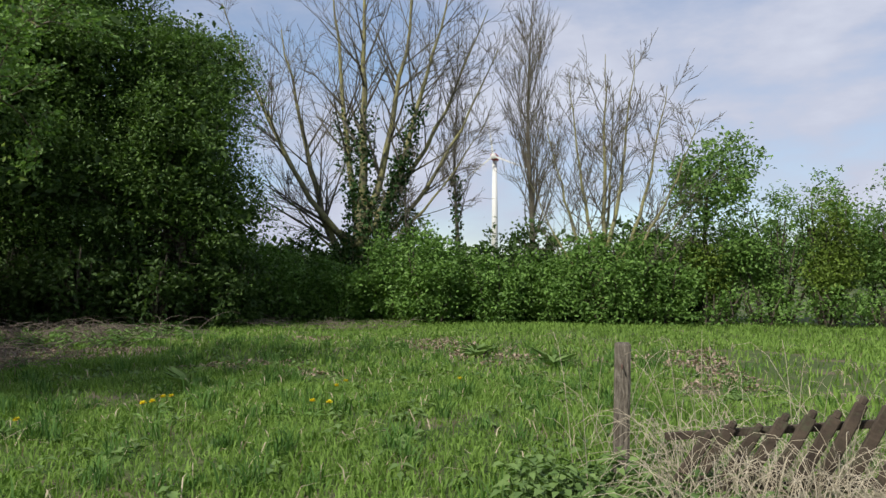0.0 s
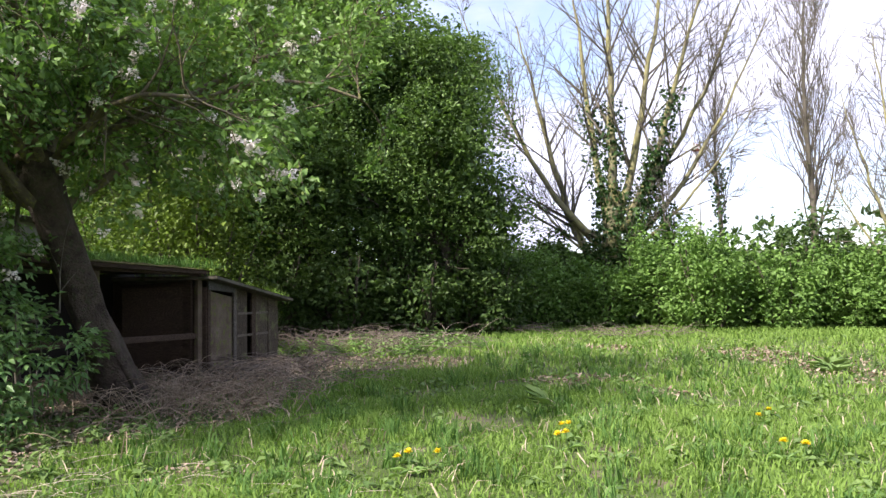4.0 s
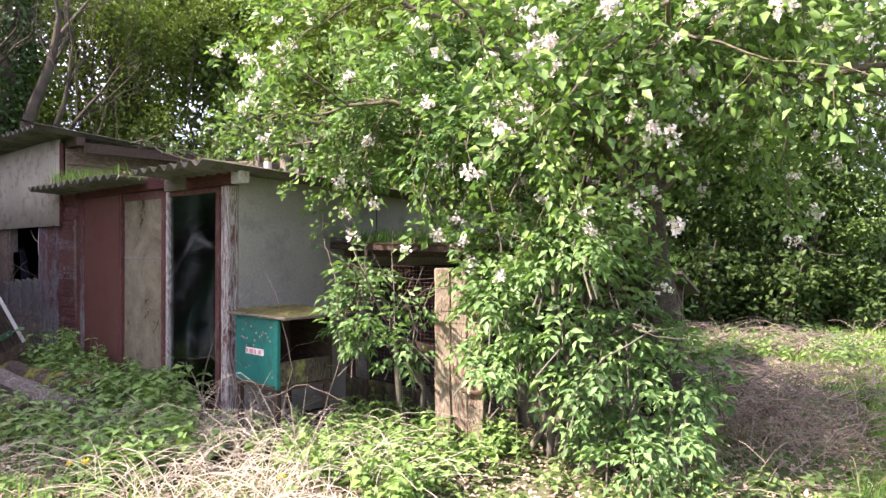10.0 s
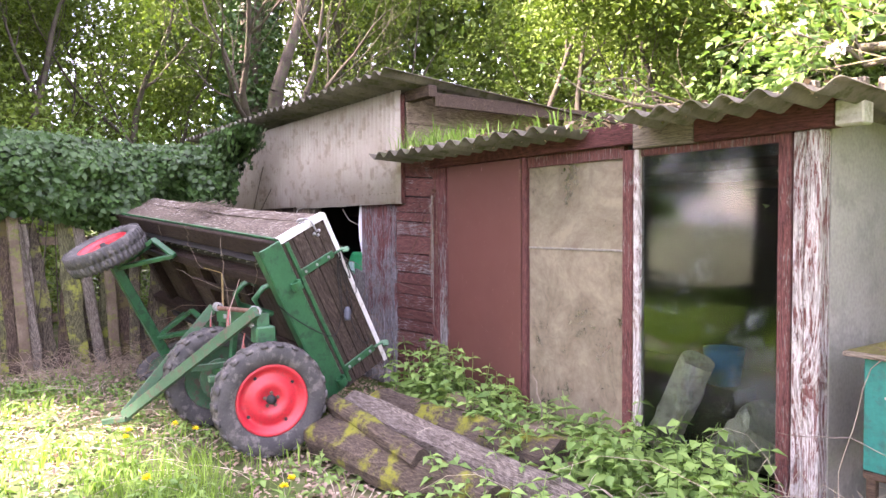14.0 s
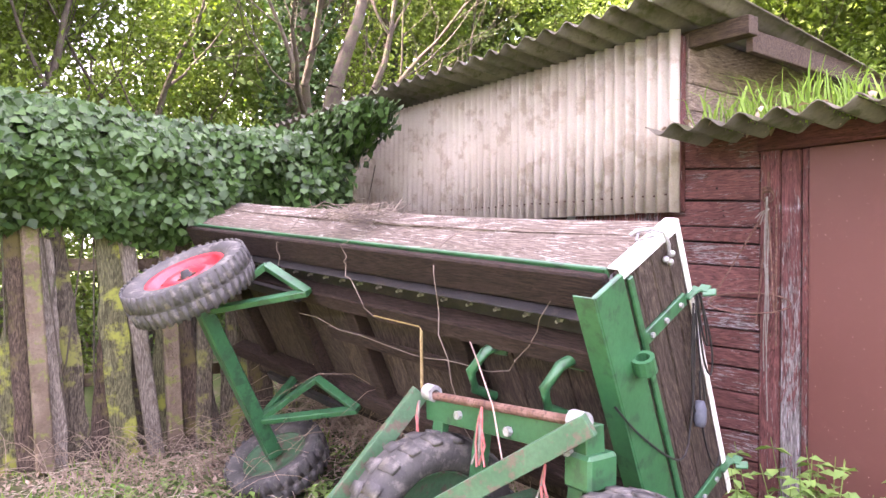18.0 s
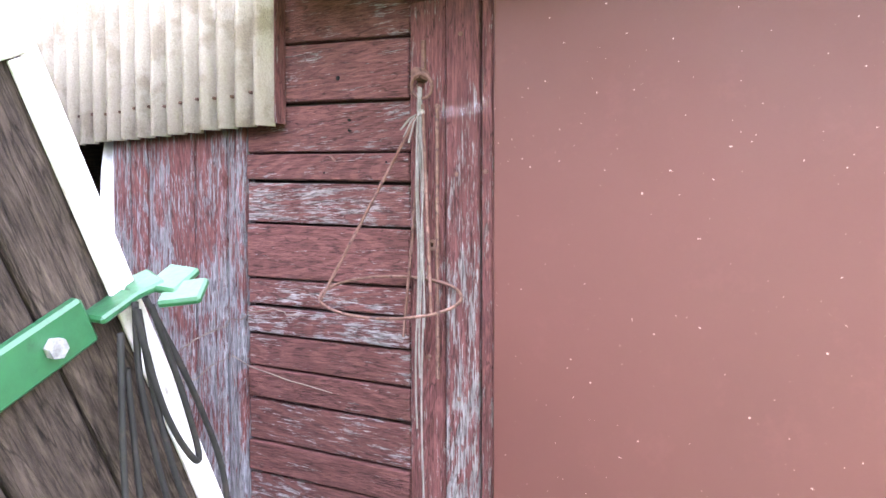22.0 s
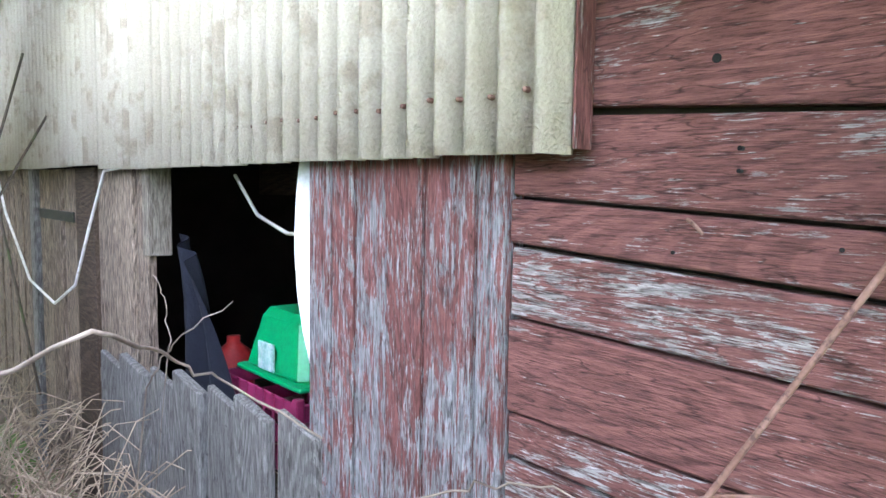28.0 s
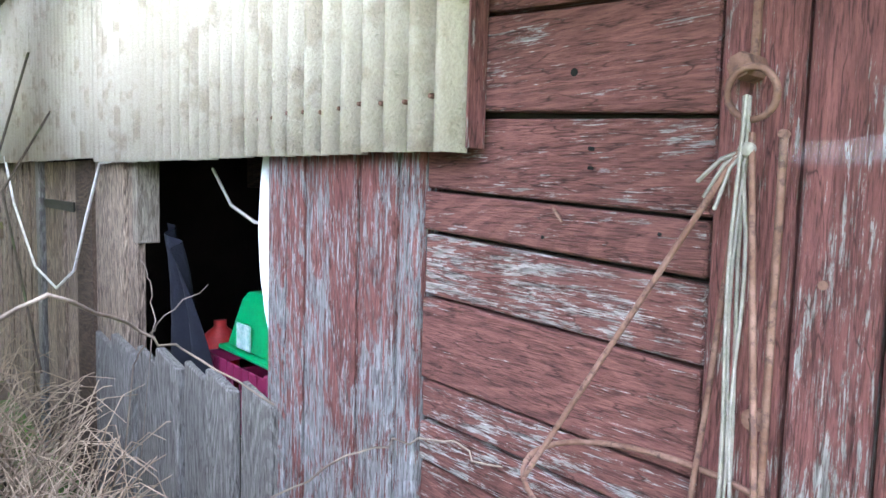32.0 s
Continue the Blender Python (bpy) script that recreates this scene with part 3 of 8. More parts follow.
def lay_ground():
    xs = np.concatenate([np.linspace(-500, -16, 12), np.linspace(-14, 30, 150), np.linspace(33, 500, 14)])
    ys = np.concatenate([np.linspace(-500, -14, 12), np.linspace(-12, 32, 150), np.linspace(36, 700, 16)])
    gx, gy = np.meshgrid(xs, ys, indexing="ij")
    gz = np.vectorize(ground_z)(gx, gy)
    gz = gz + np.clip((gy - 60) / 500, 0, 1) * 22
    n, k = gx.shape
    i = np.arange(n - 1)[:, None] * k + np.arange(k - 1)[None]
    f = np.stack([i, i + k, i + k + 1, i + 1], -1).reshape(-1, 4)
    ob = solid("ground", mesh_np("ground", np.stack([gx, gy, gz], -1), [f]), M["soil"], smooth=True)
    tagged(ob, "meadow ground with green grass and bare brown patches", "ground", kind="structure")


lay_ground()


# ---------- sheds ----------
def slab(quad, y0, y1, bevel=0.004):
    """A board whose front is a quad of (x, z) corners, between two depths."""
    bm = bmesh.new()
    front = [bm.verts.new((x, y0, z)) for x, z in quad]
    back = [bm.verts.new((x, y1, z)) for x, z in quad]
    n = len(quad)
    bm.faces.new(front)
    bm.faces.new(back[::-1])
    for i in range(n):
        bm.faces.new((front[i], back[i], back[(i + 1) % n], front[(i + 1) % n]))
    bmesh.ops.recalc_face_normals(bm, faces=bm.faces)
    if bevel:
        bmesh.ops.bevel(bm, geom=list(bm.edges), offset=bevel, segments=1, affect="EDGES")
    return bm


def corrugated(x0, x1, y0, y1, z_at, pitch, amp, thick=0.007, rows=2, upright=False, phase=0.0, ragged=0.0):
    """A corrugated sheet with thickness: waves run across x; it lies along y at height z_at(x, y), or stands along z (then y0, y1 are heights and z_at gives its depth)."""
    per = 8
    xs = np.arange(x0, x1 + 1e-6, pitch / per)
    ys = np.linspace(y0, y1, rows)
    wave = amp * np.cos(2 * np.pi * (xs - x0) / pitch + phase)
    if upright:
        wave = -amp * np.cos(2 * np.pi * (xs - x0) / pitch)
    v = []
    for off in (0, -thick):
        for j, y in enumerate(ys):
            for x, w in zip(xs, wave):
                yy = y + (ragged * (noise.noise((x * 2.3, 7, y)) + 0.5 * noise.noise((x * 15, 3, y))) if j == 0 else 0)
                v.append((x, z_at(x, yy) + w - off, yy) if upright else (x, yy, z_at(x, yy) + w + off))
    n, m = len(xs), len(ys)
    i = (np.arange(m - 1)[:, None] * n + np.arange(n - 1)[None]).ravel()
    top = np.stack([i, i + 1, i + n + 1, i + n], -1)
    low = top[:, ::-1] + n * m
    rim = []
    for a in range(n - 1):
        rim += [(a + 1, a, n * m + a, n * m + a + 1), ((m - 1) * n + a, (m - 1) * n + a + 1, n * m + (m - 1) * n + a + 1, n * m + (m - 1) * n + a)]
    for b in range(m - 1):
        rim += [(b * n, (b + 1) * n, n * m + (b + 1) * n, n * m + b * n), ((b + 1) * n + n - 1, b * n + n - 1, n * m + b * n + n - 1, n * m + (b + 1) * n + n - 1)]
    return mesh_np("sheet", v, [np.concatenate([top, low, np.array(rim)])])


wall = thing("wall_front", (0, 0, 0), "red-painted timber front wall of the shed, paint flaking to grey wood", "wall")
wall["kind"] = "structure"
# sheet behind the planks, near-black so that painted shade fills their gaps
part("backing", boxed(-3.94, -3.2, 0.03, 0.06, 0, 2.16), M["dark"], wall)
SEAMS = [(2.16, 2.15), (1.989, 1.951), (1.816, 1.783), (1.672, 1.643), (1.586, 1.556), (1.457, 1.436), (1.284, 1.276), (1.198, 1.191), (1.111, 1.106),
         (1.007, 1.002), (0.905, 0.904), (0.774, 0.776), (0.674, 0.681), (0.56, 0.57), (0.43, 0.43), (0.30, 0.29), (0.16, 0.16), (0.02, 0.02)]
for i, ((a, b), (c, d)) in enumerate(zip(SEAMS, SEAMS[1:])):
    g = 0.005 if i % 3 else 0.008
    xl = -3.80 if c > 1.75 else -3.938
    part("plank", slab([(xl, c + g), (-3.327, d + g), (-3.327, b - 0.002), (xl, a - 0.002)], -0.012 - 0.006 * (i % 2), 0.03), M["plank_bare" if i == 4 else "plank_worn" if i in (6, 7, 10, 12, 13) else "plank_red"], wall)
for x0, x1, y, z1 in ((-3.322, -3.214, -0.022, 2.06), (-3.207, -3.112, -0.03, 2.03), (-3.106, -3.072, -0.024, 2.03)):
    part("door_post", boxed(x0, x1, y, 0.03, 0, z1, bevel=0.006), M["strip_grey"] if x0 == -3.207 else M["frame_red"], wall)
part("top_rail", boxed(-3.33, -1.12, -0.045, 0.04, 2.035, 2.165, bevel=0.006), M["beam_red"], wall)
part("pale_rail", boxed(-1.118, -0.70, -0.05, 0.04, 2.0, 2.15, bevel=0.006), M["grey_wood_x"], wall, "pale bare timber lintel piece")
part("top_rail", boxed(-0.698, 0.06, -0.045, 0.04, 2.0, 2.15, bevel=0.006), M["beam_red"], wall)
part("beam_end", boxed(0.062, 0.19, -0.05, 0.05, 2.0, 2.12, bevel=0.008), M["concrete"], wall, "pale grey end of the lintel beam")
part("mid_post", boxed(-2.148, -2.102, -0.03, 0.03, 0, 2.035, bevel=0.005), M["frame_red"], wall)
part("mid_post", boxed(-1.212, -1.136, -0.03, 0.03, 0, 2.0, bevel=0.005), M["frame_red"], wall)
part("mid_post", boxed(-1.133, -1.088, -0.024, 0.03, 0, 2.0, bevel=0.005), M["post_white"], wall)
part("corner_post", boxed(-0.218, -0.152, -0.03, 0.03, 0, 2.0, bevel=0.006), M["frame_red"], wall)
part("corner_post", boxed(-0.148, -0.086, -0.016, 0.03, 0, 2.0, bevel=0.006), M["post_white"], wall)
part("corner_post", boxed(-0.083, -0.003, -0.035, 0.06, 0, 2.0, bevel=0.008), M["post_white"], wall, "corner post of flaking white and red paint")
for x0, x1 in ((-2.1, -1.214), (-1.086, -0.22)):
    part("sill", boxed(x0, x1, -0.02, 0.03, 0.02, 0.14, bevel=0.005), M["frame_red"], wall)
    part("head", boxed(x0, x1, -0.012, 0.03, 1.955, 1.998 if x0 > -2 else 2.033, bevel=0.004), M["frame_red"], wall)

door = thing("door_1", (-2.155, -0.03, 0.03), "closed reddish-brown painted sheet door of the shed", "door")
door["kind"] = "structure"
part("door_leaf", boxed(-0.913, -0.004, -0.004, 0.03, 0.0, 2.0, bevel=0.005), M["door_red"], door)
for z in (0.62, 1.88):
    h = part("hinge", boxed(-0.012, 0.012, -0.009, -0.005, z - 0.04, z + 0.04, bevel=0.001), M["rust"], door)
    part("hinge_pin", lathe([(0, 0), (0.006, 0), (0.006, 0.08), (0, 0.08)], 8, pose(0, -0.01, z - 0.04, 90)), M["rust"], door)

for k, (x0, x1, mat, lab) in enumerate(((-2.1, -1.214, "hazed_glass", "tall shed window pane clouded with yellowish grime"), (-1.086, -0.22, "glass", "tall dark shed window pane with dust smears"))):
    w = thing("window_%d" % (k + 1), (0, 0, 0), lab, "window")
    w["kind"] = "structure"
    pane = part("pane", boxed(x0, x1, 0.004, 0.01, 0.14, 1.955, bevel=0), M[mat], w)
    pane.visible_shadow = False
    if k == 0:
        part("glazing_bar", boxed(x0, x1, -0.004, 0.003, 1.374, 1.388, bevel=0.002), M["cord"], w, "pale putty line across the pane")

# indoor shade is painted on: walls and floor are near-black
inner = thing("wall_inner", (0, 0, 0), "inner walls of the shed, coloured near-black for the unlit inside", "wall")
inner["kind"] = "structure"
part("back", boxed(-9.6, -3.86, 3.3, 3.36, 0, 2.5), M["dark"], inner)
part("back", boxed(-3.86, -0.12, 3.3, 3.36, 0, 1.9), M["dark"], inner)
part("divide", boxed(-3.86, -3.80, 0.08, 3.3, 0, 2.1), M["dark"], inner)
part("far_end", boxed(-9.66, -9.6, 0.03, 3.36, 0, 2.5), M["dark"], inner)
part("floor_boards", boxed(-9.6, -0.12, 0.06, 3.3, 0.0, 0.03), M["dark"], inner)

side = thing("wall_side", (0, 0, 0), "grey cement-rendered side wall of the shed, stained and damp", "wall")
side["kind"] = "structure"
bm = bmesh.new()
for prof in ([(0.062, 0), (3.36, 0), (3.36, 1.93), (0.062, 2.1)],):
    a = [bm.verts.new((0.0, y, z)) for y, z in prof]
    b = [bm.verts.new((-0.12, y, z)) for y, z in prof]
    bm.faces.new(a)
    bm.faces.new(b[::-1])
    for i in range(4):
        bm.faces.new((a[i], b[i], b[(i + 1) % 4], a[(i + 1) % 4]))
bmesh.ops.recalc_face_normals(bm, faces=bm.faces)
part("render_coat", bm, M["render"], side)
part("panel_joint", boxed(0.0, 0.004, 1.60, 1.612, 1.5, 2.0, bevel=0), M["black_steel"], side)

gable = thing("wall_gable", (0, 0, 0), "bare brown boards closing the taller shed above the lower roof", "wall")
gable["kind"] = "structure"
for z in (2.18, 2.33, 2.48, 2.62):
    part("board", slab([(0, z), (3.3, z), (3.3, z + 0.135 - 0.2 * (z > 2.5) * 0.3), (0, z + 0.145)], -0.015, 0.015), M["tan_wood"], gable)
for o in gable.children:
    o.matrix_local = pose(-3.775, 0.0, 0, 0, 0, 90)

# corrugated roofs
ROOF = 0.178


def low_roof(x, y):
    return 2.155 - 0.052 * (y + 0.41) - 0.006 * (x + 3.7)


def high_roof(x, y):
    return 2.845 - 0.085 * (y + 0.42) + 0.008 * (x + 3.4) * -1


roof = thing("shed_roof", (-1.8, 1.5, 2.1), "weathered grey corrugated fibre cement roof, mossy", "roof")
inv = roof.matrix_world.inverted()


def on(parent, ob):
    ob.matrix_parent_inverse = parent.matrix_world.inverted()
    return ob


for x0, x1, y0 in ((-3.74, -2.68, -0.41), (-2.70, -1.46, -0.40), (-1.48, -0.98, -0.03), (-1.0, 0.27, -0.40)):
    lift = 0.008 if x0 in (-2.70, -1.0) else 0.0
    on(roof, solid("roof_sheet", corrugated(x0, x1, y0, 3.5, lambda x, y: low_roof(x, y) + lift, ROOF, 0.026, ragged=0.015), M["cement"], roof, smooth=True))
for y in (1.2, 2.6):
    on(roof, part("purlin", boxed(-3.8, 0.0, y, y + 0.08, low_roof(0, y) - 0.11, low_roof(0, y) - 0.035), M["brown_wood"], roof))
roof2 = thing("tall_shed_roof", (-5.9, 1.5, 2.8), "weathered grey corrugated fibre cement roof over cream cladding", "roof")
for k in range(-1, 4):
    x0 = -8.4 + k * 1.246
    on(roof2, solid("roof_sheet", corrugated(x0, x0 + 1.27, -0.43, 3.6, lambda x, y: high_roof(x, y) + 0.008 * (k % 2), ROOF, 0.026, ragged=0.012), M["cement"], roof2, smooth=True))
on(roof2, part("rafter_beam", boxed(-9.5, -3.40, 0.0, 0.09, 2.675, 2.775), M["brown_wood"], roof2, "dark brown roof beam"))
on(roof2, part("barge_board", boxed(-3.47, -3.43, 0.09, 3.4, 2.60, 2.72), M["brown_wood"], roof2))

# front of the taller shed
wall2 = thing("wall_left", (0, 0, 0), "front of the taller shed in peeling red and grey boards", "wall")
wall2["kind"] = "structure"
XB = [-4.596, -4.5, -4.412, -4.288, -4.17, -4.072, -4.02, -3.978, -3.942]
for i, (a, b) in enumerate(zip(XB, XB[1:])):
    part("board", slab([(a + 0.002, 0.0), (b - 0.002, 0.0), (b - 0.002, 1.85), (a + 0.002, 1.85)], -0.022 - 0.008 * (i % 2) - 0.012 * (i == 0), 0.03, 0.005), M["board_red"], wall2)
part("corner_board", boxed(-11.2, -9.62, -0.02, 0.03, 0, 2.72), M["brown_wood"], wall2, "dark brown corner boarding")
part("lintel", boxed(-9.6, -3.95, 0.0, 0.06, 1.79, 1.9), M["brown_wood"], wall2)
part("stud", boxed(-4.594, -4.50, 0.035, 0.12, 0, 1.85), M["brown_wood"], wall2)
for i, x in enumerate(np.arange(-9.6, -7.7, 0.116)):
    part("board", slab([(x, 0), (x + 0.11, 0), (x + 0.11, 1.82), (x, 1.82)], -0.01 - 0.008 * (i % 2), 0.02), M["door_brown"], wall2)
part("jamb", boxed(-7.66, -7.56, -0.04, 0.04, 0, 1.8, bevel=0.008), M["pale_wood"], wall2, "pale grey door jamb")

hatch = thing("door_2", (-7.5, 0, 0), "weathered brown plank door of the taller shed, black strap hinge", "door")
hatch["kind"] = "structure"
xs = [-7.5, -7.22, -6.98, -6.72, -6.40, -6.12, -5.90, -5.77]
for i, (a, b) in enumerate(zip(xs, xs[1:])):
    on(hatch, part("door_board", slab([(a + 0.009, 0.1), (b - 0.009, 0.1), (b - 0.009, 1.76 - 0.05 * (i == 6)), (a + 0.009, 1.76)], -0.02 - 0.012 * (i % 2), 0.015), M["brown_wood"] if i == 3 else M["door_brown"], hatch))
on(hatch, part("strap_hinge", boxed(-7.45, -6.75, -0.034, -0.027, 1.50, 1.55, bevel=0.002), M["black_steel"], hatch, "black iron strap hinge"))
on(hatch, part("door_edge", boxed(-5.80, -5.74, -0.03, 0.06, 1.42, 1.78, bevel=0.004), M["grey_wood_z"], hatch))

PK = [(-6.30, -6.02, 0.96), (-5.99, -5.71, 1.0), (-5.69, -5.44, 1.01), (-5.42, -5.20, 1.05), (-5.18, -4.98, 1.055), (-4.95, -4.76, 1.075), (-4.73, -4.54, 1.09)]
infill = thing("picket_infill", (-5.4, 0, 0), "pale grey pickets closing the lower half of the shed window", "fence")
for i, (a, b, z) in enumerate(PK):
    t = 0.012 * (-1) ** i
    on(infill, part("picket", slab([(a, 0.0), (b, 0.0), (b + t, z - 0.02), (a + t, z + 0.012)], -0.055 - 0.01 * (i % 2), -0.03, 0.005), M["pale_wood"], infill))
for z in (0.25, 0.8):
    on(infill, part("rail", boxed(-6.4, -4.6, -0.028, -0.002, z, z + 0.07), M["grey_wood_x"], infill))

clad = thing("wall_cladding", (-6.0, -0.06, 1.75), "cream corrugated fibre cement cladding panel with nail heads", "cladding")
clad["kind"] = "structure"
PIT = 0.079
for k, (x0, x1) in enumerate(((-9.6, -6.09), (-6.11, -3.772))):
    on(clad, solid("clad_sheet", corrugated(x0, x1, 1.762 - 0.018 * k, 2.78, lambda x, y: -0.086 + 0.01 * k, PIT, 0.0195, 0.006, rows=2, upright=True, ragged=0.006), M["cladding"], clad))
for i, x in enumerate(np.arange(-6.11 + PIT / 2 - 24 * PIT, -3.82, PIT)):
    on(clad, part("nail", lathe([(0, -0.012), (0.0045, -0.010), (0.0055, 0.0)], 8, pose(x, -0.068, 1.845 + 0.004 * math.sin(i * 1.7))), M["rust"], clad))
on(clad, part("edge_strip", boxed(-3.7715, -3.766, -0.064, -0.02, 1.75, 2.74, bevel=0.001), M["frame_red"], clad))


# ---------- tipped trailer ----------
def frame_of(origin, x, y):
    x = Vector(x).normalized()
    y = Vector(y)
    y = (y - x * y.dot(x)).normalized()
    m = Matrix((x, y, x.cross(y))).transposed().to_4x4()
    m.translation = origin
    return m


TRAILER = frame_of((-2.985, -1.22, 1.635), (-0.992, -0.106, 0.067), (-0.05, 0.46, -0.888))
trailer = thing("farm_trailer", TRAILER, "tipped brown wooden farm trailer with green steel fittings", "trailer")
LEN, WID, DEEP = 3.62, 1.31, 0.40
wx = M["brown_wood"]
M["trail_wood"] = timber("trailer_boards", "x", (0.014, 0.009, 0.007), (0.075, 0.048, 0.036), local=True)
M["trail_top"] = timber("bleached_trailer_boards", "x", (0.09, 0.068, 0.052), (0.32, 0.265, 0.205), (0.55, 0.50, 0.43), 0.36, local=True)
M["trail_end"] = timber("trailer_end_boards", "y", (0.028, 0.02, 0.016), (0.155, 0.118, 0.092), local=True)


def warped(x0, x1, y0, y1, z0, z1, bend, sway):
    """A long board that has warped off its bed."""
    bm = bmesh.new()
    n = 14
    rings = []
    for i in range(n + 1):
        f = i / n
        o = bend * math.sin(f * math.pi) + sway * math.sin(f * 9)
        rings.append([bm.verts.new((x0 + (x1 - x0) * f, y + o * 0.9, z)) for y, z in ((y0, z0), (y1, z0), (y1, z1), (y0, z1))])
    for a, b in zip(rings, rings[1:]):
        for k in range(4):
            bm.faces.new((a[k], a[(k + 1) % 4], b[(k + 1) % 4], b[k]))
    bm.faces.new(rings[0])
    bm.faces.new(rings[-1][::-1])
    bmesh.ops.recalc_face_normals(bm, faces=bm.faces)
    return bm


for z0, z1, b, s in ((0.005, 0.125, 0.03, 0.006), (0.13, 0.255, 0.045, 0.004), (0.26, 0.39, 0.02, 0.005)):
    part("side_board", warped(0.04, LEN, 0.0, 0.028, z0, z1, b, s), M["trail_top"], trailer)
part("green_strip", boxed(0.03, LEN, -0.012, 0.03, 0.392, 0.41), M["green_paint"], trailer, "green painted edge strip")
for y0, y1 in ((WID - 0.03, WID),):
    part("side_board", boxed(0.04, LEN, y0, y1, 0.0, 0.4), M["trail_wood"], trailer)
for i in range(4):
    z0 = 0.004 + i * 0.1
    part("end_board", boxed(-0.012, 0.018, 0.012, WID - 0.01, z0, z0 + 0.095, bevel=0.004), M["trail_end"], trailer)
    part("head_board", boxed(LEN - 0.03, LEN, 0.03, WID - 0.03, z0, z0 + 0.095, bevel=0.004), M["trail_end"], trailer)
part("white_trim", boxed(-0.019, -0.0135, 0.036, WID, 0.007, 0.022, bevel=0.001), M["white_trim"], trailer, "white edge trim")
part("white_trim", boxed(-0.018, 0.03, -0.006, WID, -0.014, 0.006, bevel=0.003), M["white_trim"], trailer, "white edge trim")
part("white_trim", boxed(-0.02, -0.0125, -0.008, 0.034, 0.0, 0.40, bevel=0.002), M["white_trim"], trailer, "white edge trim")
part("white_trim", boxed(-0.018, 0.03, -0.014, -0.007, 0.0, 0.40, bevel=0.002), M["white_trim"], trailer, "white edge trim")
# floor seen from below
part("rim_beam", boxed(0.02, LEN, 0.0, 0.15, 0.41, 0.45, bevel=0.008), M["trail_wood"], trailer)
part("steel_channel", boxed(0.05, LEN, 0.155, 0.165, 0.405, 0.50, bevel=0.002), M["black_steel"], trailer)
part("steel_channel", boxed(0.05, LEN, 0.166, 0.275, 0.415, 0.425, bevel=0.002), M["black_steel"], trailer)
part("long_beam", boxed(0.05, LEN, 0.28, 0.37, 0.41, 0.52, bevel=0.008), M["trail_wood"], trailer)
part("long_beam", boxed(0.05, LEN, 0.98, 1.07, 0.41, 0.52, bevel=0.008), M["trail_wood"], trailer)
for i in range(22):
    x = 0.12 + i * (LEN - 0.2) / 21
    b = lathe([(0, -0.014), (0.015, -0.014), (0.015, 0), (0.007, 0.001), (0.007, 0.022), (0, 0.022)], 6, pose(x, 0.22, 0.43, 90))
    part("bolt", b, M["zinc"], trailer)
for i in range(12):
    x0 = 0.06 + i * (LEN - 0.1) / 12
    part("floor_board", boxed(x0, x0 + (LEN - 0.1) / 12 - 0.006, 0.03, WID - 0.03, 0.372, 0.398, bevel=0.003), M["trail_end"], trailer)
for x in (0.85, 1.7, 2.35, 3.1):
    part("cross_beam", boxed(x, x + 0.09, 0.37, 0.98, 0.40, 0.48, bevel=0.006), M["trail_wood"], trailer)
part("loose_slat", boxed(1.0, 2.0, 0.52, 0.60, 0.483, 0.50, bevel=0.004), M["trail_wood"], trailer)
SPL = TRAILER.inverted() @ Vector((-4.05, -1.63, 1.17))
M["fresh_wood"] = timber("fresh_split_wood", "x", (0.50, 0.36, 0.16), (0.66, 0.52, 0.28))
part("splinter", bar(SPL, SPL + Vector((0.36, 0.0, 0.0)), 0.014, 0.02), M["fresh_wood"], trailer, "fresh yellow splinter of broken wood")
part("splinter", bar(SPL, SPL + TRAILER.to_3x3().inverted() @ Vector((0.01, 0.0, -0.29)), 0.016, 0.008, up=(1, 0, 0)), M["fresh_wood"], trailer, "fresh yellow splinter of broken wood")
# green end frame
part("end_plate", boxed(-0.035, -0.013, 0.0, 1.27, 0.405, 0.575, bevel=0.004), M["green_paint"], trailer, "green steel end plate")
part("end_flange", boxed(-0.035, 0.05, -0.004, 1.26, 0.576, 0.584, bevel=0.002), M["green_paint"], trailer)
part("end_rib", boxed(-0.03, -0.013, 0.04, 1.26, 0.345, 0.375, bevel=0.004), M["green_paint"], trailer)
for y in (0.27, 1.12):
    st = part("strap", boxed(-0.03, -0.014, y, y + 0.055, 0.06, 0.375, bevel=0.004), M["green_paint"], trailer, "green steel strap")
    for z in (0.11, 0.22, 0.32):
        part("bolt", lathe([(0, -0.01), (0.011, -0.01), (0.011, 0)], 6, pose(-0.031, y + 0.028, z, 0, 0, -90)), M["zinc"], st)
    lug = [(-0.02, y + 0.03, 0.06), (-0.02, y + 0.03, 0.005), (-0.035, y + 0.03, -0.03), (-0.075, y + 0.035, -0.035), (-0.09, y + 0.04, 0.0)]
    bm = bmesh.new()
    for a, b in zip(lug, lug[1:]):
        t = bar(a, b, 0.05, 0.01, up=(0, 1, 0))
        t.to_mesh(me := bpy.data.meshes.new("lug"))
        t.free()
        bm.from_mesh(me)
        bpy.data.meshes.remove(me)
    part("lug", bm, M["green_paint"], trailer, "bent green steel lug")
for y in (0.30, 1.15):
    bm = lathe([(0.026, -0.03), (0.042, -0.03), (0.042, 0.03), (0.026, 0.03), (0.026, -0.03)], 14, pose(-0.06, y + 0.04, 0.44))
    part("hook_eye", bm, M["green_paint"], trailer, "green steel ring lug")
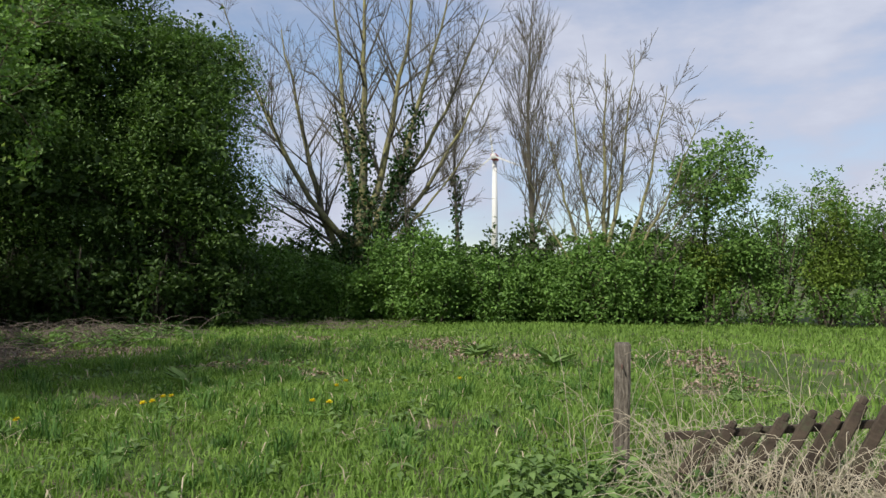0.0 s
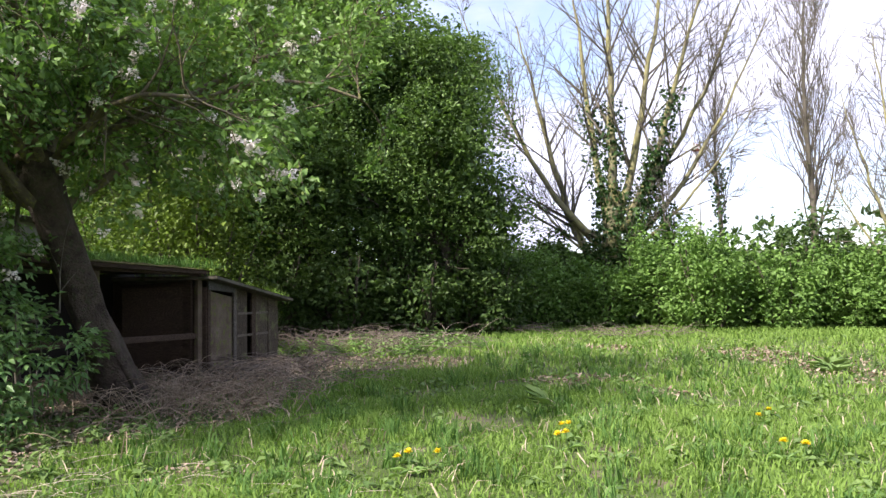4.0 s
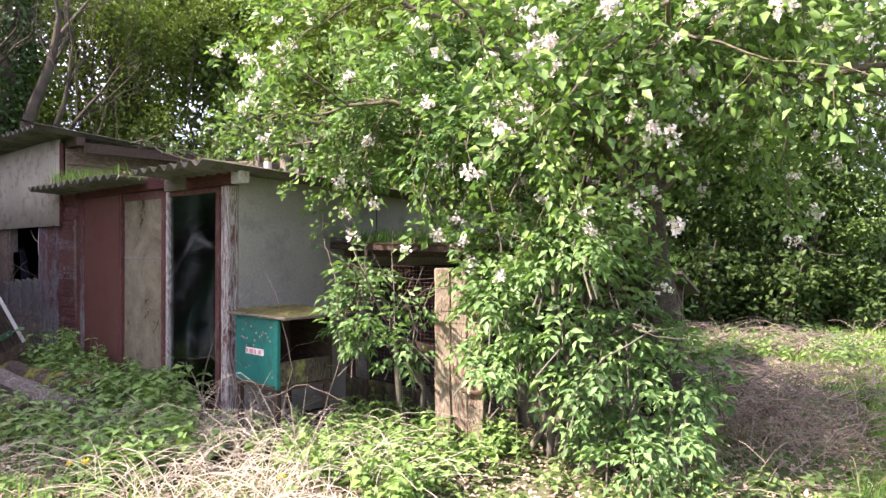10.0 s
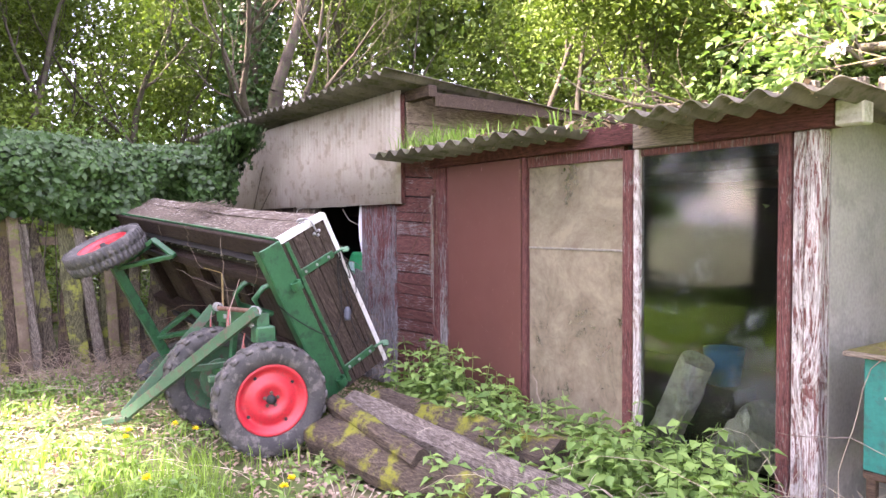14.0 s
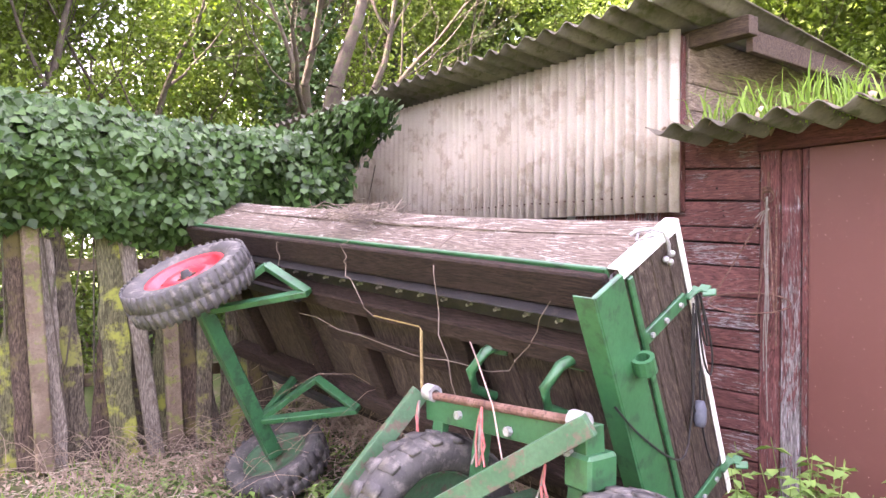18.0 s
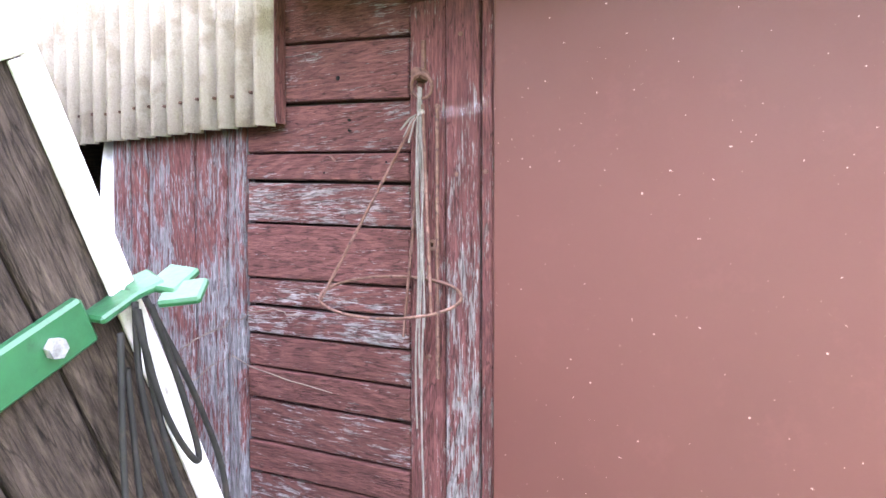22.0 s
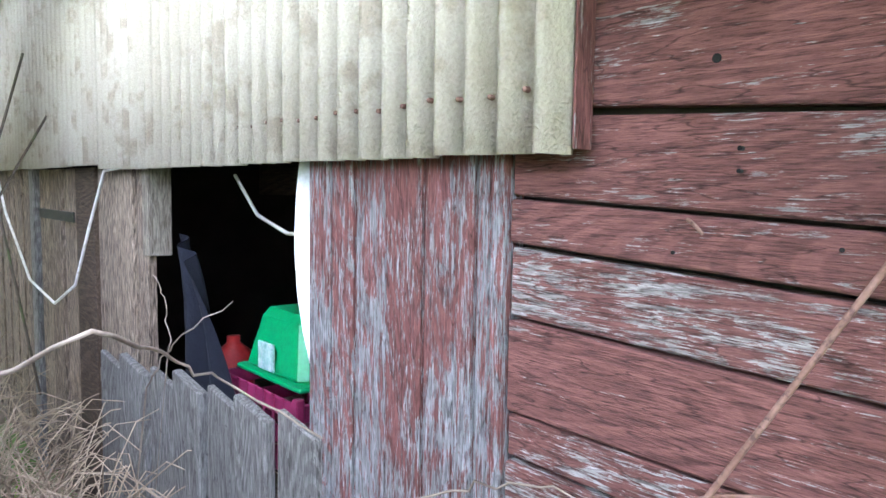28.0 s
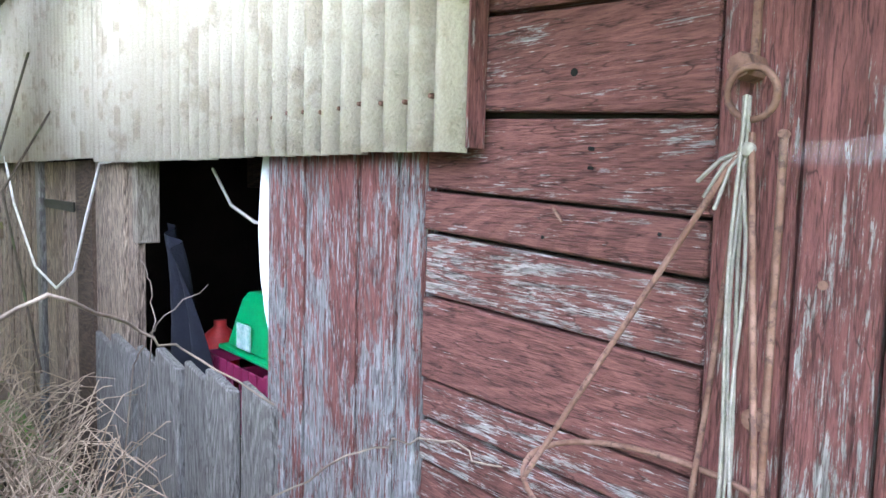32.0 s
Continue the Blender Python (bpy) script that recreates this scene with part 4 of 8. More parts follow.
# shackle at the corner
pts = [(-0.03, 0.085, 0.115), (-0.045, 0.03, 0.125), (-0.04, -0.02, 0.13), (0.0, -0.035, 0.14), (0.05, -0.035, 0.16), (0.07, -0.025, 0.18)]
tubes("shackle", [(pts, 0.007)], M["zinc"], trailer, 8, "galvanised clamp")
for d in ((-0.03, 0.11, 0.115), (-0.03, 0.088, 0.138), (-0.03, 0.085, 0.095)):
    bm = bmesh.new()
    bmesh.ops.create_uvsphere(bm, u_segments=10, v_segments=8, radius=0.013, matrix=pose(*d))
    part("knob", bm, M["zinc"], trailer, smooth=True)
ring = [(0.02 + 0.032 * math.cos(a), -0.018 + 0.008 * math.sin(2 * a), 0.16 + 0.032 * math.sin(a)) for a in np.linspace(0, 6.28, 18)]
tubes("ring", [(ring, 0.006)], M["zinc"], trailer, 6)


# wheels
def wheel(name, m, radius, width, rim, label, tread=22):
    """A pneumatic wheel; its axis is the local y, the dished face towards -y."""
    w = thing(name, m, label, "wheel")
    r, h = radius, width / 2
    prof = [(r * 0.62, h * 0.55), (r * 0.66, h * 0.85), (r * 0.80, h), (r * 0.92, h * 0.93), (r * 0.97, h * 0.75), (r * 0.985, 0),
            (r * 0.97, -h * 0.75), (r * 0.92, -h * 0.93), (r * 0.80, -h), (r * 0.66, -h * 0.85), (r * 0.62, -h * 0.55)]
    part("tyre", lathe(prof, 48), M["rubber"], w, "worn black tyre", smooth=True)
    v, f = [], []
    for k in range(tread):
        for s in (-1, 1):
            a = 2 * math.pi * (k + 0.25 * (s > 0)) / tread
            da = 0.62 * math.pi / tread
            q = []
            for rr in (r * 0.965, r * 1.008):
                for yy, aa in ((s * h * 0.08, a - da), (s * h * 0.98, a - da * 0.7), (s * h * 0.98, a + da * 0.7), (s * h * 0.08, a + da)):
                    k2 = rr - (0.03 * r if abs(yy) > h * 0.5 else 0)
                    q.append((k2 * math.cos(aa), yy, k2 * math.sin(aa)))
            b = len(v)
            v += q
            f += [(b, b + 1, b + 2, b + 3), (b + 4, b + 7, b + 6, b + 5)] + [(b + i, b + 4 + i, b + 4 + (i + 1) % 4, b + (i + 1) % 4) for i in range(4)]
    lugs = solid("tread", mesh_np("tread", v, [np.array(f)]), M["rubber"], w)
    prof = [(0, -h * 0.25), (r * 0.16, -h * 0.25), (r * 0.20, -h * 0.45), (r * 0.34, -h * 0.5), (r * 0.42, -h * 0.2), (r * 0.52, -h * 0.15), (r * 0.56, -h * 0.6), (r * 0.625, -h * 0.72), (r * 0.635, -h * 0.62), (r * 0.6, -h * 0.3), (r * 0.6, h * 0.6), (r * 0.63, h * 0.66), (r * 0.6, h * 0.5), (0, h * 0.1)]
    part("rim", lathe(prof, 40), M[rim], w, smooth=True)
    hub = part("hub", lathe([(0, -h * 0.75), (r * 0.07, -h * 0.72), (r * 0.085, -h * 0.25), (r * 0.14, -h * 0.24), (0, h * 0.2)], 16), M["black_steel"], w, smooth=True)
    for k in range(5):
        a = 2 * math.pi * k / 5 + 0.3
        part("wheel_nut", lathe([(0, -0.014), (0.012, -0.014), (0.012, 0)], 6, Matrix.Translation((r * 0.12 * math.cos(a), -h * 0.3, r * 0.12 * math.sin(a)))), M["rust"], w)
    # black discs on the rim put the shade of its holes into colour
    for k in range(4):
        a = 2 * math.pi * k / 4 + 0.6
        part("rim_hole", lathe([(0, -0.004), (0.012, -0.004), (0.012, 0.004), (0, 0.004)], 10, Matrix.Translation((r * 0.47 * math.cos(a), -h * 0.175, r * 0.47 * math.sin(a)))), M["black_steel"], w)
    return w


wheel("cart_wheel", pose(-2.80, -1.71, 0.385, 0, 0, 84), 0.385, 0.19, "rim_red", "large worn cart wheel with a bright red dished rim")
wheel("cart_wheel", pose(-3.72, -1.80, 0.385, 0, 0, -92), 0.385, 0.19, "green_old", "large worn cart wheel with a green drum inside")
AX = TRAILER @ Matrix.Translation((2.55, 0, 0.92))
wheel("trailer_wheel", AX @ pose(0, 0.06, 0), 0.37, 0.20, "rim_red", "small treaded trailer wheel with a red rim, tipped up", 44)
wheel("trailer_wheel", AX @ pose(0, 1.38, 0, 0, 0, 180), 0.33, 0.18, "green_old", "small treaded trailer wheel lying on the leaf litter", 30)
part("axle", boxed(2.505, 2.595, 0.12, 1.33, 0.875, 0.965, bevel=0.008), M["green_paint"], trailer, "green steel axle beam")
for y in (0.26, 1.06):
    for a, b in (((2.55, y, 0.92), (1.95, y, 0.55)), ((2.3, y - 0.14, 0.56), (1.95, y, 0.55)), ((2.55, y, 0.92), (2.3, y - 0.14, 0.56)), ((2.55, y, 0.9), (2.75, y, 0.5))):
        part("axle_bracket", bar(a, b, 0.05, 0.035, up=(0, 1, 0)), M["green_paint"], trailer, "green angle bracket")
    part("leaf_spring", bar((3.1, y + 0.05, 0.53), (2.1, y + 0.05, 0.55), 0.06, 0.03, up=(0, 0, 1)), M["black_steel"], trailer)

# ---------- two-wheeled dolly with its drawbar ----------
dolly = thing("drawbar_dolly", (-3.3, -1.74, 0.0), "green steel dolly axle with a V-shaped drawbar lying on the ground", "dolly")


def dpart(name, bm, mat, label=""):
    return on(dolly, part(name, bm, M[mat], dolly, label))


dpart("axle", bar((-2.88, -1.72, 0.385), (-3.66, -1.78, 0.385), 0.08, 0.08), "green_old")
dpart("brake_drum", lathe([(0, -0.05), (0.15, -0.05), (0.16, 0.02), (0, 0.02)], 24, pose(-3.60, -1.79, 0.385, 0, 0, -92)), "green_old", "green brake drum")
dpart("top_beam", bar((-2.93, -1.70, 0.90), (-3.84, -1.70, 0.845), 0.09, 0.10), "green_paint", "green box beam")
dpart("pivot_rod", lathe([(0, 0), (0.018, 0), (0.018, 0.93), (0, 0.93)], 12, pose(-2.93, -1.745, 0.965, 0, 0, 90) @ pose(0, 0, 0, -4)), "rust", "rusty pivot rod")
for x, z in ((-2.96, 0.965), (-3.80, 0.915)):
    dpart("pivot_collar", lathe([(0.018, -0.03), (0.035, -0.03), (0.035, 0.03), (0.018, 0.03)], 16, pose(x, -1.745, z, 0, 0, 90)), "zinc", "grey pivot collar")
TIP = Vector((-4.08, -2.42, 0.07))
for a in ((-2.90, -1.76, 0.97), (-3.86, -1.76, 0.91)):
    dpart("drawbar_arm", bar(a, TIP + (Vector(a) - TIP).normalized() * 0.05, 0.045, 0.075), "green_old", "worn green drawbar arm")
dpart("drawbar_eye", bar(TIP + Vector((0.09, 0.04, 0.02)), TIP + Vector((-0.12, -0.09, -0.03)), 0.07, 0.04), "green_old")
for x, y in ((-3.0, -1.68), (-3.5, -1.70), (-3.75, -1.72)):
    dpart("strut", bar((x, y, 0.86), (x - 0.02, y - 0.05, 0.40), 0.07, 0.035, up=(0, 1, 0)), "green_paint")
dpart("strut", bar((-2.98, -1.66, 0.86), (-3.02, -1.40, 0.30), 0.09, 0.02, up=(0, 1, 0)), "green_paint")
for y in (-1.60, -1.82):
    dpart("lower_beam", bar((-2.92, y, 0.47), (-3.62, y - 0.02, 0.47), 0.05, 0.07), "green_paint")
for x in (-3.02, -3.45):
    dpart("leaf_spring", bar((x, -2.05, 0.52), (x - 0.02, -1.45, 0.52), 0.05, 0.04), "green_old")
    hk = [(x - 0.2, -1.52, 0.90), (x - 0.21, -1.62, 0.94), (x - 0.19, -1.66, 1.02), (x - 0.17, -1.60, 1.10), (x - 0.16, -1.52, 1.13)]
    on(dolly, tubes("hook_pipe", [(hk, 0.022)], M["green_paint"], dolly, 10, "bent green pipe hook"))
    dpart("hook_plate", boxed(x - 0.20, x - 0.12, -1.53, -1.515, 1.08, 1.18), "green_paint")
dpart("bracket_block", boxed(-3.02, -2.90, -1.76, -1.62, 0.74, 0.86, bevel=0.012), "green_paint")
for x in (-3.0, -3.3, -3.6):
    dpart("bolt", lathe([(0, -0.02), (0.018, -0.02), (0.018, 0)], 6, pose(x, -1.745, 0.86)), "zinc")
rng = np.random.default_rng(11)
for x, z, n in ((-3.42, 0.93, 5), (-3.84, 0.88, 4), (-3.08, 0.80, 3)):
    rope = thing("rope_tassel", (x, -1.78, z), "frayed red and white rope end tied to the dolly", "rope")
    for k in range(n):
        p = [(0, 0, 0), (0.006 * k - 0.01, -0.01, -0.06), (rng.uniform(-0.03, 0.03), -0.01 + rng.uniform(-0.02, 0.02), -0.14), (rng.uniform(-0.035, 0.035), rng.uniform(-0.03, 0.02), -0.22)]
        tubes("strand", [(p, 0.005)], M["cord"] if k % 2 else M["rope_red"] if "rope_red" in M else M["rust"], rope, 5)

M["navy_grey"] = surface("blue_grey_plastic", (0.06, 0.07, 0.085), (0.09, 0.10, 0.12), None, 9, 90, 0.6, 0.1)
# cables on the trailer end
hang = thing("electric_cable", (-2.95, -1.0, 1.25), "black electric cable looped over a green lug", "cable")


def cable(name, pts, r=0.0042):
    """A cable through points of the trailer's frame, smoothed."""
    p = np.array(pts, float)
    for _ in range(3):
        q = np.empty((2 * len(p) - 2, 3))
        q[0::2], q[1::2] = p[:-1] * 0.75 + p[1:] * 0.25, p[:-1] * 0.25 + p[1:] * 0.75
        p = np.vstack([p[:1], q, p[-1:]])
    on(hang, tubes(name, [([tuple(TRAILER @ Vector(a)) for a in p], r)], M["black_steel"], hang, 6))


# local y runs down the end face, local z across it
cable("cable_loop", [(-0.05, 0.30, 0.02), (-0.05, 0.40, 0.06), (-0.05, 0.60, 0.09), (-0.05, 0.74, 0.10), (-0.05, 0.80, 0.15), (-0.05, 0.72, 0.20), (-0.05, 0.5, 0.13), (-0.05, 0.32, 0.05)])
cable("cable_loop", [(-0.055, 0.30, 0.01), (-0.06, 0.42, 0.0), (-0.06, 0.58, 0.0), (-0.055, 0.68, 0.04), (-0.055, 0.58, 0.07), (-0.055, 0.42, 0.05), (-0.05, 0.31, 0.02)])
cable("cable_loop", [(-0.06, 0.30, 0.03), (-0.06, 0.44, 0.05), (-0.06, 0.55, 0.03), (-0.06, 0.44, 0.015), (-0.06, 0.31, 0.01)])
cable("cable_tail", [(-0.05, 0.60, 0.10), (-0.05, 0.80, 0.16), (-0.05, 0.98, 0.16), (-0.05, 1.08, 0.12), (-0.05, 1.04, 0.08)])
cable("cable_run", [(-0.04, 0.40, 0.62), (-0.05, 0.55, 0.56), (-0.06, 0.78, 0.42), (-0.06, 0.86, 0.33), (-0.05, 0.78, 0.24), (-0.05, 0.60, 0.14), (-0.05, 0.36, 0.06)])
plug = TRAILER @ Vector((-0.06, 0.80, 0.19))
on(hang, part("plug", lathe([(0, 0), (0.02, 0), (0.026, 0.02), (0.026, 0.07), (0.016, 0.10), (0, 0.10)], 14, Matrix.Translation(plug) @ pose(0, 0, 0, 90)), M["navy_grey"], hang, "grey trailer plug", smooth=True))

cord = thing("baling_twine", (-4.2, -1.36, 1.444), "thin pinkish cord hanging from the trailer onto the dolly", "cord")
M["pink_cord"] = surface("faded_pink_cord", (0.33, 0.22, 0.19), (0.42, 0.30, 0.26), None, 30, 200, 0.95, 0.3)
on(cord, tubes("cord", [([(-4.2, -1.36, 1.444), (-3.921, -1.5, 1.218), (-3.596, -1.66, 1.068), (-3.332, -1.8, 0.951), (-3.23, -1.83, 0.736)], 0.0032)], M["pink_cord"], cord, 5))


# ---------- trees, hedges and meadow ----------
def stuff(ob, label, category):
    return tagged(ob, label, category, kind="stuff")


def blades(name, at, height, width, lean, mat, rng, parent=None):
    """One mesh of bent grass blades: a quad and a tip each."""
    n = len(at)
    a = rng.uniform(0, 2 * np.pi, n)
    d = np.stack([np.cos(a), np.sin(a), 0 * a], 1)
    s = np.stack([-np.sin(a + rng.normal(size=n)), np.cos(a + rng.normal(size=n)), 0 * a], 1)
    h = np.broadcast_to(height, n)[:, None] * rng.uniform(0.55, 1.3, (n, 1))
    w = np.broadcast_to(width, n)[:, None] * rng.uniform(0.7, 1.3, (n, 1))
    ln = np.broadcast_to(lean, n)[:, None] * rng.uniform(0.3, 1.5, (n, 1))
    up = np.array([0, 0, 1.0])
    m = at + d * h * ln * 0.3 + up * h * 0.6
    t = at + d * h * ln + up * h * np.clip(1 - ln * 0.35, 0.2, 1)
    v = np.stack([at - s * w, at + s * w, m + s * w * 0.75, m - s * w * 0.75, t], 1).reshape(-1, 3)
    i = np.arange(n)[:, None] * 5
    return solid(name, mesh_np(name, v, [i + [0, 1, 2, 3], i + [3, 2, 4]]), mat, parent)


def leafy_tree(name, x, y, rng, height, spread_r, mat, size, per, label, trunk=0.14, depth=5, kids=3, ivy=0, barkmat="bark", ang=0.62, way=(0, 0, 1), jit=0.22, category="tree", first=0.36):
    t = thing(name, (x, y, ground_z(x, y)), label, category)
    lines, tips = branching(rng, (0, 0, -0.1), way, height * first, trunk, depth, kids, ang, 0.72, 0.06, 0.12, 4)
    bark("trunk", lines[:1], M[barkmat], t, 0.0)
    bark("branch", lines[1:], M[barkmat], t, 0.025)
    if mat:
        at, out = along(tips, per, rng, jit)
        at = at[at[:, 2] > 0.3]
        leaves("crown", at, size, 0.55, M[mat], rng, t, flat=0.35)
    if ivy:
        p, r, k = lines[0]
        k = rng.uniform(0, len(p) - 1.01, ivy)
        i = k.astype(int)
        f = (k - i)[:, None]
        c = p[i] * (1 - f) + p[i + 1] * f
        a = rng.uniform(0, 6.28, ivy)
        rad = trunk * rng.uniform(0.8, 1.9, ivy)
        at = c + np.stack([np.cos(a) * rad, np.sin(a) * rad, rng.normal(size=ivy) * 0.1], 1)
        leaves("ivy", at, 0.085, 0.9, M["ivy_leaf"], rng, t, "glossy dark green ivy round the trunk", flat=0.2)
    return t


def bush(name, x, y, rx, ry, h, n, size, mat, rng, label, stems=8, z0=0.0, ratio=0.55, lump=0.3, category="shrub"):
    t = thing(name, (x, y, ground_z(x, y)), label, category)
    lines = []
    for _ in range(stems):
        e = np.array([rng.uniform(-0.7, 0.7) * rx, rng.uniform(-0.7, 0.7) * ry, h * rng.uniform(0.6, 0.95)])
        b = e * np.array([0.35, 0.35, 0])
        mid = (b + e) / 2 + rng.normal(size=3) * 0.1
        lines.append((np.array([b - [0, 0, 0.05], mid, e]), np.array([0.025, 0.018, 0.008]) * (1 + h * 0.2), 1))
    bark("stem", lines, M["bark"], t, 0.0)
    at = blob_points(rng, n, (0, 0, h * 0.48 + z0), (rx, ry, h * 0.52), 0.5, lump)
    leaves("foliage", at, size, ratio, M[mat], rng, t, flat=0.45)
    return t


rng = np.random.default_rng(21)
# meadow hedge
for k, x in enumerate(np.arange(-0.6, 11.6, 1.35)):
    y = 14.6 + 0.10 * x + 0.5 * math.sin(k * 2.1)
    lab = "dense bright green dogwood bush along the meadow edge"
    tagged(bush("hedge_bush", x, y, 1.05 + 0.2 * math.sin(k), 1.0, 1.8 + 0.3 * math.sin(k * 1.7), 7600, 0.105, "hedge_leaf", rng, lab, lump=0.35), group="meadow hedge")
for k, x in enumerate(np.arange(0.0, 14, 1.6)):
    tagged(bush("hedge_bush", x, 16.6 + 0.1 * x, 1.1, 1.0, 2.2 + 0.5 * math.sin(k * 2.9), 3600, 0.13, "dark_leaf" if k % 3 else "hedge_leaf", rng, "dark green bush behind the meadow hedge"), group="meadow hedge")
for k, (x, y, h) in enumerate(((12.6, 15.9, 2.3), (14.0, 16.3, 2.8), (15.4, 16.0, 2.6), (16.6, 16.4, 3.4), (18.0, 16.0, 3.2), (19.6, 15.2, 3.6), (17.2, 18.0, 3.9), (21.2, 15.8, 3.5))):
    leafy_tree("shrub", x, y, rng, h * 1.05, 1, "hedge_leaf" if k % 2 else "wood_leaf", 0.09, 16, "light green thicket shrub with thin brown stems", 0.05, 4, 4, ang=0.5, jit=0.16, category="shrub")
    bush("undergrowth", x, y - 0.5, 0.9, 0.7, 1.0, 900, 0.09, "hedge_leaf", rng, "low green undergrowth beneath the thicket", 6)
for k, (x, y, h) in enumerate(((11.8, 16.4, 2.2), (13.2, 17.0, 2.6), (14.6, 17.2, 3.0), (15.8, 17.2, 3.3), (17.4, 17.0, 3.2), (19.0, 16.6, 3.4), (20.4, 16.8, 3.6), (18.4, 18.6, 3.8))):
    bush("thicket_bush", x, y, 1.1, 0.9, h, 3600, 0.085, ("hedge_leaf", "apple_leaf", "nettle")[k % 3], rng, "fresh light green thicket bush with brown stems", 16, 0.45, lump=0.45)
maple = bush("field_maple", 12.85, 16.4, 1.05, 1.0, 1.9, 4200, 0.115, "nettle", rng, "small bright green tree with a rounded crown", 5, 2.75, category="tree", lump=0.35)
bark("trunk", [(np.array([(0.1, 0, -0.1), (0.0, 0, 1.2), (-0.1, 0.05, 2.2), (0.0, 0, 3.6)]), np.array([0.09, 0.07, 0.05, 0.02]), 9)], M["bark"], maple, 0.0)
leafy_tree("cherry_tree", 20.6, 17.6, rng, 6.0, 1, "blossom", 0.07, 5, "cherry tree with sparse pinkish blossom", 0.08, 4, 4, jit=0.2)

# bare trees beyond the hedge
def bough(rng, base, tip, r, side, reach, out=0.8, climb=1.25):
    """A limb that leaves outwards and turns up, with side shoots that carry twigs."""
    base, tip = np.array(base, float), np.array(tip, float)
    f = np.linspace(0, 1, 13)
    d = tip - base
    pts = base + np.column_stack([d[0] * f ** out, d[1] * f ** out, d[2] * f ** climb])
    pts[1:-1] += rng.normal(size=(11, 3)) * 0.02 * np.linalg.norm(d) / 5
    lines = [(pts, r * (1 - 0.88 * f), 9)]
    ln = np.linalg.norm(d)
    for _ in range(side):
        g = rng.uniform(0.22, 0.99)
        i = min(int(g * 12), 11)
        t = pts[i + 1] - pts[i]
        t /= np.linalg.norm(t)
        w = spread(1, rng)[0]
        w -= t * (w @ t)
        w = t * 0.85 + w / (np.linalg.norm(w) + 1e-6) * 0.75 + np.array([0, 0, 0.12])
        l, _ = branching(rng, pts[i] + (pts[i + 1] - pts[i]) * rng.uniform(), w, reach * ln * (1.15 - 0.8 * g) * rng.uniform(0.6, 1.2), max(r * (1 - 0.85 * g) * 0.42, 0.009), 2, 4, 0.62, 0.62, 0.02, 0.035, 4)
        lines += l
    return lines


def climber(rng, lines, m, thick, low, high):
    """Places of ivy leaves round limbs."""
    at = []
    for p, r, k in lines:
        q = rng.uniform(0, len(p) - 1.01, m)
        i = q.astype(int)
        f = (q - i)[:, None]
        a = rng.uniform(0, 6.28, m)
        rad = r[i] + thick * rng.uniform(0.1, 1.0, m)
        c = p[i] * (1 - f) + p[i + 1] * f + np.stack([np.cos(a) * rad, np.sin(a) * rad, rng.normal(size=m) * 0.06], 1)
        at.append(c[(c[:, 2] > low) & (c[:, 2] < high)])
    return np.concatenate(at)


def limb_tree(name, x, y, trunk, limbs, side, reach, label, ivied=(), ivy=0, thick=0.25, high=6.0):
    """A bare tree: trunk pieces, then limbs from a base to a tip with their radius."""
    t = thing(name, (x, y, ground_z(x, y)), label, "tree")
    stem = [(np.array(p, float), np.array(r, float), 9) for p, r in trunk]
    fans = [bough(rng, b, e, r, side, reach) for b, e, r in limbs]
    bark("trunk", stem, M["lichen_bark"], t, 0.0)
    for f in fans:
        bark("limb", f[:1], M["lichen_bark"], t, 0.0)
    bark("twig", [(p, np.maximum(r, 0.0058), k) for f in fans for p, r, k in f[1:]], M["grey_bark"], t, 0.03)
    if ivy:
        at = climber(rng, stem + [fans[i][0] for i in ivied], ivy, thick, 0.2, high)
        leaves("ivy", at, 0.10, 0.9, M["ivy_leaf"], rng, t, "dark green ivy on the trunk", flat=0.2)
    return t


limb_tree("ash_tree", 3.2, 17.3, [([(0, 0, -0.1), (0.02, 0, 1.2), (0.0, 0, 2.4), (0.05, 0.05, 3.6)], [0.36, 0.30, 0.27, 0.2])],
          [((-0.2, 0, 1.2), (-2.9, 0.4, 9.0), 0.15), ((-0.1, 0, 2.2), (-4.4, -0.6, 9.6), 0.11), ((0, 0, 2.6), (-1.2, 0.5, 11.0), 0.13), ((0.05, 0, 3.4), (0.2, -0.3, 11.5), 0.15), ((0.1, 0, 3.0), (1.6, 0.6, 11.2), 0.14),
           ((0.1, 0, 2.4), (2.9, -0.5, 9.8), 0.13), ((0.1, 0, 2.0), (4.1, 0.3, 7.8), 0.09), ((0.1, 0, 2.9), (3.7, 0.8, 9.2), 0.10), ((0.1, 0, 1.8), (3.9, -0.4, 5.6), 0.06), ((-0.1, 0, 2.0), (-3.6, 0.3, 7.2), 0.07), ((-0.1, 0, 1.6), (-2.8, -0.5, 4.6), 0.05), ((0.1, 0.1, 1.4), (1.5, -0.5, 4.6), 0.07)],
          17, 0.28, "bare spring ash tree, ivy climbing its forked trunk", (2, 3, 5, 11), 1500, 0.3, 6.2)


